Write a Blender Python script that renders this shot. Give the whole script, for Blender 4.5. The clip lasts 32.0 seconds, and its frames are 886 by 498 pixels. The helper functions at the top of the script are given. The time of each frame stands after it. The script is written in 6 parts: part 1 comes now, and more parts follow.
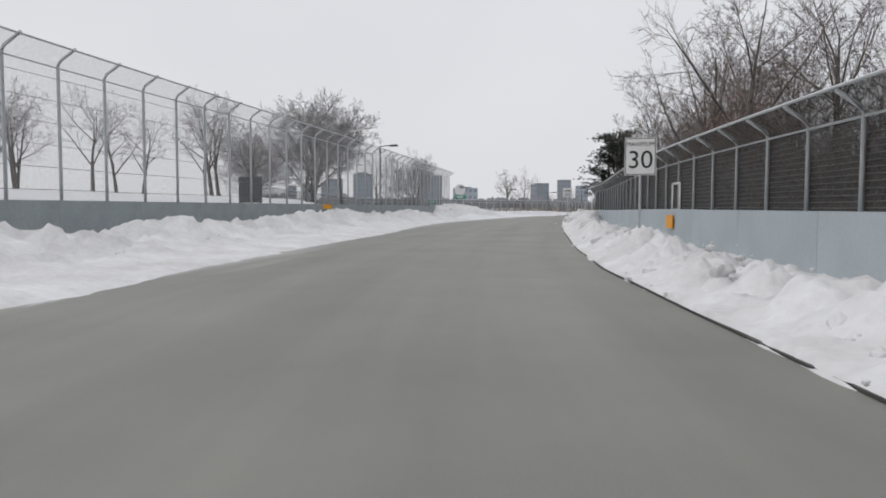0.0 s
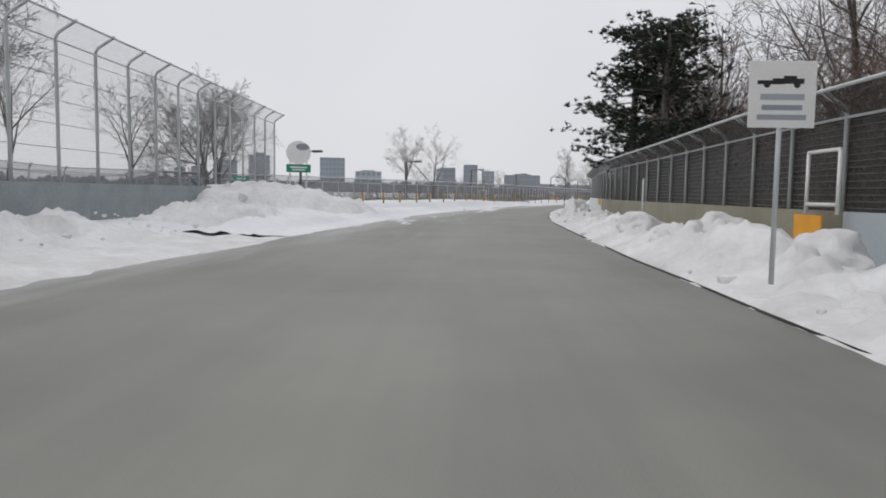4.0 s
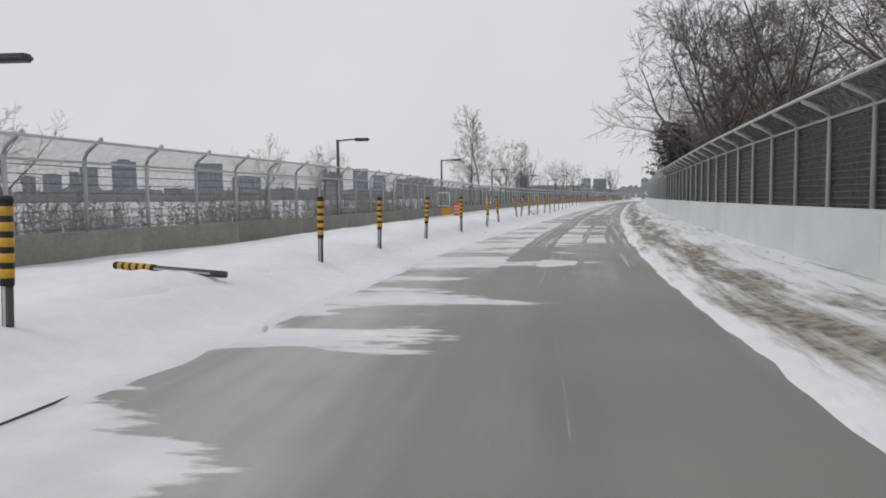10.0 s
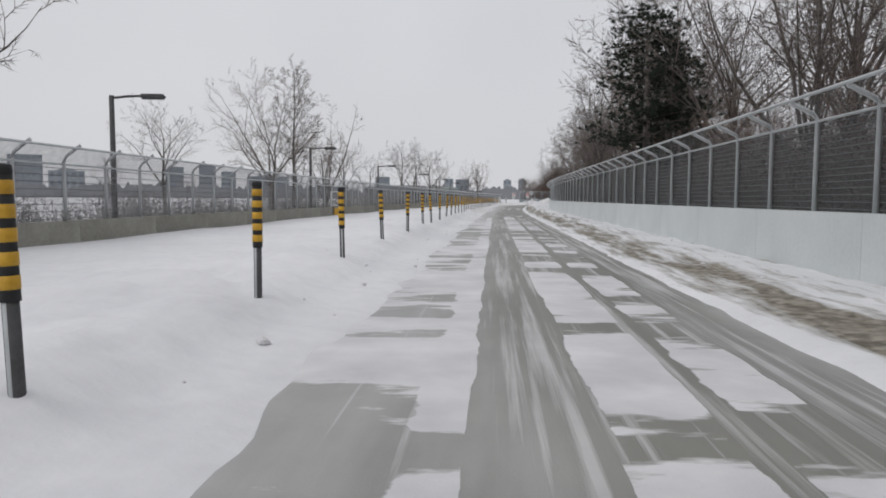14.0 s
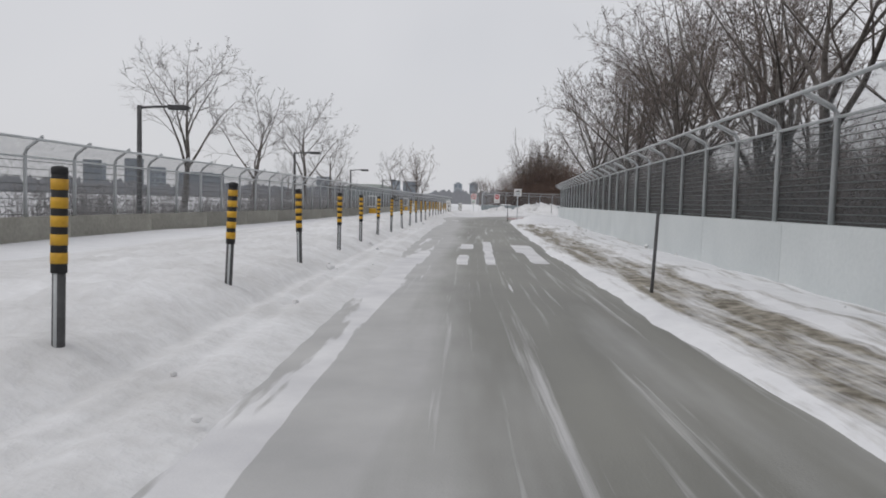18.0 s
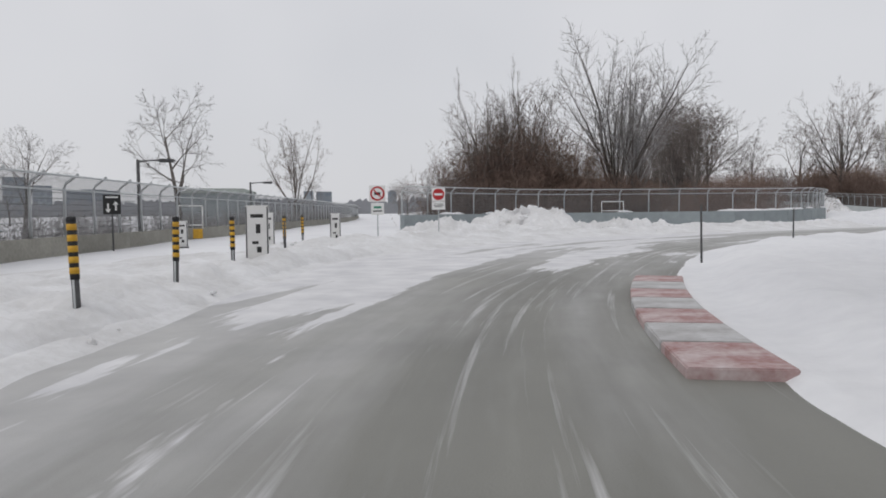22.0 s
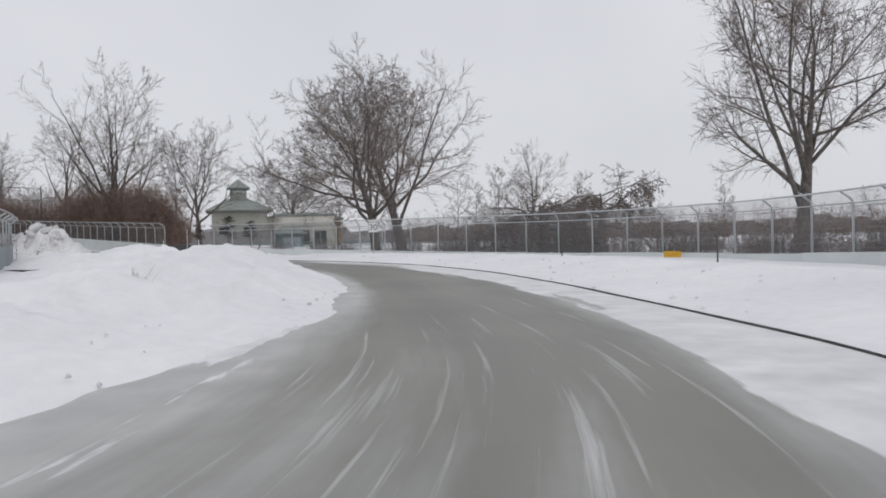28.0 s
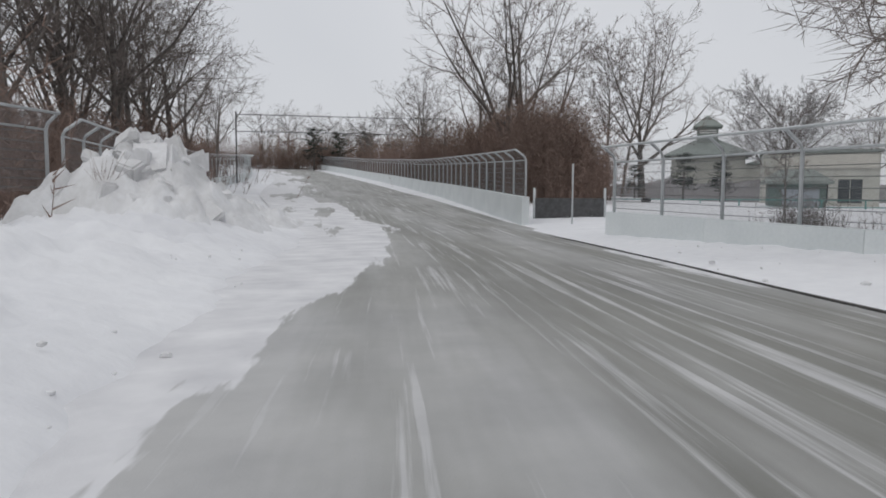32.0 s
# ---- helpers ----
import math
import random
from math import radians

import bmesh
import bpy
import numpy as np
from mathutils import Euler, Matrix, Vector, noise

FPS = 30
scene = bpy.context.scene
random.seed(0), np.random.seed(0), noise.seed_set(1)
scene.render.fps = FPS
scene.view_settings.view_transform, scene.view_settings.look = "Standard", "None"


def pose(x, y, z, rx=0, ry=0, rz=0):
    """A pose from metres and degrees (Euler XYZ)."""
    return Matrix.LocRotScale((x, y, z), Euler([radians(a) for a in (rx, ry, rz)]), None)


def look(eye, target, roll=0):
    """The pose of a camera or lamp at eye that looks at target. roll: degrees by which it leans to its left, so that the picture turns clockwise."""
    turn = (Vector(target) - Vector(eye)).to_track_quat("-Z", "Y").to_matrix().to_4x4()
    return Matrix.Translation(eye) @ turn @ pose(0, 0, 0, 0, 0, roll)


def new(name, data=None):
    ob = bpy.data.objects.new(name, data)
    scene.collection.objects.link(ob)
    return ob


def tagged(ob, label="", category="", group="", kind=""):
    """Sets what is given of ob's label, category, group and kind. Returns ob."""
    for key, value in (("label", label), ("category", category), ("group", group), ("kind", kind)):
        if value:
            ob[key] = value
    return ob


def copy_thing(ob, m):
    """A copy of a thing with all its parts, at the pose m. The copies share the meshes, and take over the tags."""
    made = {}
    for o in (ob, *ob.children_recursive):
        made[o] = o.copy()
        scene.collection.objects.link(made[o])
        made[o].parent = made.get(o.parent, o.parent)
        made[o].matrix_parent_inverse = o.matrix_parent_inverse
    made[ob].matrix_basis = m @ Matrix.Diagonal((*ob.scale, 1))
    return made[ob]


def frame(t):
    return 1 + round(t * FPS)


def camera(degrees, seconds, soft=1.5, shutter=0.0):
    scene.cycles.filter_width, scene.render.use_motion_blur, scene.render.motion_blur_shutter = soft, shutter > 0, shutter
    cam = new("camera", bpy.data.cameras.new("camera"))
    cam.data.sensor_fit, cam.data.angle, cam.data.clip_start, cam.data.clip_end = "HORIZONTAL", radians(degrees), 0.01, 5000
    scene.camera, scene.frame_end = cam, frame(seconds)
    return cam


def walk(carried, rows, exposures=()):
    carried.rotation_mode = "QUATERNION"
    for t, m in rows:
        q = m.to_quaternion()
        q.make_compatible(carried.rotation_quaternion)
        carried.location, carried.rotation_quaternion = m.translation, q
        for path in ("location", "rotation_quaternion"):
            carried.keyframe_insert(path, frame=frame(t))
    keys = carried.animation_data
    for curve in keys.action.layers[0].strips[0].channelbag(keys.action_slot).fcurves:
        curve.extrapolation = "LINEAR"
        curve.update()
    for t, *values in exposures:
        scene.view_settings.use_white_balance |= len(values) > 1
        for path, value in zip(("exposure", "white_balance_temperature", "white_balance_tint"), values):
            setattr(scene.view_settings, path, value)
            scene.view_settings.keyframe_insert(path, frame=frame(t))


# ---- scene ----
cam = camera(64.5, 32.0, soft=1.8)
PATH = [
    (0, 0.00, 0.00, 1.18, 32.23, -3.40, 0.16),
    (0.5, -3.27, 5.28, 1.21, 30.01, -2.65, 0.46),
    (1, -6.36, 10.71, 1.19, 28.40, -2.35, 0.28),
    (1.5, -9.25, 16.27, 1.19, 27.73, -3.19, -0.34),
    (2, -11.90, 21.98, 1.18, 27.08, -3.43, -0.78),
    (2.5, -14.47, 27.70, 1.20, 26.73, -3.56, 0.10),
    (3, -17.04, 33.32, 1.22, 26.69, -4.25, 0.16),
    (3.5, -19.64, 39.01, 1.22, 25.50, -4.52, 0.80),
    (5.5, -28.73, 62.29, 1.19, 22.43, -4.94, 0.09),
    (6, -30.69, 67.78, 1.21, 21.17, -6.02, 0.79),
    (6.5, -32.62, 73.26, 1.21, 19.51, -6.38, 1.17),
    (7, -34.36, 78.59, 1.21, 17.96, -5.93, 0.53),
    (7.5, -35.83, 83.88, 1.24, 16.71, -3.51, 0.35),
    (8, -37.14, 89.49, 1.21, 15.98, -2.72, -0.07),
    (8.5, -38.27, 94.96, 1.19, 14.80, -4.21, 0.30),
    (9, -39.28, 100.65, 1.14, 13.90, -5.17, 1.19),
    (9.5, -40.01, 106.25, 1.20, 12.78, -5.81, 0.74),
    (10, -41.04, 112.33, 1.21, 16.08, -4.14, -0.46),
    (10.5, -41.97, 118.71, 1.21, 20.75, -2.59, -1.17),
    (11, -42.88, 125.56, 1.20, 21.11, -1.68, -0.90),
    (11.5, -43.56, 132.36, 1.18, 20.31, -2.54, -0.85),
    (12, -44.07, 139.35, 1.21, 19.88, -3.28, 0.18),
    (12.5, -44.42, 146.39, 1.20, 11.74, -4.05, 0.09),
    (13, -44.77, 153.82, 1.19, 6.03, -4.37, 0.19),
    (13.5, -45.10, 160.92, 1.20, 5.49, -4.34, 0.24),
    (14, -45.34, 168.60, 1.20, 5.00, -4.14, 0.27),
    (14.5, -45.48, 176.06, 1.19, 3.93, -3.34, 0.39),
    (15, -45.60, 184.35, 1.19, 3.24, -3.76, 0.51),
    (15.5, -45.73, 192.81, 1.20, 2.36, -4.14, 0.08),
    (17.5, -45.79, 224.53, 1.19, 0.95, -3.48, 1.64),
    (18, -45.70, 231.90, 1.19, 0.85, -3.78, 1.57),
    (18.5, -45.61, 239.05, 1.21, 1.30, -4.43, 1.67),
    (19, -45.46, 246.34, 1.20, 0.85, -4.26, 0.84),
    (19.5, -45.28, 253.34, 1.20, 0.45, -3.88, 0.69),
    (20, -45.10, 260.23, 1.20, -0.45, -3.61, 0.60),
    (20.5, -44.95, 266.64, 1.20, -1.09, -3.24, 0.00),
    (21, -44.70, 272.65, 1.20, -1.60, -3.23, -0.01),
    (21.5, -44.28, 278.28, 1.20, -3.49, -3.06, -0.52),
    (22, -43.68, 283.45, 1.21, -5.54, -3.02, -0.60),
    (22.5, -42.88, 288.10, 1.17, -9.57, -3.34, -1.85),
    (23, -41.80, 292.44, 1.21, -14.46, -3.99, -1.16),
    (23.5, -40.30, 296.47, 1.20, -21.33, -4.75, -1.83),
    (24, -38.40, 300.22, 1.20, -30.09, -4.25, -2.57),
    (24.5, -36.15, 303.74, 1.20, -37.77, -3.02, -1.40),
    (25, -33.65, 307.06, 1.20, -44.64, -3.13, -0.55),
    (25.5, -30.73, 309.79, 1.20, -50.44, -3.10, -0.04),
    (26, -27.10, 312.13, 1.19, -52.77, -2.10, -2.46),
    (26.5, -23.05, 314.31, 1.21, -55.75, -1.63, -0.63),
    (28.5, -6.44, 323.05, 1.21, -56.71, -0.83, -1.47),
    (29, -2.58, 325.65, 1.20, -50.85, -2.65, 0.05),
    (29.5, 0.86, 328.54, 1.21, -46.77, -3.55, 0.43),
    (30, 4.27, 331.97, 1.20, -42.64, -3.82, 0.44),
    (30.5, 7.48, 335.98, 1.21, -36.29, -3.91, 0.72),
    (31, 10.22, 340.44, 1.19, -31.09, -4.25, 0.85),
    (31.5, 12.34, 344.39, 1.19, -24.99, -4.22, 1.16),
    (32, 13.96, 348.49, 1.19, -19.87, -4.42, 0.25),
]
walk(cam, [(t, pose(x, y, z, 90 + pitch, 0, yaw) @ pose(0, 0, 0, 0, 0, roll)) for t, x, y, z, yaw, pitch, roll in PATH],
     exposures=[(0.0, 0.08, 6500, 10), (8.0, 0.04, 6500, 10), (14.0, -0.1, 6500, 10), (22.0, -0.08, 6500, 10), (24.0, -0.1, 6400, 9), (28.5, -0.02, 6420, 10), (32.0, -0.12, 6420, 9)])

# ---- light: flat overcast winter sky ----
world = bpy.data.worlds.new("overcast_sky")
scene.world = world
world.use_nodes = True
wt = world.node_tree
wt.nodes.clear()
w_out = wt.nodes.new("ShaderNodeOutputWorld")
w_bg = wt.nodes.new("ShaderNodeBackground")
w_sky = wt.nodes.new("ShaderNodeTexSky")
w_sky.sky_type = "NISHITA"
w_sky.sun_disc = False
w_sky.sun_elevation = radians(38)
w_sky.sun_rotation = radians(200)
w_sky.dust_density = 4.0
w_dim = wt.nodes.new("ShaderNodeMixRGB")
w_dim.blend_type = "MULTIPLY"
w_dim.inputs[0].default_value = 1.0
w_dim.inputs[2].default_value = (0.10, 0.10, 0.10, 1)
w_mix = wt.nodes.new("ShaderNodeMixRGB")
w_mix.inputs[0].default_value = 0.93
w_mix.inputs[2].default_value = (0.735, 0.743, 0.768, 1)
w_noise = wt.nodes.new("ShaderNodeTexNoise")
w_noise.inputs["Scale"].default_value = 2.2
w_noise.inputs["Detail"].default_value = 3.0
w_ramp = wt.nodes.new("ShaderNodeValToRGB")
w_ramp.color_ramp.elements[0].position, w_ramp.color_ramp.elements[0].color = 0.3, (0.93, 0.93, 0.94, 1)
w_ramp.color_ramp.elements[1].position, w_ramp.color_ramp.elements[1].color = 0.75, (1.05, 1.04, 1.04, 1)
w_cloud = wt.nodes.new("ShaderNodeMixRGB")
w_cloud.blend_type = "MULTIPLY"
w_cloud.inputs[0].default_value = 1.0
wt.links.new(w_sky.outputs[0], w_dim.inputs[1])
wt.links.new(w_dim.outputs[0], w_mix.inputs[1])
wt.links.new(w_noise.outputs["Fac"], w_ramp.inputs[0])
wt.links.new(w_mix.outputs[0], w_cloud.inputs[1])
wt.links.new(w_ramp.outputs[0], w_cloud.inputs[2])
wt.links.new(w_cloud.outputs[0], w_bg.inputs[0])
wt.links.new(w_bg.outputs[0], w_out.inputs[0])
w_bg.inputs[1].default_value = 1.0
sun_data = bpy.data.lights.new("veiled_sun", "SUN")
sun_data.energy, sun_data.angle, sun_data.color = 0.5, radians(25), (1.0, 0.98, 0.95)
sun = new("veiled_sun", sun_data)
sun.matrix_world = look((0, 0, 60), (34, 12, 0))


# ---- materials ----
def material(name, base, rough=0.8, dark=None, scale=3.0, fine=30.0, metal=0.0, bump=0.3, depth=0.02, spread=0.5, object_random=0.0):
    """A worn surface: two noises between two colours, fine relief, varied gloss."""
    m = bpy.data.materials.new(name)
    m.use_nodes = True
    nt = m.node_tree
    b = nt.nodes["Principled BSDF"]
    dark = dark or tuple(c * 0.72 for c in base)
    co = nt.nodes.new("ShaderNodeTexCoord")
    n1 = nt.nodes.new("ShaderNodeTexNoise")
    n1.inputs["Scale"].default_value, n1.inputs["Detail"].default_value = scale, 5.0
    n2 = nt.nodes.new("ShaderNodeTexNoise")
    n2.inputs["Scale"].default_value, n2.inputs["Detail"].default_value = fine, 4.0
    add = nt.nodes.new("ShaderNodeMath")
    add.operation = "MULTIPLY_ADD"
    add.inputs[1].default_value = 0.45
    ramp = nt.nodes.new("ShaderNodeValToRGB")
    ramp.color_ramp.elements[0].position, ramp.color_ramp.elements[1].position = 0.72 - spread / 2, 0.72 + spread / 2
    ramp.color_ramp.elements[0].color, ramp.color_ramp.elements[1].color = (*dark, 1), (*base, 1)
    nt.links.new(co.outputs["Object"], n1.inputs["Vector"])
    nt.links.new(co.outputs["Object"], n2.inputs["Vector"])
    nt.links.new(n2.outputs["Fac"], add.inputs[0])
    nt.links.new(n1.outputs["Fac"], add.inputs[2])
    nt.links.new(add.outputs[0], ramp.inputs[0])
    colour = ramp.outputs[0]
    if object_random:
        info = nt.nodes.new("ShaderNodeObjectInfo")
        hsv = nt.nodes.new("ShaderNodeHueSaturation")
        rng = nt.nodes.new("ShaderNodeMapRange")
        rng.inputs["To Min"].default_value, rng.inputs["To Max"].default_value = 1 - object_random, 1 + object_random
        nt.links.new(info.outputs["Random"], rng.inputs["Value"])
        nt.links.new(rng.outputs[0], hsv.inputs["Value"])
        nt.links.new(colour, hsv.inputs["Color"])
        colour = hsv.outputs[0]
    nt.links.new(colour, b.inputs["Base Color"])
    b.inputs["Roughness"].default_value, b.inputs["Metallic"].default_value = rough, metal
    bp = nt.nodes.new("ShaderNodeBump")
    bp.inputs["Strength"].default_value, bp.inputs["Distance"].default_value = bump, depth
    nt.links.new(n2.outputs["Fac"], bp.inputs["Height"])
    nt.links.new(bp.outputs[0], b.inputs["Normal"])
    return m


def road_material():
    """Salt-greyed asphalt with wind-blown snow patches, packed tracks and darker worn bands."""
    m = bpy.data.materials.new("salted_winter_asphalt")
    m.use_nodes = True
    nt = m.node_tree
    b = nt.nodes["Principled BSDF"]
    L = nt.links.new
    uv = nt.nodes.new("ShaderNodeUVMap")
    uv.uv_map = "along"
    co = nt.nodes.new("ShaderNodeTexCoord")
    sep = nt.nodes.new("ShaderNodeSeparateXYZ")
    L(uv.outputs[0], sep.inputs[0])

    def noise_of(vec, scale, detail=4.0, rough=0.55):
        n = nt.nodes.new("ShaderNodeTexNoise")
        n.inputs["Scale"].default_value, n.inputs["Detail"].default_value, n.inputs["Roughness"].default_value = scale, detail, rough
        L(vec, n.inputs["Vector"])
        return n.outputs["Fac"]

    def mapped(vec, sx, sy):
        mp = nt.nodes.new("ShaderNodeMapping")
        mp.inputs["Scale"].default_value = (sx, sy, 1)
        L(vec, mp.inputs["Vector"])
        return mp.outputs[0]

    def math_of(op, a, c, clamp=False):
        n = nt.nodes.new("ShaderNodeMath")
        n.operation, n.use_clamp = op, clamp
        for k, v in enumerate((a, c)):
            if isinstance(v, (int, float)):
                n.inputs[k].default_value = v
            else:
                L(v, n.inputs[k])
        return n.outputs[0]

    def ramp_of(v, lo, hi, c0, c1):
        r = nt.nodes.new("ShaderNodeValToRGB")
        r.color_ramp.elements[0].position, r.color_ramp.elements[1].position = lo, hi
        r.color_ramp.elements[0].color, r.color_ramp.elements[1].color = (*c0, 1), (*c1, 1)
        L(v, r.inputs[0])
        return r.outputs[0]

    grain = noise_of(co.outputs["Object"], 60, 3)
    blot = noise_of(co.outputs["Object"], 0.35, 5)
    base = ramp_of(math_of("MULTIPLY_ADD", grain, 0.25), 0.05, 0.2, (0.15, 0.15, 0.14), (0.215, 0.215, 0.2))
    base_node = nt.nodes.new("ShaderNodeMixRGB")
    base_node.blend_type = "MULTIPLY"
    base_node.inputs[0].default_value = 1.0
    L(base, base_node.inputs[1])
    worn = noise_of(mapped(uv.outputs[0], 0.9, 0.035), 1.0, 4, 0.6)
    L(ramp_of(math_of("ADD", math_of("MULTIPLY", blot, 0.5), math_of("MULTIPLY", worn, 0.5)), 0.36, 0.64, (0.8, 0.8, 0.78), (1.14, 1.13, 1.09)), base_node.inputs[2])
    streak = noise_of(mapped(uv.outputs[0], 7.0, 0.16), 1.0, 5, 0.6)
    # short drifts on the open straight, long wind-drawn bands elsewhere
    short = noise_of(mapped(uv.outputs[0], 0.2, 0.62), 1.0, 7, 0.6)
    drawn = noise_of(mapped(uv.outputs[0], 0.62, 0.075), 1.0, 6, 0.6)
    place = nt.nodes.new("ShaderNodeSeparateXYZ")
    L(co.outputs["Object"], place.inputs[0])
    near_start = math_of("MULTIPLY", math_of("SUBTRACT", place.outputs["Y"], 104), 0.1, True)
    near_end = math_of("MULTIPLY", math_of("SUBTRACT", 218, place.outputs["Y"]), 0.1, True)
    straight = math_of("MULTIPLY", near_start, near_end)
    patch = math_of("ADD", math_of("MULTIPLY", short, straight), math_of("MULTIPLY", drawn, math_of("SUBTRACT", 1.0, straight)))
    thin = noise_of(mapped(uv.outputs[0], 0.6, 0.07), 1.0, 5, 0.62)
    cover = nt.nodes.new("ShaderNodeAttribute")
    cover.attribute_name = "snow_cover"
    packed = nt.nodes.new("ShaderNodeAttribute")
    packed.attribute_name = "track_cover"
    s1 = math_of("ADD", patch, math_of("SUBTRACT", cover.outputs["Fac"], 0.5))
    snow1 = ramp_of(s1, 0.545, 0.575, (0, 0, 0), (1, 1, 1))
    s2 = math_of("ADD", streak, math_of("SUBTRACT", packed.outputs["Fac"], 0.5))
    snow2 = ramp_of(s2, 0.54, 0.68, (0, 0, 0), (0.6, 0.6, 0.6))
    veil = nt.nodes.new("ShaderNodeAttribute")
    veil.attribute_name = "veil_cover"
    s3 = math_of("ADD", thin, math_of("SUBTRACT", veil.outputs["Fac"], 0.5))
    snow3 = ramp_of(s3, 0.42, 0.72, (0, 0, 0), (0.5, 0.5, 0.5))
    snow = math_of("MAXIMUM", math_of("MAXIMUM", snow1, snow2), snow3)
    mix = nt.nodes.new("ShaderNodeMixRGB")
    L(snow, mix.inputs[0])
    L(base_node.outputs[0], mix.inputs[1])
    L(ramp_of(noise_of(co.outputs["Object"], 1.3, 6), 0.3, 0.7, (0.58, 0.58, 0.6), (0.78, 0.78, 0.79)), mix.inputs[2])
    L(mix.outputs[0], b.inputs["Base Color"])
    L(ramp_of(snow, 0, 1, (0.55, 0.55, 0.55), (0.85, 0.85, 0.85)), b.inputs["Roughness"])
    bp = nt.nodes.new("ShaderNodeBump")
    bp.inputs["Strength"].default_value, bp.inputs["Distance"].default_value = 0.5, 0.015
    L(math_of("ADD", snow, math_of("MULTIPLY", grain, 0.3)), bp.inputs["Height"])
    L(bp.outputs[0], b.inputs["Normal"])
    return m


def verge_material():
    """Snow verge with a strip of churned sand and grit along the road."""
    m = material("sanded_snow_verge", (0.84, 0.845, 0.86), 0.8, (0.72, 0.725, 0.745), 0.5, 4.0, bump=0.5, depth=0.05)
    nt = m.node_tree
    b = nt.nodes["Principled BSDF"]
    L = nt.links.new
    snow_colour = b.inputs["Base Color"].links[0].from_socket
    uv = nt.nodes.new("ShaderNodeUVMap")
    uv.uv_map = "along"
    sep = nt.nodes.new("ShaderNodeSeparateXYZ")
    L(uv.outputs[0], sep.inputs[0])
    mp = nt.nodes.new("ShaderNodeMapping")
    mp.inputs["Scale"].default_value = (2.8, 0.25, 1)
    L(uv.outputs[0], mp.inputs["Vector"])
    n = nt.nodes.new("ShaderNodeTexNoise")
    n.inputs["Scale"].default_value, n.inputs["Detail"].default_value, n.inputs["Roughness"].default_value = 1.0, 7.0, 0.65
    L(mp.outputs[0], n.inputs["Vector"])
    band = nt.nodes.new("ShaderNodeValToRGB")
    e = band.color_ramp.elements
    e[0].position, e[0].color = 0.0, (0.3, 0.3, 0.3, 1)
    e[1].position, e[1].color = 0.02, (0.36, 0.36, 0.36, 1)
    for p, v in ((0.1, 0.46), (0.18, 0.6), (0.36, 0.57), (0.54, 0.44), (0.82, 0.36), (0.93, 0.4), (1.0, 0.4)):
        k = e.new(p)
        k.color = (v, v, v, 1)
    wide = nt.nodes.new("ShaderNodeMath")
    wide.operation = "DIVIDE"
    wide.inputs[1].default_value = 2.8
    L(sep.outputs[0], wide.inputs[0])
    L(wide.outputs[0], band.inputs[0])
    add = nt.nodes.new("ShaderNodeMath")
    L(band.outputs[0], add.inputs[0])
    L(n.outputs["Fac"], add.inputs[1])
    mask = nt.nodes.new("ShaderNodeValToRGB")
    mask.color_ramp.elements[0].position, mask.color_ramp.elements[1].position = 0.83, 1.03
    half = nt.nodes.new("ShaderNodeMath")
    half.operation = "MULTIPLY"
    half.inputs[1].default_value = 0.9
    L(add.outputs[0], half.inputs[0])
    L(half.outputs[0], mask.inputs[0])
    n2 = nt.nodes.new("ShaderNodeTexNoise")
    n2.inputs["Scale"].default_value, n2.inputs["Detail"].default_value = 7.0, 6.0
    co = nt.nodes.new("ShaderNodeTexCoord")
    L(co.outputs["Object"], n2.inputs["Vector"])
    dirt = nt.nodes.new("ShaderNodeValToRGB")
    dirt.color_ramp.elements[0].position, dirt.color_ramp.elements[0].color = 0.35, (0.12, 0.105, 0.078, 1)
    dirt.color_ramp.elements[1].position, dirt.color_ramp.elements[1].color = 0.66, (0.36, 0.33, 0.275, 1)
    L(n2.outputs["Fac"], dirt.inputs[0])
    mix = nt.nodes.new("ShaderNodeMixRGB")
    L(mask.outputs[0], mix.inputs[0])
    L(snow_colour, mix.inputs[1])
    L(dirt.outputs[0], mix.inputs[2])
    L(mix.outputs[0], b.inputs["Base Color"])
    return m


def net_material(name, cover, colour):
    """Woven wire netting: fine strands with open gaps between them."""
    m = bpy.data.materials.new(name)
    m.use_nodes = True
    nt = m.node_tree
    b = nt.nodes["Principled BSDF"]
    b.inputs["Base Color"].default_value = (*colour, 1)
    b.inputs["Roughness"].default_value, b.inputs["Metallic"].default_value = 0.6, 0.3
    uv = nt.nodes.new("ShaderNodeUVMap")
    uv.uv_map = "along"
    chk = nt.nodes.new("ShaderNodeTexNoise")
    chk.inputs["Scale"].default_value = 9.0
    rng = nt.nodes.new("ShaderNodeMapRange")
    rng.inputs["To Min"].default_value, rng.inputs["To Max"].default_value = cover * 0.6, cover * 1.4
    tr = nt.nodes.new("ShaderNodeBsdfTransparent")
    mx = nt.nodes.new("ShaderNodeMixShader")
    nt.links.new(uv.outputs[0], chk.inputs["Vector"])
    nt.links.new(chk.outputs["Fac"], rng.inputs["Value"])
    nt.links.new(rng.outputs[0], mx.inputs[0])
    nt.links.new(tr.outputs[0], mx.inputs[1])
    nt.links.new(b.outputs[0], mx.inputs[2])
    nt.links.new(mx.outputs[0], nt.nodes["Material Output"].inputs[0])
    return m


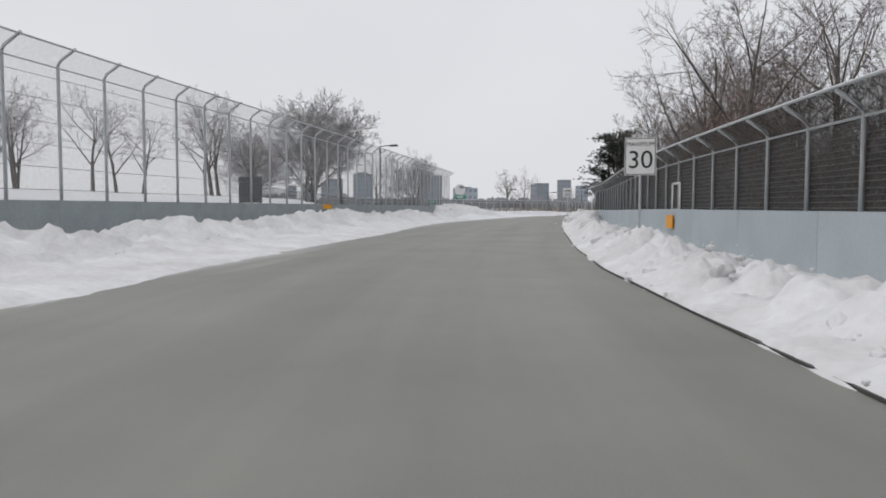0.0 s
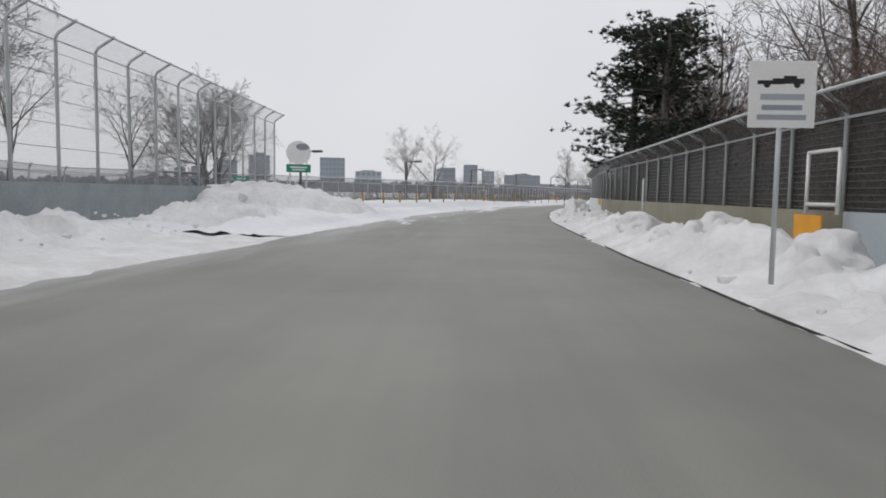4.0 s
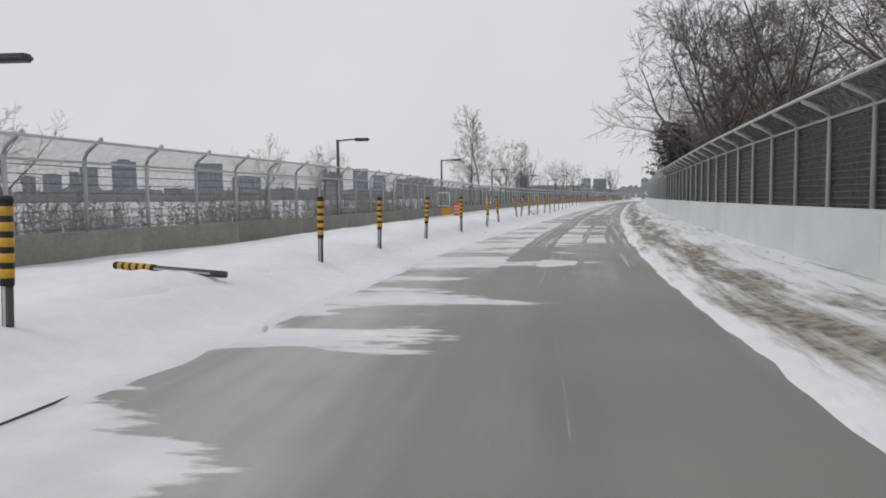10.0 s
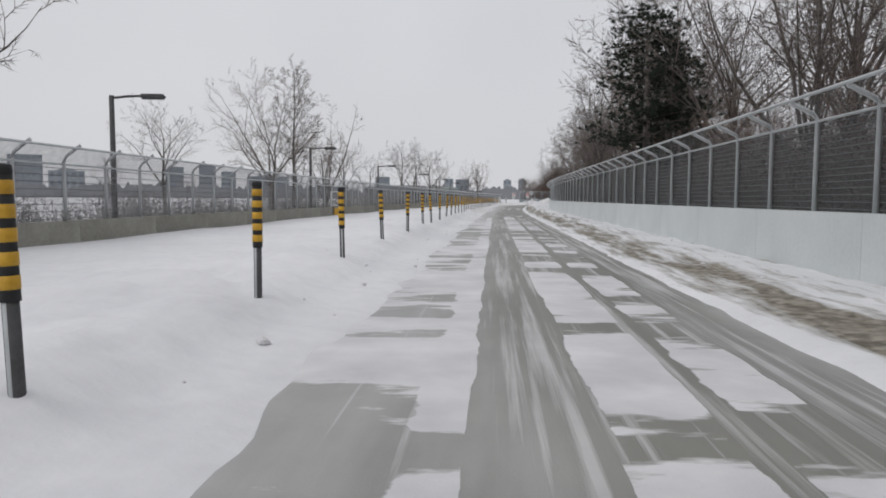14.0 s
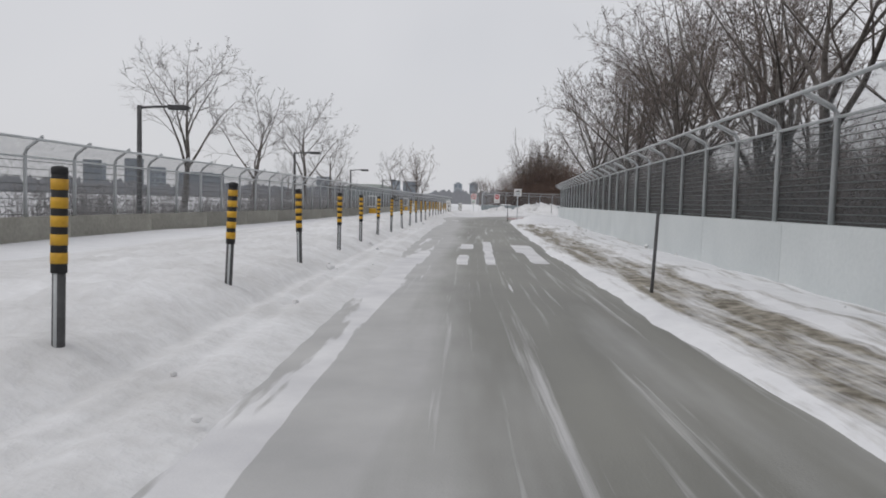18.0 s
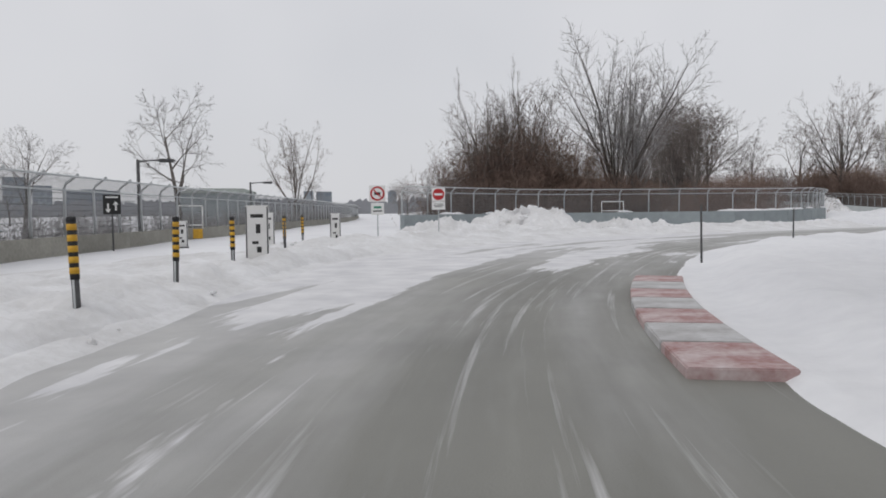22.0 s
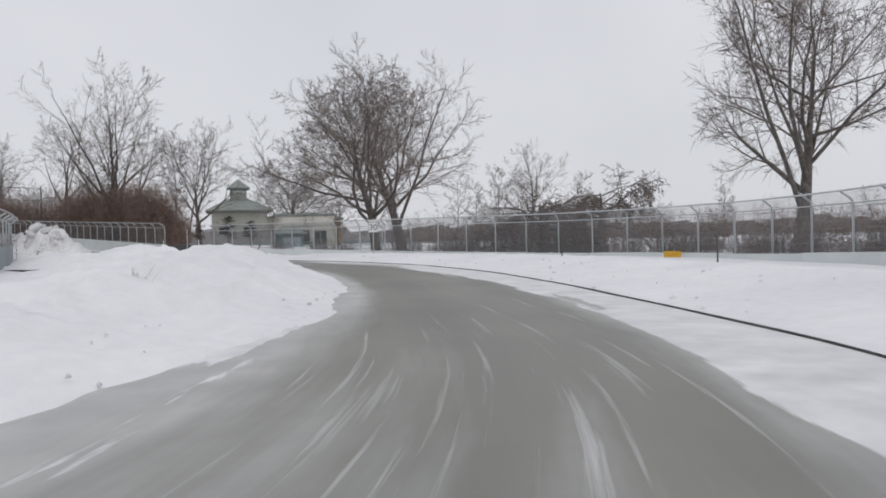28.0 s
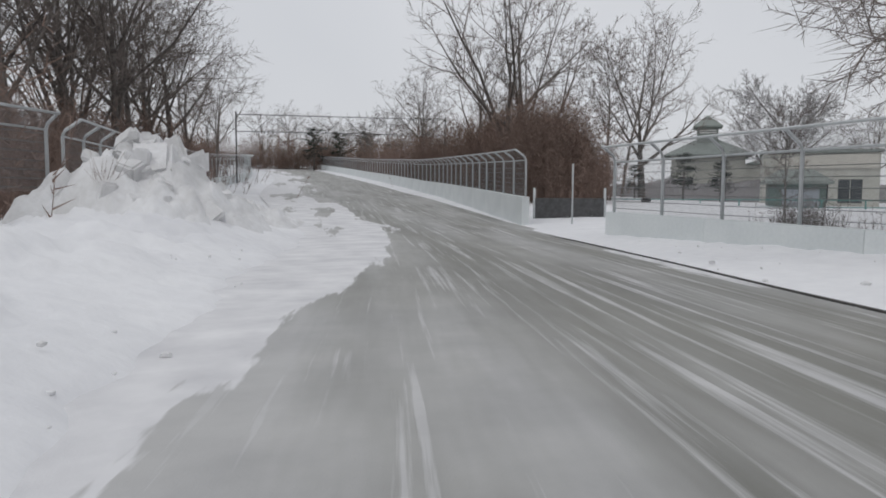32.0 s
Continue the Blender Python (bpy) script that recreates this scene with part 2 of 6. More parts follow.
LITTER = material("leaf_litter_bank", (0.11, 0.085, 0.065), 0.95, (0.035, 0.028, 0.022), 0.7, 9.0, bump=0.9, depth=0.06)
SNOW = material("fresh_snow", (0.84, 0.845, 0.86), 0.75, (0.71, 0.715, 0.74), 0.25, 4.0, bump=0.45, depth=0.06)
PLOWED = material("plowed_snow", (0.82, 0.825, 0.84), 0.8, (0.55, 0.545, 0.54), 0.9, 7.0, bump=0.6, depth=0.06, spread=0.7)
ROAD = road_material()
VERGE = verge_material()
KERB = material("wet_dark_kerb", (0.09, 0.085, 0.08), 0.7, (0.03, 0.03, 0.03), 1.5, 12.0, bump=0.5)
CONCRETE = material("painted_concrete", (0.7, 0.73, 0.73), 0.8, (0.58, 0.615, 0.62), 0.6, 14.0, bump=0.25, object_random=0.02)
CONCRETE_SKY = material("pale_blue_painted_concrete", (0.46, 0.51, 0.54), 0.8, (0.37, 0.42, 0.45), 0.6, 14.0, bump=0.25, object_random=0.03)
CONCRETE_OLD = material("weathered_concrete", (0.36, 0.35, 0.31), 0.9, (0.2, 0.195, 0.17), 0.8, 12.0, bump=0.5, object_random=0.1)
CONCRETE_OLIVE = material("olive_stained_concrete", (0.31, 0.295, 0.225), 0.85, (0.22, 0.21, 0.16), 0.5, 12.0, bump=0.3, object_random=0.05)
CONCRETE_BLUE = material("blue_grey_concrete", (0.33, 0.37, 0.38), 0.85, (0.22, 0.25, 0.26), 0.8, 12.0, bump=0.4, object_random=0.06)
STEEL = material("galvanised_steel", (0.54, 0.56, 0.57), 0.5, (0.42, 0.44, 0.45), 4.0, 40.0, metal=0.25, bump=0.1, object_random=0.08)
CABLE = material("dull_steel_cable", (0.2, 0.21, 0.21), 0.6, None, 5.0, 60.0, metal=0.4, bump=0.1)
NET = net_material("steel_netting", 0.8, (0.04, 0.038, 0.035))
NET_HOOD = net_material("hood_steel_netting", 0.72, (0.04, 0.038, 0.034))
NET_OPEN = net_material("open_steel_netting", 0.56, (0.075, 0.085, 0.092))
NET_FAR = net_material("thin_steel_netting", 0.24, (0.22, 0.23, 0.24))
# closer, greyer netting: haze and far bank behind it are put into its cover
NET_LEFT = net_material("haze_greyed_steel_netting", 0.42, (0.19, 0.195, 0.2))
BARK = material("grey_bark", (0.2, 0.18, 0.165), 0.95, (0.06, 0.052, 0.047), 5.0, 25.0, bump=0.8, depth=0.03, object_random=0.2)
TWIG = material("brown_twigs", (0.21, 0.18, 0.165), 0.95, (0.12, 0.1, 0.09), 2.0, 20.0, bump=0.1, object_random=0.2)
TWIG_FROST = material("frosted_grey_twigs", (0.34, 0.33, 0.33), 0.95, (0.2, 0.19, 0.185), 2.0, 20.0, bump=0.1, object_random=0.15)
BRUSH = material("red_brown_brush", (0.25, 0.18, 0.15), 0.95, (0.125, 0.085, 0.068), 1.0, 15.0, bump=0.1, object_random=0.2)
NEEDLE = material("dark_pine_needles", (0.035, 0.05, 0.035), 0.9, (0.014, 0.02, 0.015), 2.0, 12.0, bump=0.1, object_random=0.2)
YELLOW = material("yellow_reflector", (0.72, 0.42, 0.03), 0.5, (0.5, 0.27, 0.02), 6.0, 40.0, bump=0.05)
BLACK = material("black_rubber", (0.025, 0.025, 0.027), 0.7, None, 8.0, 60.0, bump=0.1)
DARKPOST = material("grey_plastic_post", (0.1, 0.1, 0.105), 0.7, (0.05, 0.05, 0.05), 6.0, 40.0, bump=0.1)
ORANGE = material("orange_plastic", (0.8, 0.16, 0.02), 0.5, (0.6, 0.1, 0.02), 3.0, 30.0, bump=0.05)
AMBER = material("amber_board", (0.85, 0.4, 0.02), 0.6, (0.7, 0.3, 0.02), 3.0, 30.0, bump=0.05)
SIGNWHITE = material("white_sign_face", (0.8, 0.8, 0.79), 0.5, (0.7, 0.7, 0.69), 2.0, 30.0, bump=0.03)
SIGNBLACK = material("black_sign_ink", (0.02, 0.02, 0.02), 0.6, None, 5.0, 40.0, bump=0.02)
SIGNRED = material("red_sign_ink", (0.5, 0.015, 0.02), 0.5, None, 5.0, 40.0, bump=0.02)
SIGNBLUE = material("blue_sign_ink", (0.03, 0.1, 0.4), 0.5, None, 5.0, 40.0, bump=0.02)
SIGNGREEN = material("green_sign_face", (0.02, 0.28, 0.17), 0.5, None, 3.0, 30.0, bump=0.02)
# facade and windows share a faded blue-grey that imitates haze over the city
TOWER = material("haze_painted_tower_facade", (0.34, 0.37, 0.40), 0.9, (0.27, 0.30, 0.33), 0.02, 0.3, bump=0.0, object_random=0.2)
TOWERGLASS = material("haze_painted_tower_windows", (0.24, 0.27, 0.31), 0.8, (0.19, 0.22, 0.26), 0.05, 0.5, bump=0.0)
# distant haze is painted into the pale greys of both far woods
HILL = material("haze_painted_far_woods", (0.30, 0.31, 0.33), 1.0, (0.22, 0.225, 0.24), 0.03, 0.4, bump=0.0)
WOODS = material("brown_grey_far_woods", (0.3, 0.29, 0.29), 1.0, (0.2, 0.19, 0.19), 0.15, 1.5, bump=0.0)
SIDING = material("pale_house_siding", (0.5, 0.5, 0.45), 0.8, (0.42, 0.42, 0.38), 0.7, 8.0, bump=0.1)
ROOF = material("grey_green_roof", (0.27, 0.3, 0.28), 0.85, (0.2, 0.225, 0.21), 1.0, 12.0, bump=0.3)
WINDOWGLASS = material("dark_window_glass", (0.05, 0.06, 0.065), 0.15, None, 1.0, 10.0, bump=0.0)


# ---- small tools ----
def mesh_of(name, verts, faces, mat, smooth=False, uvs=None):
    me = bpy.data.meshes.new(name)
    me.from_pydata([tuple(v) for v in verts], [], [tuple(f) for f in faces])
    me.materials.append(mat)
    if smooth:
        me.polygons.foreach_set("use_smooth", [True] * len(me.polygons))
    if uvs is not None:
        layer = me.uv_layers.new(name="along")
        idx = np.empty(len(me.loops), dtype=np.int32)
        me.loops.foreach_get("vertex_index", idx)
        layer.data.foreach_set("uv", np.asarray(uvs, dtype=np.float32)[idx].ravel())
    me.update()
    return me


def part(name, data, parent, m=None, label=""):
    ob = new(name, data)
    ob.parent = parent
    if m is not None:
        ob.matrix_basis = m
    return tagged(ob, label) if label else ob


def thing(name, label, category, group="", m=None, kind=""):
    ob = new(name)
    ob.empty_display_size = 0.3
    if m is not None:
        ob.matrix_basis = m
    return tagged(ob, label, category, group, kind)


def bm_mesh(name, bm, mat, smooth=False):
    me = bpy.data.meshes.new(name)
    bm.to_mesh(me)
    bm.free()
    me.materials.append(mat)
    if smooth:
        me.polygons.foreach_set("use_smooth", [True] * len(me.polygons))
    return me


def box_bm(sx, sy, sz, at=(0, 0, 0), bevel=0.0, bm=None):
    """A box of that size, standing on at, its upright edges rounded."""
    bm = bm or bmesh.new()
    made = bmesh.ops.create_cube(bm, size=1.0, matrix=Matrix.Translation((at[0], at[1], at[2] + sz / 2)) @ Matrix.Diagonal((sx, sy, sz, 1)))
    if bevel:
        edges = {e for v in made["verts"] for e in v.link_edges}
        bmesh.ops.bevel(bm, geom=list(edges), offset=bevel, segments=2, affect="EDGES")
    return bm


def box_mesh(name, mat, sx, sy, sz, at=(0, 0, 0), bevel=0.0):
    return bm_mesh(name, box_bm(sx, sy, sz, at, bevel), mat)


def tube_arrays(points, radii, sides, cap=True):
    """Rings of a tube along points."""
    pts = [Vector(p) for p in points]
    verts, faces = [], []
    for k, p in enumerate(pts):
        ahead = (pts[min(k + 1, len(pts) - 1)] - pts[max(k - 1, 0)]).normalized()
        side = ahead.cross(Vector((0, 0, 1)) if abs(ahead.z) < 0.9 else Vector((1, 0, 0))).normalized()
        up = side.cross(ahead)
        for s in range(sides):
            a = 2 * math.pi * s / sides + math.pi / sides
            verts.append(p + (side * math.cos(a) + up * math.sin(a)) * radii[k])
    for k in range(len(pts) - 1):
        for s in range(sides):
            a, b2 = k * sides + s, k * sides + (s + 1) % sides
            faces.append((a, b2, b2 + sides, a + sides))
    if cap:
        faces.append(tuple(range(sides - 1, -1, -1)))
        faces.append(tuple((len(pts) - 1) * sides + s for s in range(sides)))
    return verts, faces


def tube_mesh(name, points, radius, sides, mat, smooth=True):
    radii = radius if isinstance(radius, (list, tuple)) else [radius] * len(points)
    v, f = tube_arrays(points, radii, sides)
    return mesh_of(name, v, f, mat, smooth)


def spline(points, step):
    """A smooth line through points, cut at even steps."""
    p = np.array(points, float)
    p = np.vstack([2 * p[0] - p[1], p, 2 * p[-1] - p[-2]])
    out = []
    for k in range(1, len(p) - 2):
        u = np.linspace(0, 1, 24, endpoint=False)[:, None]
        a, b2, c, d = p[k - 1], p[k], p[k + 1], p[k + 2]
        out.append(0.5 * (2 * b2 + (c - a) * u + (2 * a - 5 * b2 + 4 * c - d) * u ** 2 + (3 * b2 - a - 3 * c + d) * u ** 3))
    out = np.vstack(out + [p[-2][None]])
    far = np.r_[0, np.cumsum(np.hypot(*np.diff(out[:, :2], axis=0).T))]
    s = np.arange(0, far[-1], step)
    return np.stack([np.interp(s, far, out[:, k]) for k in range(out.shape[1])], 1)


def across(line):
    """For every point of a line: the unit way to its right."""
    d = np.gradient(line[:, :2], axis=0)
    d /= np.hypot(d[:, 0], d[:, 1])[:, None] + 1e-9
    return np.stack([d[:, 1], -d[:, 0]], 1)


def noise3(x, y, z=0.0):
    return noise.noise(Vector((x, y, z)))


# ---- the plan: edges of the cleared road, walls and fences ----
RIGHT_EDGE = [(35, -53), (21.9, -31.2), (9.0, -9.8), (-4.0, 12.0), (-11.9, 28.9), (-19.2, 45.9), (-26.2, 63.2), (-32.0, 79.3), (-36.2, 95.4),
              (-38.6, 107.7), (-41.0, 125.8), (-42.4, 153.7), (-43.1, 184.4), (-43.6, 231.9), (-42.9, 260.1), (-42.0, 276.9), (-41.3, 284.8),
              (-39.8, 291.6), (-37.0, 298.0), (-33.8, 303.1), (-29.5, 307.4), (-22.8, 311.9), (-14.3, 315.9), (-4.5, 319.9), (1.8, 324.6),
              (8.8, 331.0), (14.4, 338.0), (18.6, 346.5), (21.5, 357), (24.1, 367.6), (27, 383), (30.5, 405), (35, 445), (37.5, 490), (37.5, 540)]
LEFT_EDGE = [(28.1, -57.1), (15.0, -35.3), (2.1, -13.9), (-11.0, 8.2), (-19.3, 25.5), (-27.7, 42.6), (-33.9, 60.4), (-38.8, 77.2), (-42.6, 94.1),
             (-43.6, 106.9), (-45.4, 125.3), (-46.3, 153.5), (-47.0, 184.3), (-47.1, 231.9), (-46.9, 260.3), (-46.4, 277.3), (-46.7, 285.6),
             (-46.0, 293.4), (-44.5, 301.8), (-40.2, 308.7), (-35.5, 313.8), (-26.6, 318.9), (-17.8, 322.4), (-8.2, 326.0), (-1.8, 328.9),
             (4.55, 334.25), (9.5, 340.8), (12.6, 348.9), (14.2, 357.5), (17.0, 369), (18.3, 385), (20, 406), (25.5, 446), (28, 490), (28, 540)]
RIGHT_WALL = [(31, -37), (20, -20), (8.5, -2), (-0.2, 12.6), (-8.2, 28.4), (-16.8, 48.6), (-21.2, 58.2), (-24.8, 68.2), (-29.5, 81.7), (-32.9, 94),
              (-36.2, 108.5), (-38.4, 130), (-39.8, 160), (-40.4, 195), (-40.8, 228), (-40.4, 244), (-39.6, 258), (-38.8, 268), (-38.1, 276), (-37.5, 284), (-36.75, 292)]
LEFT_TALL = [(-2, -33), (-11, -11), (-20.5, 11.3), (-30.5, 36), (-40, 58.5), (-49.1, 79.4)]
LEFT_WALL = [(-62, 58), (-58, 74), (-55.3, 88), (-53.0, 101), (-51.4, 114), (-51.6, 127), (-52.3, 141), (-53.4, 152), (-54.9, 168), (-55.7, 184),
             (-56.2, 205), (-55.9, 228), (-55.2, 247), (-54.1, 265), (-53.2, 281), (-52.6, 303), (-51, 325), (-49, 350), (-47, 385), (-47, 430)]
BOLLARDS = [(-41.6, 77), (-41.9, 79.8), (-42.7, 86), (-43.7, 96.6), (-45.2, 109.8), (-45.6, 116.5), (-46.3, 126), (-46.6, 137.4), (-47.0, 146.2), (-47.3, 158), (-47.5, 164.6), (-48.1, 184.5),
            (-48.15, 199.4), (-48.3, 225), (-48.15, 240), (-48.0, 253), (-47.7, 263.2), (-47.4, 273.8), (-47.1, 284.7), (-46.5, 299), (-46.2, 308.8)]
TALL_X, TALL_Y = [p[0] for p in LEFT_TALL], [p[1] for p in LEFT_TALL]
FAR_RIGHT_FENCE = [(-16, 308.5), (-5.4, 312.5), (6, 317.5), (15.6, 322.7), (21.8, 330.4), (24.3, 340.8), (24.9, 353), (25.0, 365.7)]
FAR_ROAD_WALL = [(26.2, 373), (29.6, 388), (33.4, 407.4), (38, 445), (40.5, 490), (40, 537)]
INNER_WALL = [(11.2, 367.2), (13, 388), (15, 406), (21, 440), (24.5, 485), (25, 535)]
ISLAND = [(-42, 326.5), (-36.5, 331.5), (-31, 335.5), (-24, 336.6), (-17.8, 336), (-9, 339), (0, 348.5), (6, 357.5), (11, 366.6)]


def rise(x, y):
    """The far road climbs a hill beyond the gap; a snowy bank rises behind the tall fence."""
    z = np.interp(y, (366, 374, 407, 445, 537, 620, 800), (0, 0.15, 1.4, 3.3, 8.6, 8.6, 0))
    hill = z * np.clip((x + 22) / 25, 0, 1) * np.clip((75 - x) / 32, 0, 1)
    behind = np.interp(y, TALL_Y, TALL_X) - x
    return hill + 1.9 * np.clip((behind - 3) / 9, 0, 1) * np.clip((y + 120) / 60, 0, 1) * np.clip((72 - y) / 22, 0, 1) * np.clip((x + 260) / 120, 0, 1)


def level(value, y):
    """A height that may change along the plan: a number, or rows of y and height."""
    return value if isinstance(value, (int, float)) else float(np.interp(y, [r[0] for r in value], [r[1] for r in value]))


edge_r, edge_l = spline(RIGHT_EDGE, 1.0), spline(LEFT_EDGE, 1.0)


def distance_to(line, x, y):
    """Least distance from grid points to a line."""
    best = np.full(x.shape, 1e9)
    for p in line:
        best = np.minimum(best, (x - p[0]) ** 2 + (y - p[1]) ** 2)
    return np.sqrt(best)


def inside(poly, x, y):
    """Whether grid points lie inside a closed outline."""
    res = np.zeros(x.shape, bool)
    px, py = poly[:, 0], poly[:, 1]
    j = len(poly) - 1
    for i in range(len(poly)):
        hit = ((py[i] > y) != (py[j] > y)) & (x < (px[j] - px[i]) * (y - py[i]) / (py[j] - py[i] + 1e-12) + px[i])
        res ^= hit
        j = i
    return res


road_outline = np.vstack([edge_r, edge_l[::-1]])


# ---- ground: one snow sheet out to the horizon ----
def build_ground():
    xs = np.r_[-4500, -1800, -700, -300, -170, np.arange(-110, 150, 2.0), 190, 330, 700, 1800, 4500]
    ys = np.r_[-2500, -900, -300, -140, np.arange(-60, 560, 2.0), 620, 700, 1000, 1900, 5000]
    gx, gy = np.meshgrid(xs, ys, indexing="ij")
    near = np.minimum(distance_to(edge_r[::2], gx, gy), distance_to(edge_l[::2], gx, gy))
    within = inside(road_outline, gx, gy)
    d = np.where(within, -near, near)
    z = np.clip((d - 1.2) / 4.0, 0, 1) * 0.2 - 0.1
    for i in range(gx.shape[0]):
        for j in range(gx.shape[1]):
            if d[i, j] > 3.0 and abs(gx[i, j]) < 200:
                z[i, j] += 0.07 * noise3(gx[i, j] * 0.16, gy[i, j] * 0.16) + 0.03 * noise3(gx[i, j] * 0.7, gy[i, j] * 0.7, 3)
    z[within] = -0.15
    lift = np.clip((118 - gy) / 22, 0, 1) * np.clip((gy - 50) / 20, 0, 1) * np.interp(d, (0.4, 2.3, 4.5, 9.0), (0, 0.45, 0.5, 0.0)) * (gx < -36)
    z += lift + rise(gx, gy)
    n = gx.shape[1]
    verts = np.stack([gx.ravel(), gy.ravel(), z.ravel()], 1)
    faces = [(i * n + j, (i + 1) * n + j, (i + 1) * n + j + 1, i * n + j + 1) for i in range(gx.shape[0] - 1) for j in range(n - 1)]
    return tagged(new("ground", mesh_of("ground", verts, faces, SNOW, True)), "wide flat ground under smooth undisturbed white snow", "ground", kind="structure")


build_ground()


# snow on the road, station by station: y, then loose snow, packed tracks and thin veil at the knots across (0 right edge, 1 left edge)
ACROSS = (0.0, 0.08, 0.3, 0.55, 0.75, 0.93, 1.0)
ROAD_SNOW = (
    (-60, (.18, .18, .18, .18, .18, .30, .42), .24, (.12, .1, .1, .12, .14, .3, .5)),
    (52, (.20, .20, .20, .22, .30, .40, .52), .26, (.2, .12, .12, .2, .3, .5, .6)),
    (66, (.28, .26, .27, .36, .42, .46, .58), .36, (.3, .25, .25, .36, .46, .55, .6)),
    (78, (.28, .26, .27, .40, .48, .52, .60), .36, (.3, .25, .25, .4, .5, .6, .6)),
    (86, (.28, .26, .28, .45, .56, .60, .64), .36, (.3, .25, .25, .4, .5, .6, .6)),
    (104, (.30, .28, .30, .44, .54, .58, .64), .36, (.35, .25, .25, .4, .5, .6, .6)),
    (121, (.40, .32, .34, .46, .53, .57, .66), .40, (.45, .34, .34, .45, .6, .6, .6)),
    (131, (.44, .44, .58, .58, .60, .63, .68), .50, (.5, .4, .4, .5, .6, .6, .6)),
    (150, (.44, .44, .60, .60, .61, .64, .68), .52, (.5, .38, .4, .5, .6, .6, .6)),
    (200, (.44, .44, .60, .59, .60, .63, .68), .52, (.5, .38, .4, .5, .6, .6, .6)),
    (222, (.44, .34, .32, .38, .42, .48, .56), .50, (.5, .4, .3, .45, .8, .95, 1.0)),
    (282, (.34, .32, .30, .32, .40, .46, .56), .47, (.4, .3, .25, .35, .7, .95, 1.0)),
    (294, (.36, .34, .42, .52, .58, .62, .68), .50, (.45, .45, .48, .6, .7, .8, .8)),
    (301, (.54, .48, .54, .62, .66, .67, .70), .55, (.55, .55, .56, .7, .8, .85, .85)),
    (313, (.58, .50, .50, .60, .66, .69, .72), .58, (.6, .55, .55, .66, .85, .9, .9)),
    (319, (.74, .60, .36, .38, .46, .56, .64), .545, (.8, .7, .5, .62, .8, .85, .85)),
    (326, (.86, .76, .44, .28, .32, .44, .56), .44, (1.0, .95, .45, .2, .4, .7, .8)),
    (332, (.86, .78, .46, .24, .24, .34, .5), .32, (1.0, .95, .4, .05, .05, .7, 1.0)),
    (343, (.80, .68, .46, .30, .28, .36, .54), .46, (1.0, .9, .5, .15, .1, .7, 1.0)),
    (351, (.54, .46, .44, .38, .44, .56, .66), .54, (.6, .5, .45, .4, .6, .8, .8)),
    (362, (.50, .40, .38, .38, .62, .70, .72), .52, (.6, .5, .5, .5, .7, .8, .8)),
    (376, (.46, .36, .36, .42, .58, .64, .68), .54, (.5, .5, .5, .5, .6, .7, .7)),
    (540, (.46, .40, .42, .46, .54, .60, .66), .55, (.5, .5, .5, .5, .6, .6, .6)))
STATION_Y = [row[0] for row in ROAD_SNOW]


def strip(r, a, b):
    """1 between two distances from the edge, falling off sharply on both sides."""
    return min(1.0, max(0.0, (r - a) / 0.05 + 0.5)) * min(1.0, max(0.0, (b - r) / 0.05 + 0.5))


def ramp(y, a, b):
    return min(1.0, max(0.0, (y - a) / (b - a)))


# strips of snow plates and bare ruts across the straight: from, to (metres from the right edge), loose snow
PLATES = ((-1.0, 0.6, .30), (0.6, 1.15, .555), (1.15, 1.25, .2), (1.25, 1.93, .60), (1.93, 2.6, .16), (2.6, 2.92, .63), (2.92, 4.15, .56), (4.15, 9.0, .68))
RUTS = ((-1.0, 1.85, .33), (1.85, 1.93, .85), (1.93, 2.6, .2), (2.6, 2.75, .56), (2.75, 4.15, .56), (4.15, 9.0, .68))
LINES = ((0.8, 0.86, .5), (1.34, 1.41, .5), (2.66, 2.73, .5), (2.98, 3.5, .59))
# single patches left on the straight: y from, to, metres from the right edge from, to
PATCHES = ((250.3, 252.3, 1.92, 2.3), (250.0, 254.0, 1.4, 1.68), (246.3, 247.6, 1.98, 2.22), (246.0, 248.9, 1.42, 1.64), (249.8, 252.0, 0.3, 0.86), (247.0, 249.0, 0.3, 0.68),
           (250.0, 255.4, 2.95, 3.5), (245.7, 248.2, 2.9, 3.3), (245.3, 248.0, 3.3, 4.2))


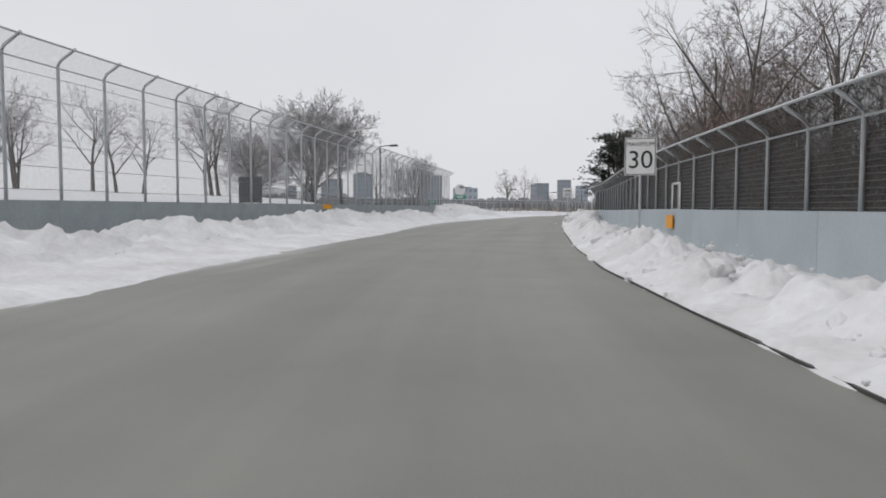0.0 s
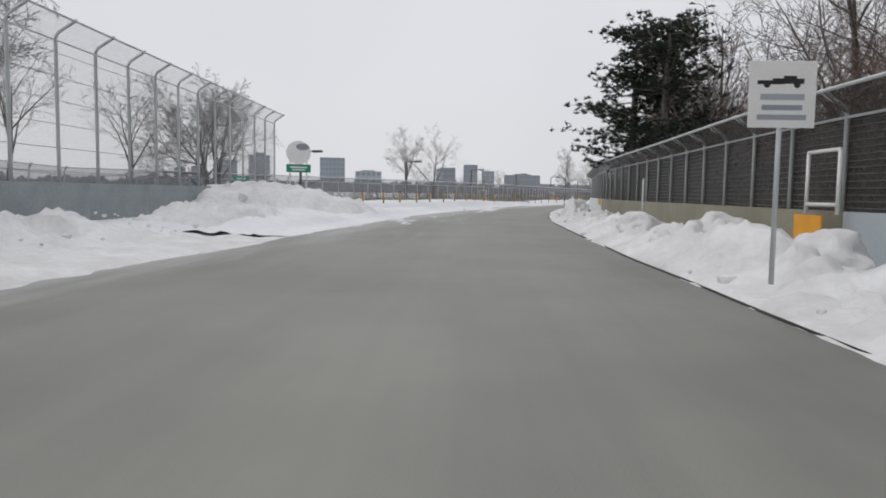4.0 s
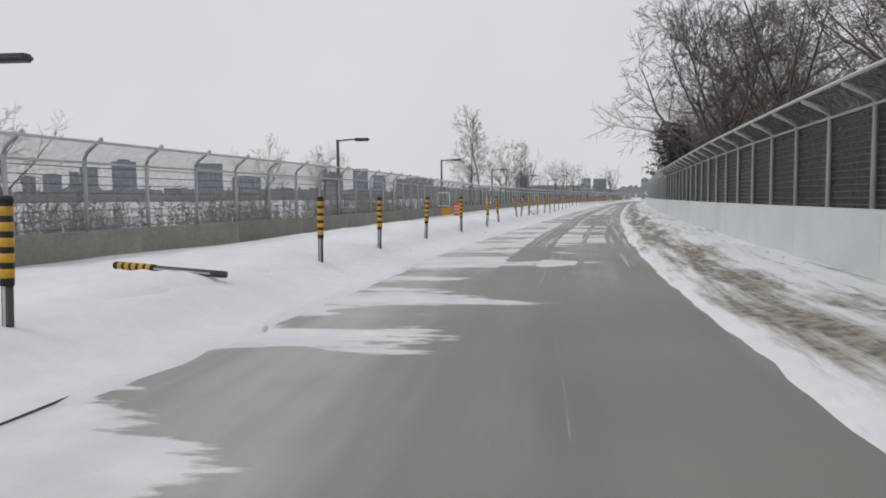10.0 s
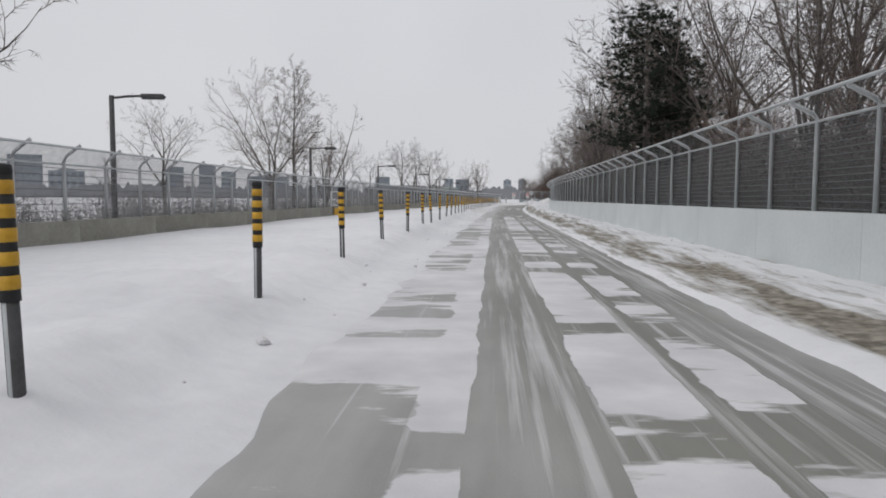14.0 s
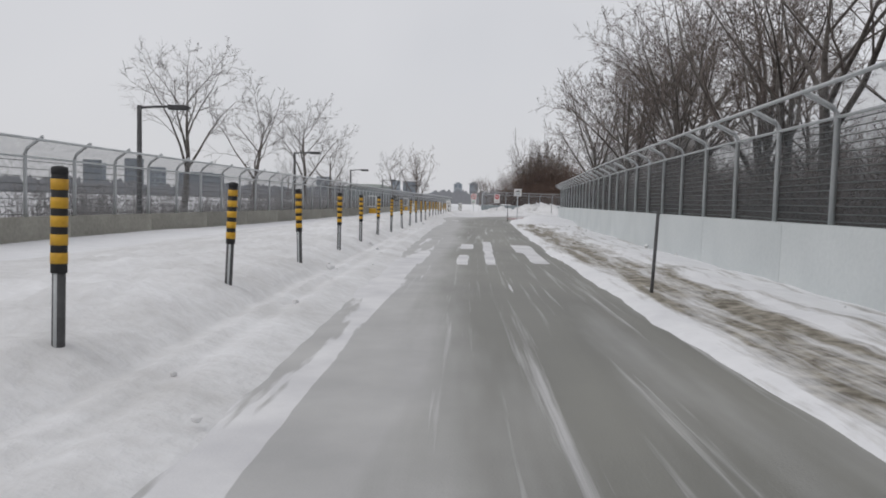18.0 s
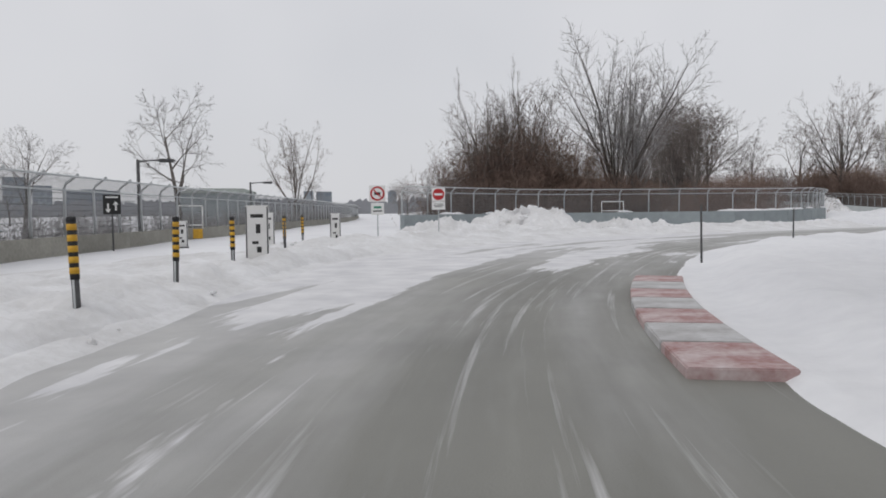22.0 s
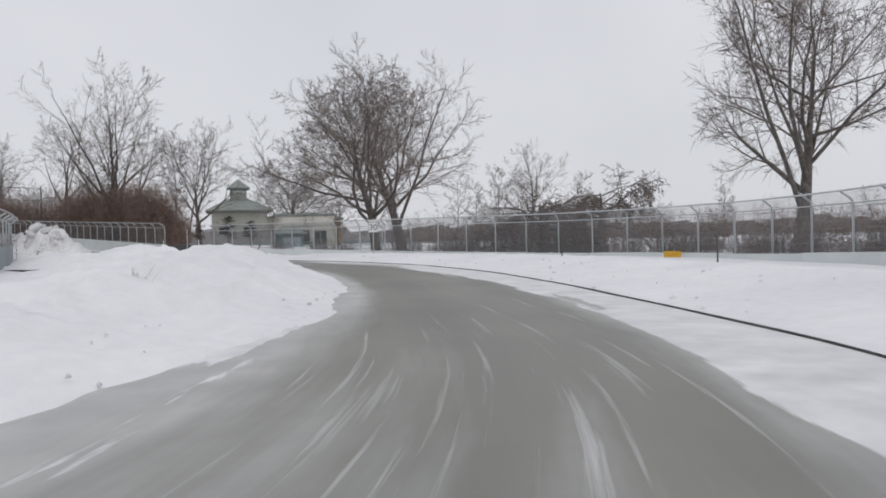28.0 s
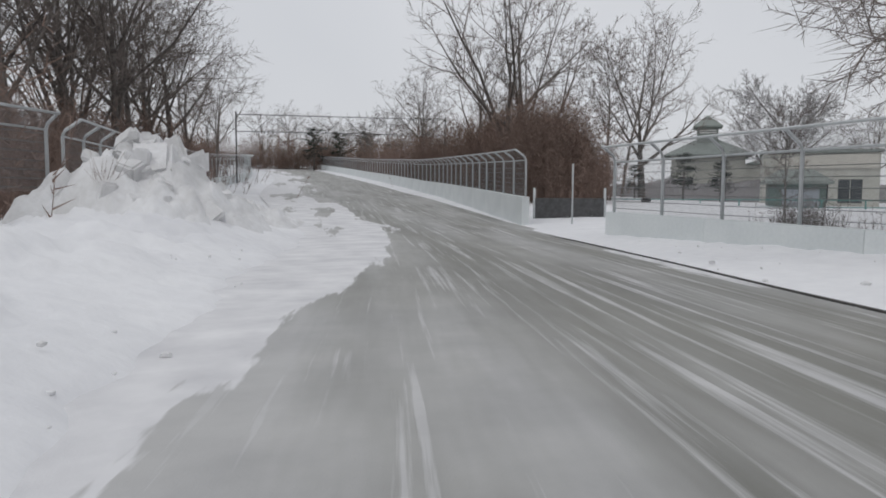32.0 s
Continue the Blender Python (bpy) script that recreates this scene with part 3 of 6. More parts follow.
def snow_on_road(y, px, py, u, right):
    """How much snow lies at a place of the road: loose, in tracks, as a thin veil."""
    loose = float(np.interp(y, STATION_Y, [np.interp(u, ACROSS, row[1]) for row in ROAD_SNOW]))
    track = float(np.interp(y, STATION_Y, [row[2] for row in ROAD_SNOW]))
    veil = float(np.interp(y, STATION_Y, [np.interp(u, ACROSS, row[3]) for row in ROAD_SNOW]))
    r = right + 0.05 * noise3(y * 0.13, 3.7) + 0.02 * noise3(y * 0.9, right * 0.7)
    plated = ramp(y, 122, 134) * ramp(y, 219, 208)
    if plated > 0:
        full = max(ramp(y, 148, 143), ramp(y, 150, 164))
        a = sum(v * strip(r, lo, hi) for lo, hi, v in PLATES)
        b = sum(v * strip(r, lo, hi) for lo, hi, v in RUTS)
        loose += (full * a + (1 - full) * b - loose) * plated
        track += plated * (0.07 * strip(r, -1, 0.55) + 0.05 * strip(r, 2.0, 2.55))
    lined = ramp(y, 218, 228) * ramp(y, 263, 252)
    if lined > 0:
        for y0, y1, lo, hi in PATCHES:
            if y0 - 0.3 < y < y1 + 0.3:
                loose = max(loose, 0.85 * strip(r, lo, hi))
        for lo, hi, v in LINES:
            loose += (v - loose) * lined * strip(r, lo, hi)
        veil += lined * 0.25 * strip(r, 3.56, 9)
    return loose, track, veil


def build_road():
    """The cleared carriageway: a cambered sheet between its two edges."""
    # pair the edges station by station, so that the sheet follows the bends
    seg_r, seg_l = [], []
    for k in range(len(RIGHT_EDGE)):
        seg_r.append(RIGHT_EDGE[k])
        seg_l.append(LEFT_EDGE[k])
    both = spline([(*a, *b) for a, b in zip(seg_r, seg_l)], 0.75)
    m = 97
    verts, uvs, cover, track, veil = [], [], [], [], []
    s = 0.0
    for k, row in enumerate(both):
        a, b = row[:2], row[2:]
        if k:
            s += float(np.hypot(*(row[:2] - both[k - 1][:2])) + np.hypot(*(row[2:] - both[k - 1][2:]))) / 2
        wide = float(np.hypot(*(b - a)))
        y_mid = (a[1] + b[1]) / 2
        for j in range(m):
            u = -0.06 + 1.12 * j / (m - 1)
            p = a + (b - a) * u
            verts.append((p[0], p[1], 0.02 * (1 - (2 * u - 1) ** 2) - 0.02 + float(rise(p[0], p[1]))))
            uvs.append((u * wide, s))
            right = u * wide
            drift, tr, thin = snow_on_road(y_mid, p[0], p[1], u, right)
            cover.append(drift)
            track.append(tr)
            veil.append(thin)
    faces = [(k * m + j, k * m + j + 1, (k + 1) * m + j + 1, (k + 1) * m + j) for k in range(len(both) - 1) for j in range(m - 1)]
    me = mesh_of("road", verts, faces, ROAD, True, uvs)
    for name, values in (("snow_cover", cover), ("track_cover", track), ("veil_cover", veil)):
        att = me.attributes.new(name, "FLOAT", "POINT")
        att.data.foreach_set("value", values)
    return tagged(new("road", me), "salt-greyed asphalt road with wind-blown snow patches and tyre tracks", "road", kind="structure")


build_road()


def billow(x, y, seed):
    """Rounded lumps with creases between them, as ploughed snow breaks."""
    return 1.15 * abs(noise3(x * 0.8, y * 0.8, seed)) + 0.75 * abs(noise3(x * 1.9, y * 1.9, seed + 2)) + 0.55 * abs(noise3(x * 4.4, y * 4.4, seed + 4)) + 0.12 * noise3(x * 8.5, y * 8.5, seed + 6) - 0.45


def snow_ridge(name, label, line, profile, side, lump, seed, mat=PLOWED, edge_wobble=0.12, step=0.22, cross=0.16, uneven=1.0, along=1.0):
    """Ploughed snow along a line. profile: rows of distance outward and height; along: a factor by y."""
    fine = spline(line[::3], step)
    out = across(fine) * side
    ds = np.arange(profile[0][0], profile[-1][0] + 1e-6, cross)
    hs = np.interp(ds, [p[0] for p in profile], [p[1] for p in profile])
    verts, uvs = [], []
    m = len(ds)
    total = len(fine)
    for k, p in enumerate(fine):
        swell = 0.9 + uneven * (0.55 * noise3(k * step * 0.11, seed * 7.1) + 0.35 * noise3(k * step * 0.45, seed * 3.3))
        swell *= level(along, p[1]) * min(1.0, 0.15 + k * step / 4.0, 0.15 + (total - k) * step / 4.0)
        wob = edge_wobble * (noise3(k * step * 0.3, seed) + 0.6 * noise3(k * step * 1.5, seed + 5))
        for j in range(m):
            d, h = ds[j], hs[j]
            dd = d + wob * max(0, 1 - d / 0.8)
            x, y = p[0] + out[k, 0] * dd, p[1] + out[k, 1] * dd
            z = h * swell if h > 0 else h
            if 0 < j < m - 1 and h > 0:
                z += lump * min(h, 0.6) * math.tanh(1.2 * billow(x, y, seed))
            verts.append((x, y, z + float(rise(x, y))))
            uvs.append((d, k * step))
    faces = []
    for k in range(len(fine) - 1):
        for j in range(m - 1):
            a, b = k * m + j, k * m + j + 1
            q = (a, b, b + m, a + m)
            faces.append(q if side < 0 else q[::-1])
    return tagged(new(name, mesh_of(name, verts, faces, mat, True, uvs)), label, "snow bank", kind="stuff")


def snow_pile(label, x, y, rx, ry, high, seed, turn=0.0, lump=0.5, mat=PLOWED, flat=1.6):
    """A heap of ploughed snow: a dome with creased lumps and a ragged foot."""
    n = 64
    verts, faces = [], []
    for i in range(n + 1):
        for j in range(n + 1):
            u, v = 2 * i / n - 1, 2 * j / n - 1
            r = math.hypot(u, v) * (1 + 0.28 * noise3(u * 1.6, v * 1.6, seed))
            h = max(0.0, 1 - r ** flat)
            z = high * h * 0.92 + 0.75 * lump * min(1.0, h * 2.5) * billow(u * rx * 0.8, v * ry * 0.8, seed) - 0.12 * (h <= 0)
            verts.append((u * rx, v * ry, z))
    for i in range(n):
        for j in range(n):
            a = i * (n + 1) + j
            faces.append((a, a + n + 1, a + n + 2, a + 1))
    ob = tagged(new("snow_pile", mesh_of("snow_pile", verts, faces, mat, True)), label, "snow pile", kind="stuff")
    ob.matrix_basis = pose(x, y, 0.0, 0, 0, turn)
    return ob


def snow_chunks(label, line, side, d0, d1, z0, z1, count, seed, size=(0.06, 0.28)):
    """Loose broken lumps lying on a bank."""
    rng = random.Random(seed)
    fine = spline(line[::3], 0.5)
    out = across(fine) * side
    ico = bmesh.new()
    bmesh.ops.create_icosphere(ico, subdivisions=1, radius=1.0)
    ball = [v.co.copy() for v in ico.verts]
    tri = [tuple(v.index for v in f.verts) for f in ico.faces]
    ico.free()
    verts, faces = [], []
    for k in range(count):
        i = rng.randrange(1, len(fine) - 1)
        u = rng.random()
        d = d0 + (d1 - d0) * u
        r = size[0] + (size[1] - size[0]) * rng.random() ** 3
        x, y, z = fine[i][0] + out[i, 0] * d + rng.gauss(0, 0.2), fine[i][1] + out[i, 1] * d + rng.gauss(0, 0.2), z0 + (z1 - z0) * u
        sx, sy, sz = rng.uniform(0.8, 1.3), rng.uniform(0.8, 1.3), rng.uniform(0.6, 0.95)
        n = len(verts)
        for c in ball:
            w = 1 + 0.45 * noise3(c.x * 1.7 + k, c.y * 1.7, c.z * 1.7) + 0.2 * noise3(c.x * 4 + k, c.y * 4, c.z * 4)
            verts.append((x + c.x * r * w * sx, y + c.y * r * w * sy, z + c.z * r * w * sz))
        faces.extend(tuple(t + n for t in f) for f in tri)
    return tagged(new("snow_lumps", mesh_of("snow_lumps", verts, faces, PLOWED, False)), label, "snow lumps", kind="stuff")


def chunk_heap(label, x, y, rx, ry, high, count, seed, size=(0.1, 0.42)):
    """Broken blocks of ploughed snow lying over a heap."""
    rng = random.Random(seed)
    verts, faces = [], []
    for k in range(count):
        a, q = rng.uniform(0, 6.283), math.sqrt(rng.random())
        px, py = x + rx * q * math.cos(a), y + ry * q * math.sin(a)
        pz = high * max(0, 1 - q ** 1.6) * rng.uniform(0.8, 1.05)
        r = size[0] + (size[1] - size[0]) * rng.random() ** 2
        turn = Matrix.Rotation(rng.uniform(0, 6.28), 3, (rng.uniform(-1, 1), rng.uniform(-1, 1), rng.uniform(-1, 1)))
        bm = box_bm(r * rng.uniform(0.8, 1.4), r * rng.uniform(0.8, 1.4), r * rng.uniform(0.6, 1.1), (0, 0, -r / 2), r * 0.12)
        n = len(verts)
        for v in bm.verts:
            w = turn @ (v.co * (1 + 0.35 * noise3(v.co.x * 3 + k, v.co.y * 3, v.co.z * 3)))
            verts.append((px + w.x, py + w.y, pz + w.z))
        bm.verts.index_update()
        faces.extend(tuple(v.index + n for v in f.verts) for f in bm.faces)
        bm.free()
    return tagged(new("snow_lumps", mesh_of("snow_lumps", verts, faces, PLOWED, False)), label, "snow lumps", kind="stuff")


def snow_boulder(x, y, z, r, seed):
    """One large rounded block thrown up by the plough."""
    bm = bmesh.new()
    bmesh.ops.create_icosphere(bm, subdivisions=4, radius=1.0)
    for v in bm.verts:
        c = v.co.copy()
        w = 1 + 0.34 * noise3(c.x * 1.1 + seed, c.y * 1.1, c.z * 1.1) + 0.14 * noise3(c.x * 2.9 + seed, c.y * 2.9, c.z * 2.9) + 0.04 * noise3(c.x * 8 + seed, c.y * 8, c.z * 8)
        v.co = Vector((c.x * w * 1.15, c.y * w, c.z * w * 0.82)) * r
    ob = tagged(new("snow_block", bm_mesh("snow_block", bm, PLOWED, True)), "large rounded block of ploughed snow on the roadside ridge", "snow block", "snow blocks on the ridge", "stuff")
    ob.matrix_basis = pose(x, y, z, 0, 0, seed * 47 % 360)


def kerb_line(line, side, seed, wide=0.03, top=0.012, shift=0.0):
    """The dark wet kerb that shows between the road and the snow."""
    fine = spline(line[::3], 0.25)
    out = across(fine) * side
    verts, faces = [], []
    for k, p in enumerate(fine):
        w = wide * (0.35 + 2.6 * noise3(k * 0.09, seed))
        o = 0.06 + shift + 0.07 * noise3(k * 0.06, seed + 3)
        w = max(w, 0.001)
        for d, z in ((o - w, -0.02), (o - w, top * 0.5), (o + w, top), (o + w, -0.02)):
            verts.append((p[0] + out[k, 0] * d, p[1] + out[k, 1] * d, z))
    for k in range(len(fine) - 1):
        for j in range(3):
            a = k * 4 + j
            faces.append((a, a + 1, a + 5, a + 4))
    return tagged(new("kerb", mesh_of("kerb", verts, faces, KERB, False)), "thin dark wet kerb edge between road and snow", "kerb", kind="structure")


def cut(line, y0, y1):
    ok = np.where((line[:, 1] >= y0) & (line[:, 1] <= y1))[0]
    return line[ok[0]:ok[-1] + 1]


R_HIGH = [(0.04, -0.06), (0.1, 0.05), (0.35, 0.12), (0.65, 0.27), (0.95, 0.43), (1.25, 0.5), (1.6, 0.45), (2.0, 0.31), (2.4, 0.19), (2.9, 0.1), (3.7, 0.06)]
R_MID = [(0.04, -0.06), (0.1, 0.05), (0.5, 0.1), (1.0, 0.18), (1.6, 0.27), (2.2, 0.26), (2.8, 0.17), (3.4, 0.12)]
R_LOW = [(-0.05, -0.05), (0.05, 0.03), (0.35, 0.06), (0.7, 0.08), (1.2, 0.12), (1.5, 0.17), (1.8, 0.19), (2.1, 0.15), (2.6, 0.1), (3.0, 0.08), (4.4, 0.04)]
L_LOW = [(-0.3, -0.05), (0.0, 0.02), (0.35, 0.05), (0.6, 0.09), (0.8, 0.2), (1.0, 0.28), (1.25, 0.33), (1.7, 0.34), (2.4, 0.33), (3.2, 0.28), (4.2, 0.2), (5.6, 0.1)]
L_FURROW = [(-0.3, -0.05), (0.0, 0.02), (0.14, 0.06), (0.3, 0.06), (0.38, 0.01), (0.46, 0.07), (0.62, 0.07), (0.7, 0.015), (0.78, 0.09), (0.98, 0.16), (1.25, 0.25), (1.7, 0.3), (2.4, 0.3), (3.2, 0.28), (4.2, 0.2), (5.6, 0.1)]
MOUND = [(-1.3, -0.06), (-1.15, 0.05), (-0.78, 0.12), (-0.45, 0.32), (-0.15, 0.56), (0.1, 0.68), (0.6, 0.72), (2.0, 0.7), (4.0, 0.55), (6.5, 0.25), (8.0, 0.06)]
MOUND_ALONG = ((70, 0.95), (88, 1.08), (97, 1.08), (102, 0.92), (106, 0.8), (110, 0.72), (113, 0.6), (117, 0.5), (124, 0.4))
L_HIGH = [(-0.3, -0.05), (0.1, 0.05), (0.9, 0.1), (1.9, 0.16), (2.6, 0.3), (3.2, 0.5), (3.8, 0.66), (4.4, 0.7), (5.0, 0.6), (5.7, 0.4), (6.6, 0.2), (7.6, 0.08)]
BEND = [(0.05, -0.05), (0.12, 0.05), (0.5, 0.12), (1.0, 0.22), (1.7, 0.36), (2.6, 0.5), (3.6, 0.66), (4.6, 0.82), (5.2, 0.84)]
snow_ridge("snow_bank", "lumpy ploughed snow ridge piled against a concrete wall", cut(edge_r, -50, 72), R_HIGH, 1, 0.95, 1, step=0.12, cross=0.1)
snow_ridge("snow_bank", "ploughed snow ridge thinning out along the wall", cut(edge_r, 68, 98), R_MID, 1, 0.95, 11, step=0.13, cross=0.11)
snow_ridge("snow_bank", "low smooth snow verge running up to the wall", cut(edge_r, 90, 103), R_LOW, 1, 0.3, 2, SNOW)
snow_ridge("snow_bank", "snow verge with a churned strip of sand and grit", cut(edge_r, 97, 276), R_LOW, 1, 0.4, 3, VERGE)
snow_ridge("snow_bank", "smooth snow verge round the bend", cut(edge_r, 272, 312), [(-0.12, -0.05), (0.04, 0.05)] + L_LOW[2:], 1, 0.25, 4, SNOW)
snow_ridge("snow_bank", "snow banked up round the outside of the bend", cut(edge_r, 309, 372), BEND, 1, 0.14, 14, SNOW, uneven=0.25, along=((309, 1.0), (315, 0.95), (323, 0.5), (345, 0.4), (372, 0.5)))
snow_ridge("snow_bank", "broad lumpy snow ridge beside the road", cut(edge_l, -50, 62), L_HIGH, -1, 0.85, 5, edge_wobble=0.3)
snow_ridge("snow_bank", "low snow verge under the row of delineators", cut(edge_l, 60, 228), L_LOW, -1, 0.42, 6, SNOW, edge_wobble=0.2)
snow_ridge("snow_bank", "low snow verge with tyre furrows under the delineators", cut(edge_l, 222, 306), L_FURROW, -1, 0.4, 16, PLOWED, edge_wobble=0.12, cross=0.08)
snow_ridge("snow_bank", "smooth snow bank burying the feet of the delineators", spline([(-39.9, 70)] + BOLLARDS[:7], 1.0), MOUND, -1, 0.12, 17, SNOW, edge_wobble=0.1, uneven=0.12, along=MOUND_ALONG)
snow_ridge("snow_bank", "low ploughed snow along the outside of the junction", cut(edge_l, 303, 326), [(-0.3, -0.05), (0.1, 0.05), (0.8, 0.1), (1.6, 0.22), (2.4, 0.34), (3.4, 0.3), (4.6, 0.22), (6.0, 0.1)], -1, 0.8, 7)
snow_ridge("snow_bank", "rounded snow bank on the inside of the bend", cut(edge_l, 324, 372), [(-0.1, -0.05), (0.05, 0.04), (0.4, 0.14), (0.9, 0.3), (1.6, 0.54), (2.4, 0.76), (3.4, 0.84), (4.6, 0.72), (6.0, 0.42), (8.0, 0.14)], -1, 0.42, 8, SNOW, edge_wobble=0.3)
snow_ridge("snow_ridge", "low lumpy ridge of ploughed snow along the road edge", cut(edge_l, 270, 308), [(-0.05, -0.08), (0.12, 0.06), (0.4, 0.17), (0.75, 0.24), (1.1, 0.26), (1.5, 0.2), (2.0, 0.02)], -1, 0.75, 9, edge_wobble=0.3, step=0.14, cross=0.1)
snow_pile("high dirty-white heap of ploughed snow beside the road", -43.2, 70.5, 6.2, 4.2, 1.75, 21, 50)
snow_pile("rounded shoulder of ploughed snow next to the high heap", -39.4, 64.0, 4.6, 2.4, 0.9, 22, 110)
snow_pile("long heap of ploughed snow before the tall fence", -27.2, 32.0, 8.5, 2.0, 0.8, 23, 114)
snow_pile("steep snow heap pushed up before the olive-grey wall", -30.5, 78.8, 0.85, 1.1, 1.15, 71, 20, 0.6)
snow_pile("low shoulder of snow between the steep heap and the wall", -29.3, 77.6, 1.5, 2.0, 0.45, 72, 20, 0.6)
snow_pile("heap of ploughed snow in front of the island barrier", -34.6, 325.0, 4.2, 2.8, 1.5, 24, -35, 0.7)
snow_pile("low ploughed snow spilling toward the junction", -38.8, 324.6, 4.0, 2.4, 0.6, 25, -10, 0.7)
snow_pile("low ploughed snow running on along the barrier", -29.0, 325.2, 4.6, 2.0, 0.6, 26, 15, 0.7)
snow_pile("chunky heap of snow on the inside of the far road", 13.0, 366.8, 2.9, 4.2, 2.3, 27, -5, 0.8)
snow_pile("smaller lump of snow beyond the chunky heap", 15.6, 373.5, 2.4, 3.0, 0.9, 29, 0, 0.8)
snow_pile("smooth snow mound on the inside of the bend", 6.4, 349.0, 3.6, 6.5, 0.55, 28, -28, 0.3, SNOW)
chunk_heap("broken blocks of snow over the chunky heap", 13.0, 366.8, 2.6, 3.7, 2.6, 190, 61, (0.12, 0.5))
chunk_heap("large broken slabs of snow on top of the chunky heap", 13.0, 366.8, 1.7, 2.4, 2.75, 32, 64, (0.35, 0.8))
chunk_heap("broken blocks of snow over the heap by the barrier", -34.6, 325.0, 3.4, 2.4, 1.5, 130, 62, (0.08, 0.42))
chunk_heap("broken blocks of snow over the high roadside heap", -43.2, 70.5, 4.0, 4.4, 1.75, 60, 63, (0.08, 0.3))
ridge_line = cut(edge_r, 2, 92)
ridge_out = across(ridge_line)
crng = random.Random(77)
for k in range(3, len(ridge_line) - 2, 5):
    d = crng.uniform(0.9, 1.7)
    q, o = ridge_line[k], ridge_out[k]
    if q[1] > 64:
        continue
    chunk_heap("broken blocks of ploughed snow on the roadside ridge", q[0] + o[0] * d, q[1] + o[1] * d, crng.uniform(0.5, 1.0), crng.uniform(0.6, 1.3), crng.uniform(0.36, 0.6) if q[1] < 44 else 0.28, crng.randint(12, 22), 700 + k, (0.05, 0.2))
for k, (x, y, r) in enumerate(((-18.5, 50.0, 0.62), (-17.5, 47.0, 0.68), (-19.6, 49.6, 0.4), (-22.9, 60.0, 0.55), (-21.3, 55.6, 0.5), (-20.4, 52.6, 0.42), (-25.0, 63.0, 0.5), (-17.2, 43.4, 0.45), (-14.4, 38.6, 0.42), (-11.2, 30.2, 0.4), (-24.0, 60.4, 0.34), (-19.4, 47.6, 0.3))):
    snow_boulder(x, y, 0.24 + 0.3 * r, r, 3 + k)
snow_chunks("broken lumps of snow along the ploughed ridge", cut(edge_r, -40, 95), 1, 0.2, 2.3, 0.04, 0.5, 700, 31, (0.02, 0.13))
snow_chunks("broken lumps of snow on the broad ridge", cut(edge_l, -40, 62), -1, 2.2, 5.2, 0.16, 0.55, 500, 32, (0.03, 0.14))
snow_chunks("broken lumps of snow along the junction", cut(edge_l, 303, 326), -1, 1.2, 5.0, 0.05, 0.3, 260, 33, (0.03, 0.13))
snow_chunks("small lumps of snow along the verge of the straight", cut(edge_l, 88, 300), -1, 0.05, 1.6, 0.02, 0.2, 520, 34, (0.015, 0.075))
snow_chunks("small dirty lumps of snow on the sanded verge", cut(edge_r, 96, 290), 1, 0.4, 3.2, 0.02, 0.12, 420, 35, (0.015, 0.08))
snow_chunks("crumbs of snow on the bank round the bend", cut(edge_r, 309, 368), 1, 0.15, 3.6, 0.04, 0.3, 260, 36, (0.015, 0.07))
snow_chunks("crumbs of snow along the inside of the bend", cut(edge_l, 324, 366), -1, -0.1, 1.2, 0.0, 0.3, 140, 37, (0.015, 0.045))
kerb_line(cut(edge_r, -50, 91), 1, 41, 0.014)
kerb_line(cut(edge_r, 309, 372), 1, 42, 0.013)
kerb_line(cut(edge_l, 92, 121), -1, 43, 0.0095, 0.02, -0.2)


# ---- walls and debris fences ----
def wall_blocks(name, label, line, top, height, thick, mat, length=4.0, others=()):
    """A wall of cast blocks, set end to end along a line."""
    wall = thing(name, label, "wall", kind="structure")
    proto = box_mesh("concrete_block", mat, length - 0.003, thick, height, (0, 0, 0), 0.006)
    stained = [(y0, y1, box_mesh("concrete_block", other, length - 0.003, thick, height, (0, 0, 0), 0.006)) for y0, y1, other in others]
    fine = spline(line, 0.1)
    k, step = 0, int(round(length / 0.1))
    while k + step < len(fine):
        a, b = fine[k], fine[k + step]
        mid, d = (a + b) / 2, b - a
        block = next((me for y0, y1, me in stained if y0 < mid[1] < y1), proto)
        part("concrete_block", block, wall, pose(mid[0], mid[1], level(top, mid[1]) - height + float(rise(*mid[:2])), 0, -math.degrees(math.atan2(float(rise(*b[:2]) - rise(*a[:2])) + level(top, b[1]) - level(top, a[1]), length)), math.degrees(math.atan2(d[1], d[0]))))
        k += step
    return wall


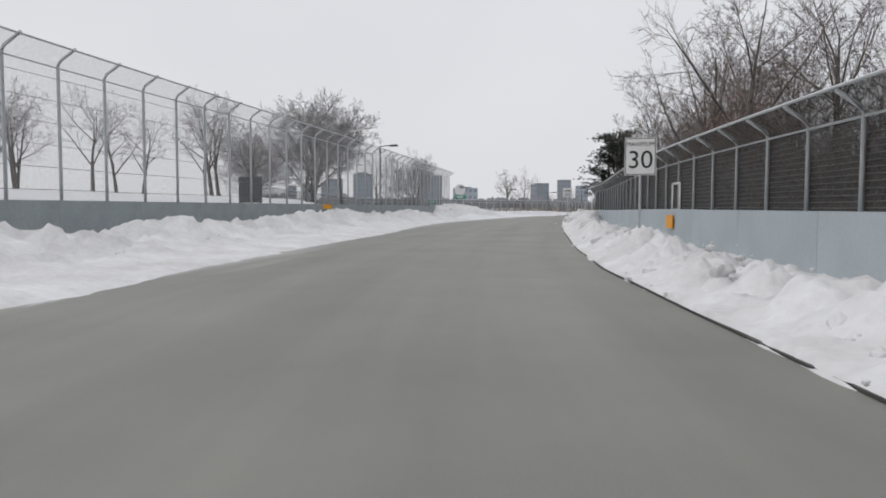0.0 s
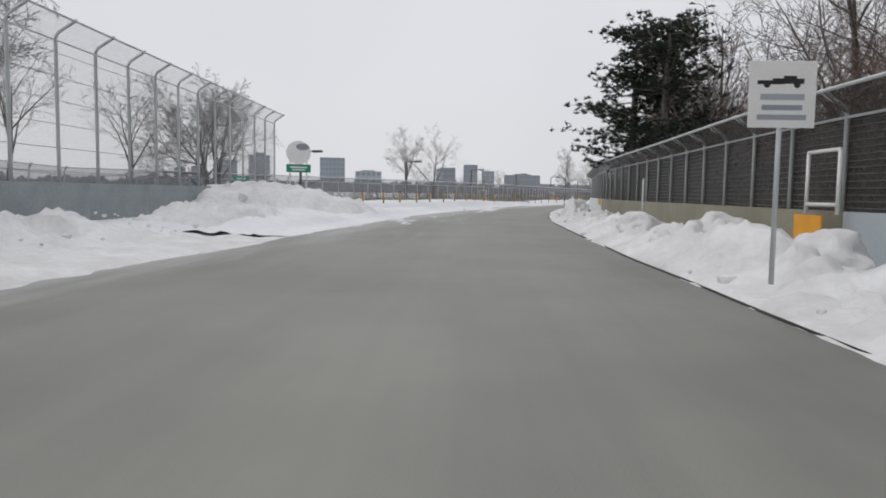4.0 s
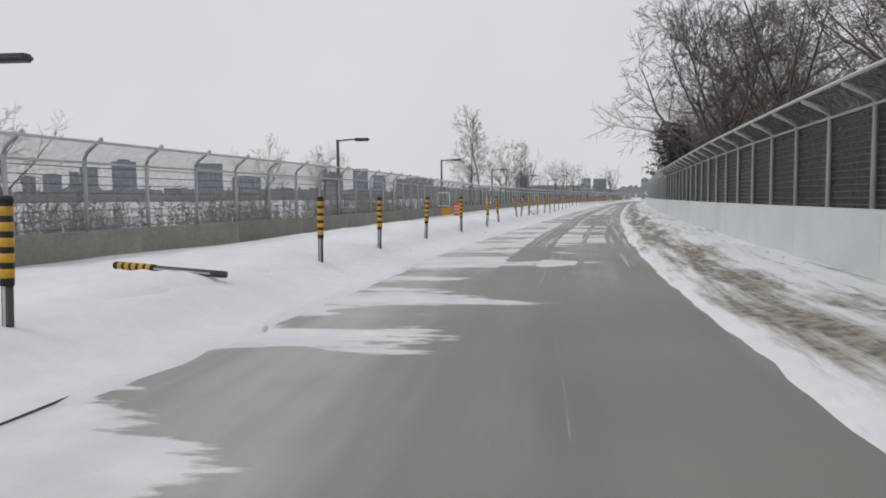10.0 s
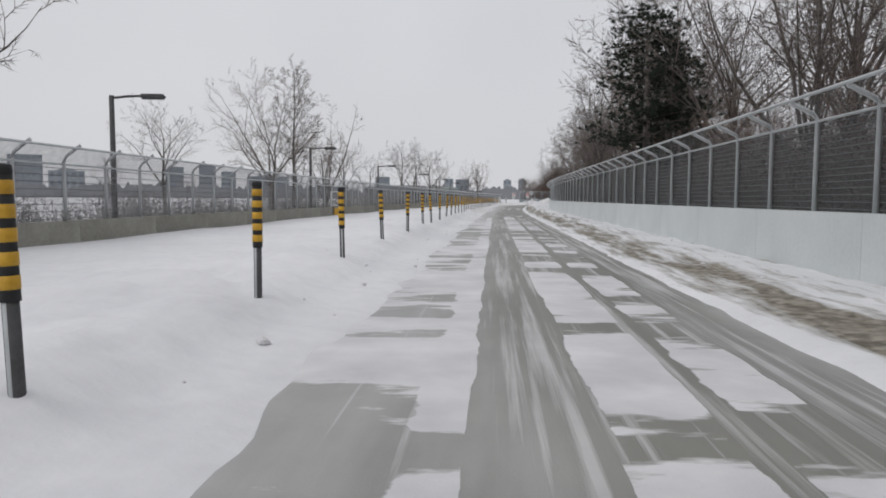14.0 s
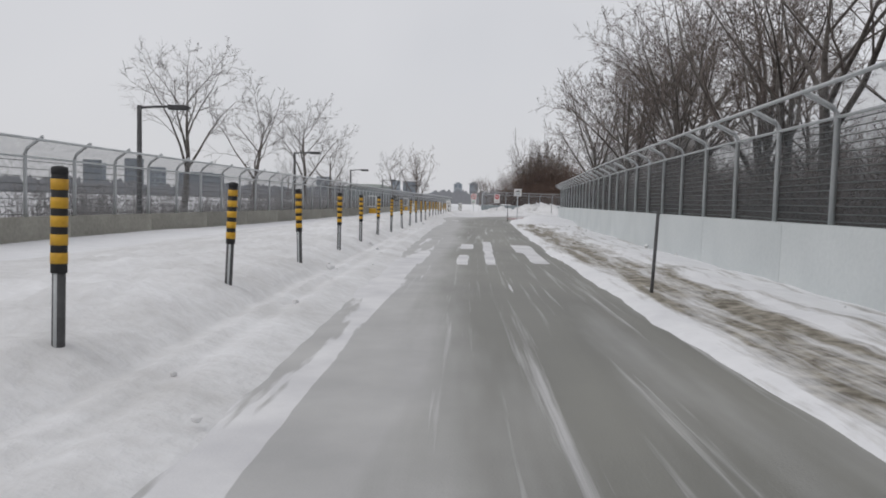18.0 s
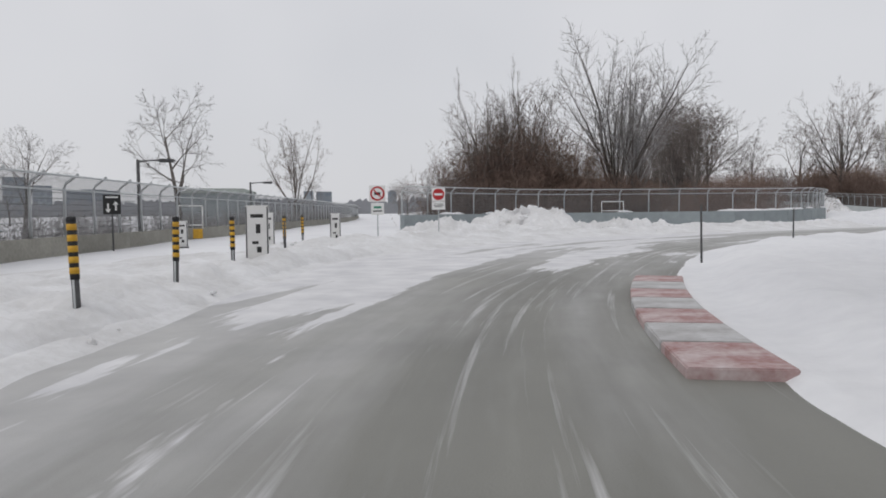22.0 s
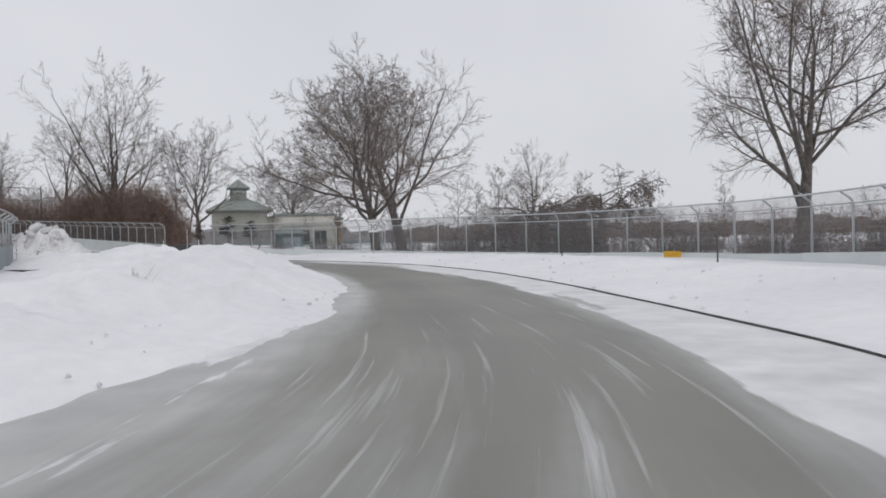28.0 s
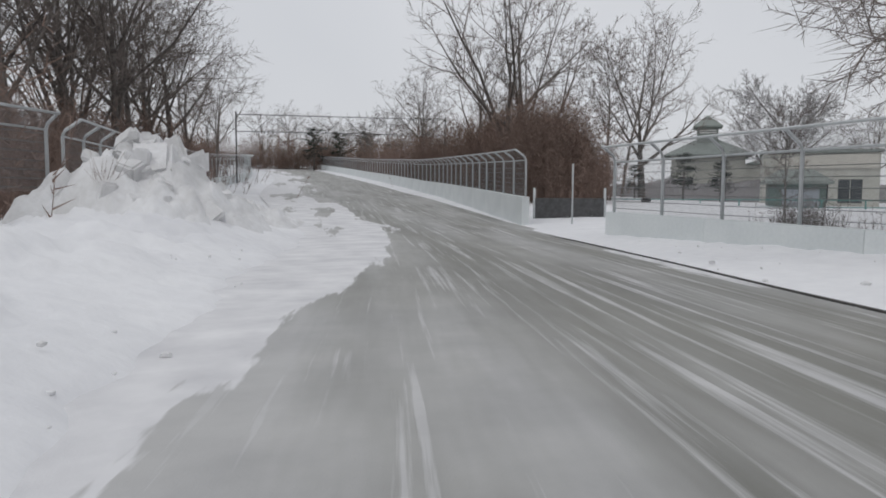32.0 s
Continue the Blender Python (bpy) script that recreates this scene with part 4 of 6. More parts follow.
def debris_fence(label, line, base, bend, tip, reach, spacing, side, cables, net, post_r=0.041, limit=300, group="", first=0.0, hood=None):
    """Posts with bent arms on a wall, two rails, cables and netting. side: +1 leans to the line's right; heights may be rows of y and height."""
    fence = thing("debris_fence", label, "fence", group)
    fine = spline(line, 0.05)[int(first / 0.05)::int(round(spacing / 0.05))]
    out = across(fine) * side
    b0, b1, b2 = [[level(v, p[1]) + float(rise(*p[:2])) for p in fine] for v in (base, bend, tip)]
    shared = {}
    for k, p in enumerate(fine[:limit]):
        a = math.degrees(math.atan2(out[k, 1], out[k, 0])) + 90
        tall, arm = round(b1[k] - b0[k], 1), round(b2[k] - b1[k], 1)
        if (tall, arm) not in shared:
            shared[tall, arm] = tube_mesh("post", [(0, 0, 0), (0, 0, tall), (0, -reach * 0.15, tall + arm * 0.35), (0, -reach, tall + arm)], post_r, 6, STEEL)
        part("post", shared[tall, arm], fence, pose(p[0], p[1], b0[k], 0, 0, a))
    for d, zs, r in ((0, b1, 0.026), (reach, b2, 0.032)):
        part("rail", tube_mesh("rail", [(p[0] + out[k, 0] * d, p[1] + out[k, 1] * d, zs[k]) for k, p in enumerate(fine)], r, 5, STEEL), fence)
    for c in range(cables):
        u = (c + 0.5) / cables
        part("cable", tube_mesh("cable", [(p[0] - out[k, 0] * 0.04, p[1] - out[k, 1] * 0.04, b0[k] + (b1[k] - b0[k]) * u + 0.008 * math.sin(k * 1.7 + c)) for k, p in enumerate(fine)], 0.009, 3, CABLE), fence)
    for name, mat, (d0, z0), (d1, z1) in (("netting", net, (-0.05, b0), (-0.05, b1)), ("hood_netting", hood or net, (-0.05, b1), (reach, b2))):
        verts, uvs, faces = [], [], []
        for k, p in enumerate(fine):
            for d, zs in ((d0, z0), (d1, z1)):
                verts.append((p[0] + out[k, 0] * d, p[1] + out[k, 1] * d, zs[k]))
                uvs.append((k * spacing, zs[k]))
        for k in range(len(fine) - 1):
            faces.append((2 * k, 2 * k + 1, 2 * k + 3, 2 * k + 2))
        part(name, mesh_of(name, verts, faces, mat, False, uvs), fence)
    return fence


RIGHT_TOP = ((0, 1.12), (25, 1.14), (45, 1.02), (100, 1.0), (240, 1.02), (270, 1.08))
RIGHT_BEND = ((0, 2.62), (25, 2.62), (45, 2.5), (300, 2.5))
RIGHT_TIP = ((0, 3.08), (25, 3.06), (45, 2.9), (130, 2.84), (300, 2.84))
FAR_TOP = ((308, 0.75), (317, 0.7), (325, 0.32), (336, 0.25), (346, 0.38), (356, 0.6), (366, 0.75))
FAR_BEND = ((308, 2.1), (317, 2.05), (325, 1.95), (336, 1.92), (350, 2.02), (366, 2.1))
FAR_TIP = ((308, 2.5), (317, 2.45), (325, 2.32), (336, 2.3), (350, 2.42), (366, 2.5))
ISLAND_TOP = ((326, 1.05), (337, 1.05), (342, 1.2), (352, 1.25), (367, 1.2))
ISLAND_BEND = ((326, 2.45), (337, 2.45), (342, 2.65), (352, 2.7), (367, 2.6))
ISLAND_TIP = ((326, 2.8), (337, 2.8), (342, 3.0), (352, 3.05), (367, 2.95))
wall_blocks("wall_right", "long painted concrete barrier wall, blue-grey, olive and white by turns", RIGHT_WALL, RIGHT_TOP, 1.4, 0.3, CONCRETE, 4.0, ((-100, 58, CONCRETE_SKY), (58, 85, CONCRETE_OLIVE)))
debris_fence("galvanised debris fence with bent-over top and close dark netting", RIGHT_WALL[:13], RIGHT_TOP, RIGHT_BEND, RIGHT_TIP, 0.45, 1.9, -1, 14, NET, hood=NET_HOOD)
debris_fence("galvanised debris fence with bent-over top on a white wall", RIGHT_WALL[12:], RIGHT_TOP, RIGHT_BEND, RIGHT_TIP, 0.45, 1.9, -1, 14, NET_OPEN, hood=NET_FAR)
wall_blocks("wall_left_start", "grey concrete barrier wall under the tall fence", LEFT_TALL, 1.35, 1.5, 0.3, CONCRETE_BLUE)
debris_fence("very tall galvanised catch fence with a bent-over top", LEFT_TALL, 1.33, 5.2, 5.68, 0.6, 2.1, 1, 6, NET_FAR, 0.05)
wall_blocks("wall_left", "low weathered concrete barrier wall across a snowy verge", LEFT_WALL, 0.62, 0.9, 0.3, CONCRETE_OLD)
debris_fence("low debris fence with bent-over top in front of the river", LEFT_WALL, 0.6, 1.95, 2.32, 0.42, 1.85, 1, 8, NET_LEFT)
wall_blocks("wall_far_right", "snow-plastered concrete barrier round the outside of the bend", FAR_RIGHT_FENCE, FAR_TOP, 1.0, 0.3, CONCRETE)
debris_fence("debris fence with bent-over top round the outside of the bend", FAR_RIGHT_FENCE, FAR_TOP, FAR_BEND, FAR_TIP, 0.42, 2.1, -1, 7, NET_FAR)
wall_blocks("wall_far_road", "pale concrete barrier beyond the gap in the fence", FAR_ROAD_WALL, 1.0, 1.25, 0.3, CONCRETE)
debris_fence("debris fence running on beyond the gap", FAR_ROAD_WALL, 1.0, 2.4, 2.8, 0.42, 2.1, -1, 7, NET_FAR)
wall_blocks("wall_inner", "pale concrete barrier on the inside of the far road", INNER_WALL, 0.9, 1.2, 0.3, CONCRETE)
debris_fence("debris fence on the inside of the far road", INNER_WALL, 0.9, 2.5, 2.9, 0.42, 2.1, 1, 7, NET_FAR)
wall_blocks("wall_island", "blue-grey concrete barrier blocks round the island", ISLAND, ISLAND_TOP, 1.2, 0.35, CONCRETE_BLUE, 3.0)
debris_fence("straight debris fence on the island's barrier blocks", ISLAND, ISLAND_TOP, ISLAND_BEND, ISLAND_TIP, 0.35, 2.3, 1, 7, NET_FAR)


# the wooded bank behind the right-hand wall, under leaf litter
def wooded_bank():
    fine = spline(RIGHT_WALL, 1.0)
    fine = fine[fine[:, 1] < 284]
    out = across(fine)
    verts, faces = [], []
    rows = ((0.3, -0.2, -0.2), (0.5, 0.7, 0.4), (2.5, 1.25, 0.6), (6.0, 1.9, 0.9), (11.0, 2.3, 1.1), (17.0, 2.2, 1.0), (23.0, 1.2, 0.6), (30.0, -0.2, -0.2))
    for k, p in enumerate(fine):
        low = min(1.0, max(0.0, (p[1] - 95) / 30))
        end = min(1.0, (len(fine) - k) / 8)
        for d, a, b in rows:
            x, y = p[0] + out[k, 0] * d, p[1] + out[k, 1] * d
            z = (a + (b - a) * low) * end + (0.25 * noise3(x * 0.3, y * 0.3) if d > 1 else 0) - 0.2 * (1 - end)
            verts.append((x, y, z))
    m = len(rows)
    for k in range(len(fine) - 1):
        for j in range(m - 1):
            a = k * m + j
            faces.append((a, a + m, a + m + 1, a + 1))
    return tagged(new("wooded_bank", mesh_of("wooded_bank", verts, faces, LITTER, True)), "raised wooded bank under brown leaf litter", "ground", kind="structure")


wooded_bank()


def snow_cap(label, line, a, b, high, wide, z, seed):
    """A rounded strip of snow lying on a wall's top from a to b metres along it."""
    fine = spline(line, 0.25)
    fine = fine[int(a / 0.25):int(b / 0.25)]
    out = across(fine)
    verts, faces = [], []
    n = len(fine)
    for k, p in enumerate(fine):
        t = math.sin(math.pi * min(1, (k + 0.5) / 3, (n - k - 0.5) / 3) / 2)
        for j in range(7):
            u = -1 + 2 * j / 6
            h = high * t * math.sqrt(max(0.0, 1 - u * u)) * (0.9 + 0.4 * noise3(k * 0.3, u, seed))
            verts.append((p[0] + out[k, 0] * u * wide / 2, p[1] + out[k, 1] * u * wide / 2, level(z, p[1]) + h))
    for k in range(n - 1):
        for j in range(6):
            q = k * 7 + j
            faces.append((q, q + 7, q + 8, q + 1))
    return tagged(new("snow_cap", mesh_of("snow_cap", verts, faces, SNOW, True)), label, "snow", kind="stuff")


for k, (a, b) in enumerate(((3.5, 6.0), (8.0, 9.6), (14.2, 15.8), (20.5, 22.2), (28.5, 39.5), (41, 43), (49, 51.5))):
    snow_cap("rounded cap of snow left on the barrier blocks", ISLAND, a, b, 0.16, 0.4, ISLAND_TOP, k)


# ---- bare winter trees ----
def grow(rng, verts, faces, start, way, length, radius, level, spec, out):
    """One limb and all that grows from it. out: collects (verts, faces) for limbs and for twigs."""
    segs = spec["segs"][level]
    pts, radii = [start], [radius]
    p, w = start.copy(), way.normalized()
    for k in range(segs):
        w = (w + Vector((rng.gauss(0, 1), rng.gauss(0, 1), rng.gauss(0, 0.6))) * spec["wander"][level] + Vector((0, 0, spec["lift"][level]))).normalized()
        p = p + w * (length / segs)
        pts.append(p)
        radii.append(radius * (1 - (k + 1) / segs * spec["taper"][level]))
    last = level == len(spec["kids"])
    v, f = out[1] if level >= 2 else out[0]
    if last:
        # a twig: a thin tapering blade
        base = len(v)
        side = w.cross(Vector((rng.uniform(-1, 1), rng.uniform(-1, 1), rng.uniform(-1, 1)))).normalized() * radius
        v.extend((start - side, start + side, pts[-1]))
        f.append((base, base + 1, base + 2))
        return
    tv, tf = tube_arrays(pts, radii, spec["sides"][level], cap=False)
    base = len(v)
    v.extend(tv)
    f.extend(tuple(i + base for i in face) for face in tf)
    kids = spec["kids"][level]
    n = max(2, int(kids * rng.uniform(0.8, 1.2)))
    for k in range(n):
        u = spec["from"][level] + (1 - spec["from"][level]) * (k + rng.random()) / n
        i = min(int(u * segs), segs - 1)
        q = pts[i].lerp(pts[i + 1], u * segs - i)
        axis = (pts[i + 1] - pts[i]).normalized()
        turn = k * 2.4 + rng.uniform(-0.6, 0.6)
        side = axis.cross(Vector((0, 0, 1)) if abs(axis.z) < 0.95 else Vector((1, 0, 0))).normalized()
        side = Matrix.Rotation(turn, 3, axis) @ side
        lean = radians(rng.uniform(*spec["angle"][level]))
        kid = axis * math.cos(lean) + side * math.sin(lean)
        size = length * spec["ratio"][level] * (1.15 - 0.55 * u) * rng.uniform(0.75, 1.2)
        grow(rng, verts, faces, q, kid, size, max(radii[i] * spec["thin"][level], 0.011), level + 1, spec, out)


BROAD = dict(segs=[5, 5, 4, 2, 1], wander=[0.06, 0.12, 0.16, 0.2, 0.2], lift=[0.05, 0.07, 0.06, 0.04, 0], taper=[0.88, 0.85, 0.8, 0.7, 1],
             sides=[7, 5, 4, 3, 3], kids=[9, 7, 6, 8], ratio=[0.75, 0.55, 0.5, 0.66], angle=[(22, 55), (25, 58), (22, 58), (18, 52)],
             thin=[0.48, 0.5, 0.5, 0.55], share=0.62)
BROAD["from"] = [0.3, 0.2, 0.15, 0.1]
LITE = dict(BROAD, kids=[9, 6, 5, 8], segs=[4, 4, 3, 2, 1])
VASE = dict(BROAD, kids=[9, 7, 6, 8], ratio=[1.3, 0.5, 0.5, 0.66], angle=[(20, 62), (22, 55), (22, 55), (18, 52)], thin=[0.6, 0.5, 0.5, 0.5], lift=[0.05, 0.08, 0.06, 0.04, 0], share=0.45)
VASE["from"] = [0.35, 0.25, 0.15, 0.1]
DOME = dict(BROAD, kids=[15, 9, 8, 11], ratio=[1.05, 0.5, 0.5, 0.6], angle=[(24, 80), (24, 58), (22, 58), (18, 52)], lift=[0.03, 0.06, 0.05, 0.03, 0], thin=[0.42, 0.42, 0.42, 0.45], wander=[0.08, 0.16, 0.2, 0.22, 0.2], share=0.54)
DOME["from"] = [0.2, 0.2, 0.15, 0.1]
WEEP = dict(BROAD, kids=[12, 9, 7, 8], ratio=[1.25, 0.5, 0.5, 0.6], angle=[(30, 75), (25, 60), (25, 65), (20, 60)], lift=[0.02, -0.24, -0.3, -0.25, 0], thin=[0.5, 0.5, 0.5, 0.5], wander=[0.1, 0.2, 0.25, 0.25, 0.2], share=0.6)
WEEP["from"] = [0.45, 0.2, 0.1, 0.1]
SLENDER = dict(BROAD, kids=[18, 6, 5, 8], ratio=[0.34, 0.5, 0.5, 0.6], angle=[(35, 65), (25, 55), (25, 60), (25, 60)], taper=[0.85, 0.85, 0.8, 0.8, 1], share=0.95)
SLENDER["from"] = [0.28, 0.15, 0.1, 0.1]
MULTI = dict(BROAD, kids=[12, 7, 5, 9], ratio=[3.2, 0.36, 0.5, 0.66], angle=[(6, 36), (18, 48), (25, 60), (25, 60)], thin=[0.42, 0.5, 0.5, 0.5], lift=[0.05, 0.07, 0.06, 0.04, 0], share=0.2)
MULTI["from"] = [0.1, 0.2, 0.1, 0.1]
FAN = dict(MULTI, kids=[15, 8, 5, 6], angle=[(3, 25), (12, 32), (18, 45), (20, 50)])


def tree_thing(label, height, radius, spec, seed, bark, twigs, category="tree"):
    rng = random.Random(seed)
    limbs, fine = ([], []), ([], [])
    grow(rng, None, None, Vector((0, 0, -0.2)), Vector((rng.uniform(-0.05, 0.05), rng.uniform(-0.05, 0.05), 1)), height * spec["share"], radius, 0, spec, (limbs, fine))
    top = sorted(p.z for p in fine[0])[-len(fine[0]) // 300 or -1]
    grown = height / top
    for lot in (limbs[0], fine[0]):
        for p in lot:
            p *= grown
    tree = thing("tree", label, category)
    part("trunk", mesh_of("trunk", *limbs, bark, True), tree)
    part("crown", mesh_of("crown", *fine, twigs, False), tree)
    tree.matrix_basis = pose(0, -400, -60)
    return tree


def thicket(label, wide, height, stems, seed, mat, shoots=18):
    """A tangle of upright stems with side shoots."""
    rng = random.Random(seed)
    v, f = [], []
    for k in range(stems):
        x, y = rng.gauss(0, wide * 0.3), max(-1.9, min(1.9, rng.gauss(0, wide * 0.2)))
        h = height * rng.uniform(0.4, 1.0) * math.exp(-(x / wide) ** 2 * 0.9)
        lean = Vector((x * 0.05 + rng.gauss(0, 0.12), rng.gauss(0, 0.15), 1)).normalized()
        base, tip = Vector((x, y, -0.1)), Vector((x, y, -0.1)) + lean * h
        n = len(v)
        for s in range(3):
            v.append(base + Vector((math.cos(s * 2.1), math.sin(s * 2.1), 0)) * 0.016)
        v.append(tip)
        f.extend(((n, n + 1, n + 3), (n + 1, n + 2, n + 3), (n + 2, n, n + 3)))
        for c in range(shoots):
            a = base.lerp(tip, rng.uniform(0.12, 0.97))
            d = Vector((rng.gauss(0, 0.55), rng.gauss(0, 0.55), rng.uniform(0.1, 1.0))) * min(h * 0.2, 0.75)
            w = d.cross(Vector((rng.uniform(-1, 1), rng.uniform(-1, 1), rng.uniform(-1, 1)))).normalized() * 0.019
            n = len(v)
            v.extend((a - w, a + w, a + d))
            f.append((n, n + 1, n + 2))
    ob = tagged(new("thicket", mesh_of("thicket", v, f, mat)), label, "bush", kind="stuff")
    ob.matrix_basis = pose(0, -400, -60)
    return ob


def pine(label, height, seed):
    rng = random.Random(seed)
    tree = thing("pine_tree", label, "tree")
    v, f = tube_arrays([(0, 0, -0.2), (0.1, 0, height * 0.5), (0, 0.1, height)], [0.28, 0.2, 0.04], 7)
    part("trunk", mesh_of("trunk", v, f, BARK, True), tree)
    bv, bf, lv, lf = [], [], [], []
    for k in range(76):
        z = height * rng.uniform(0.22, 0.98)
        a = rng.uniform(0, 6.283)
        reach = (height - z) * rng.uniform(0.2, 0.36) + rng.uniform(0.7, 2.2)
        tip = Vector((math.cos(a) * reach, math.sin(a) * reach, z + reach * rng.uniform(-0.05, 0.3)))
        root = Vector((0, 0, z))
        tv, tf = tube_arrays([root, root.lerp(tip, 0.6) + Vector((0, 0, -0.1)), tip], [0.05, 0.03, 0.01], 3, False)
        n = len(bv)
        bv.extend(tv)
        bf.extend(tuple(i + n for i in t) for t in tf)
        for c in range(14):
            q = root.lerp(tip, rng.uniform(0.3, 1.05)) + Vector((rng.gauss(0, 0.3), rng.gauss(0, 0.3), rng.gauss(0, 0.17)))
            for s in range(13):
                d = Vector((rng.gauss(0, 1), rng.gauss(0, 1), rng.gauss(0.5, 0.7))).normalized() * rng.uniform(0.14, 0.32)
                w = d.cross(Vector((rng.gauss(0, 1), rng.gauss(0, 1), rng.gauss(0, 1)))).normalized() * 0.042
                n = len(lv)
                lv.extend((q - w, q + w, q + d))
                lf.append((n, n + 1, n + 2))
    part("bough", mesh_of("bough", bv, bf, BARK), tree)
    part("needles", mesh_of("needles", lv, lf, NEEDLE), tree)
    tree.matrix_basis = pose(0, -400, -60)
    return tree


ELMS = [tree_thing("tall bare broad-crowned tree with dark grey bark", 12.5 + s * 0.7, 0.26, BROAD if s % 2 else VASE, 10 + s, BARK, TWIG) for s in range(4)]
BACKS = [tree_thing("bare tree in the wood behind the wall", 12.5 + s, 0.22, LITE, 20 + s, BARK, TWIG) for s in range(3)]
PALE = [tree_thing("bare pale-twigged tree standing beyond the fence", 10 + s, 0.2, LITE, 30 + s, BARK, TWIG_FROST) for s in range(2)]
BIRCHES = [tree_thing("slender bare young tree with short side branches", 9 + s, 0.1, SLENDER, 50 + s, BARK, TWIG) for s in range(2)]
CLUMPS = [tree_thing("many-stemmed bare tree fanning upward", 12 + s, 0.3, MULTI, 70 + s, BARK, TWIG) for s in range(2)]
FANBROWN = [tree_thing("many-stemmed brown bare tree fanning upward", 12.5, 0.24, FAN, 78, BARK, TWIG)]
FANS = [tree_thing("many-stemmed pale bare tree fanning upward on the island", 13, 0.28, FAN, 75, BARK, TWIG_FROST)]
FROSTED = [tree_thing("pale frosted tree with a dense rounded crown of twigs", 10 + s, 0.26, DOME, 36 + s, BARK, TWIG_FROST) for s in range(2)]
WEEPING = [tree_thing("low dark weeping tree with a tangled dome of twigs", 4.0, 0.2, WEEP, 160 + s, BARK, TWIG) for s in range(2)]
SPREAD = [tree_thing("large spreading bare tree with a short thick trunk", 13.5, 0.36, DOME, 80 + s, BARK, TWIG) for s in range(2)]
BUSHES = [thicket("dense red-brown leafless thicket", 7.0, 4.6 + s, 560, 90 + s, BRUSH, 11) for s in range(2)]
SCRUB = [thicket("dark tangled scrub behind the netting", 6.0, 3.0 + 0.4 * s, 260, 95 + s, TWIG, 9) for s in range(2)]
ISLEBUSH = [thicket("tall dense red-brown leafless thicket standing in snow", 9.0, 8.0 + s * 0.6, 1000, 130 + s, BRUSH, 16) for s in range(2)]
FARBUSH = [thicket("brown leafless thicket on the far edge of the park", 8.0, 5.5 + s, 260, 120 + s, BRUSH, 9) for s in range(2)]
TALLBRUSH = [thicket("tall brown leafless thicket in the wood behind the wall", 6.5, 6.0 + s, 330, 140 + s, BRUSH, 11) for s in range(2)]
LOWSCRUB = [thicket("grey leafless scrub on the river bank", 6.0, 2.0 + 0.4 * s, 200, 98 + s, TWIG_FROST, 9) for s in range(2)]
PINES = [pine("dark green pine with ragged needle clumps", 11, 110 + s) for s in range(2)]


def plant(proto, x, y, size=1.0, turn=0.0, z=0.05, wide=1.0):
    ob = copy_thing(proto, pose(x, y, z + rise(x, y), 0, 0, turn))
    ob.scale = (size * wide, size * wide, size)
    return ob


prng = random.Random(4)
rw_line, lw_line = spline(RIGHT_WALL, 1.0), spline(LEFT_WALL, 1.0)
rw_out, lw_out = across(rw_line), -across(lw_line)
# the wood behind the right-hand wall
for k in range(6, len(rw_line), 5):
    p, o = rw_line[k], rw_out[k]
    if p[1] > 284:
        continue
    if 82 < p[1] < 101:
        continue
    d = prng.uniform(4.5, 10)
    base = 1.4 if p[1] < 100 else 0.7
    tall = 1.12 if p[1] > 90 else 0.92
    plant(prng.choice(ELMS + CLUMPS[:1]), p[0] + o[0] * d, p[1] + o[1] * d, prng.uniform(0.78, 1.0) * tall, prng.uniform(0, 360), base)
    if k % 10 != 6 and p[1] > 20:
        continue
    d = prng.uniform(11, 22)
    plant(prng.choice(BACKS), p[0] + o[0] * d, p[1] + o[1] * d, prng.uniform(0.85, 1.15) * tall, prng.uniform(0, 360), base + 0.5)
for k in range(4, len(rw_line), 6):
    p, o = rw_line[k], rw_out[k]
    if p[1] > 222:
        continue
    d = prng.uniform(9, 20)
    if k % 12 == 4:
        plant(prng.choice(BACKS), p[0] + o[0] * d, p[1] + o[1] * d, prng.uniform(0.75, 1.0), prng.uniform(0, 360), 1.2)
    d = prng.uniform(4.5, 7.5)
    plant(prng.choice(TALLBRUSH), p[0] + o[0] * d, p[1] + o[1] * d, prng.uniform(0.75, 1.05), math.degrees(math.atan2(-o[0], o[1])) + prng.uniform(-20, 20), 0.5)
for k in range(3, len(rw_line), 4):
    p, o = rw_line[k], rw_out[k]
    if p[1] > 285:
        continue
    d = prng.uniform(2.6, 3.8)
    plant(prng.choice(SCRUB), p[0] + o[0] * d, p[1] + o[1] * d, prng.uniform(0.65, 0.95), math.degrees(math.atan2(-o[0], o[1])) + prng.uniform(-15, 15), 0.6)
    if k % 12 == 3:
        d = prng.uniform(8, 13)
        plant(prng.choice(FARBUSH), p[0] + o[0] * d, p[1] + o[1] * d, prng.uniform(0.7, 0.95), prng.uniform(0, 360), 1.2)

for x, y, s in ((-28.6, 82.8, 0.84), (-27.0, 82.6, 0.88), (-26.6, 80.2, 0.82)):
    plant(prng.choice(PINES), x, y, s, prng.uniform(0, 360), 0.5, 1.15)
for x, y, s in ((-38.4, 204.4, 0.84), (-37.0, 206.0, 0.78), (-35.5, 213, 0.7), (-31, 232, 0.9), (-36.6, 168, 0.4)):
    plant(prng.choice(PINES), x, y, s, prng.uniform(0, 360), 0.9)

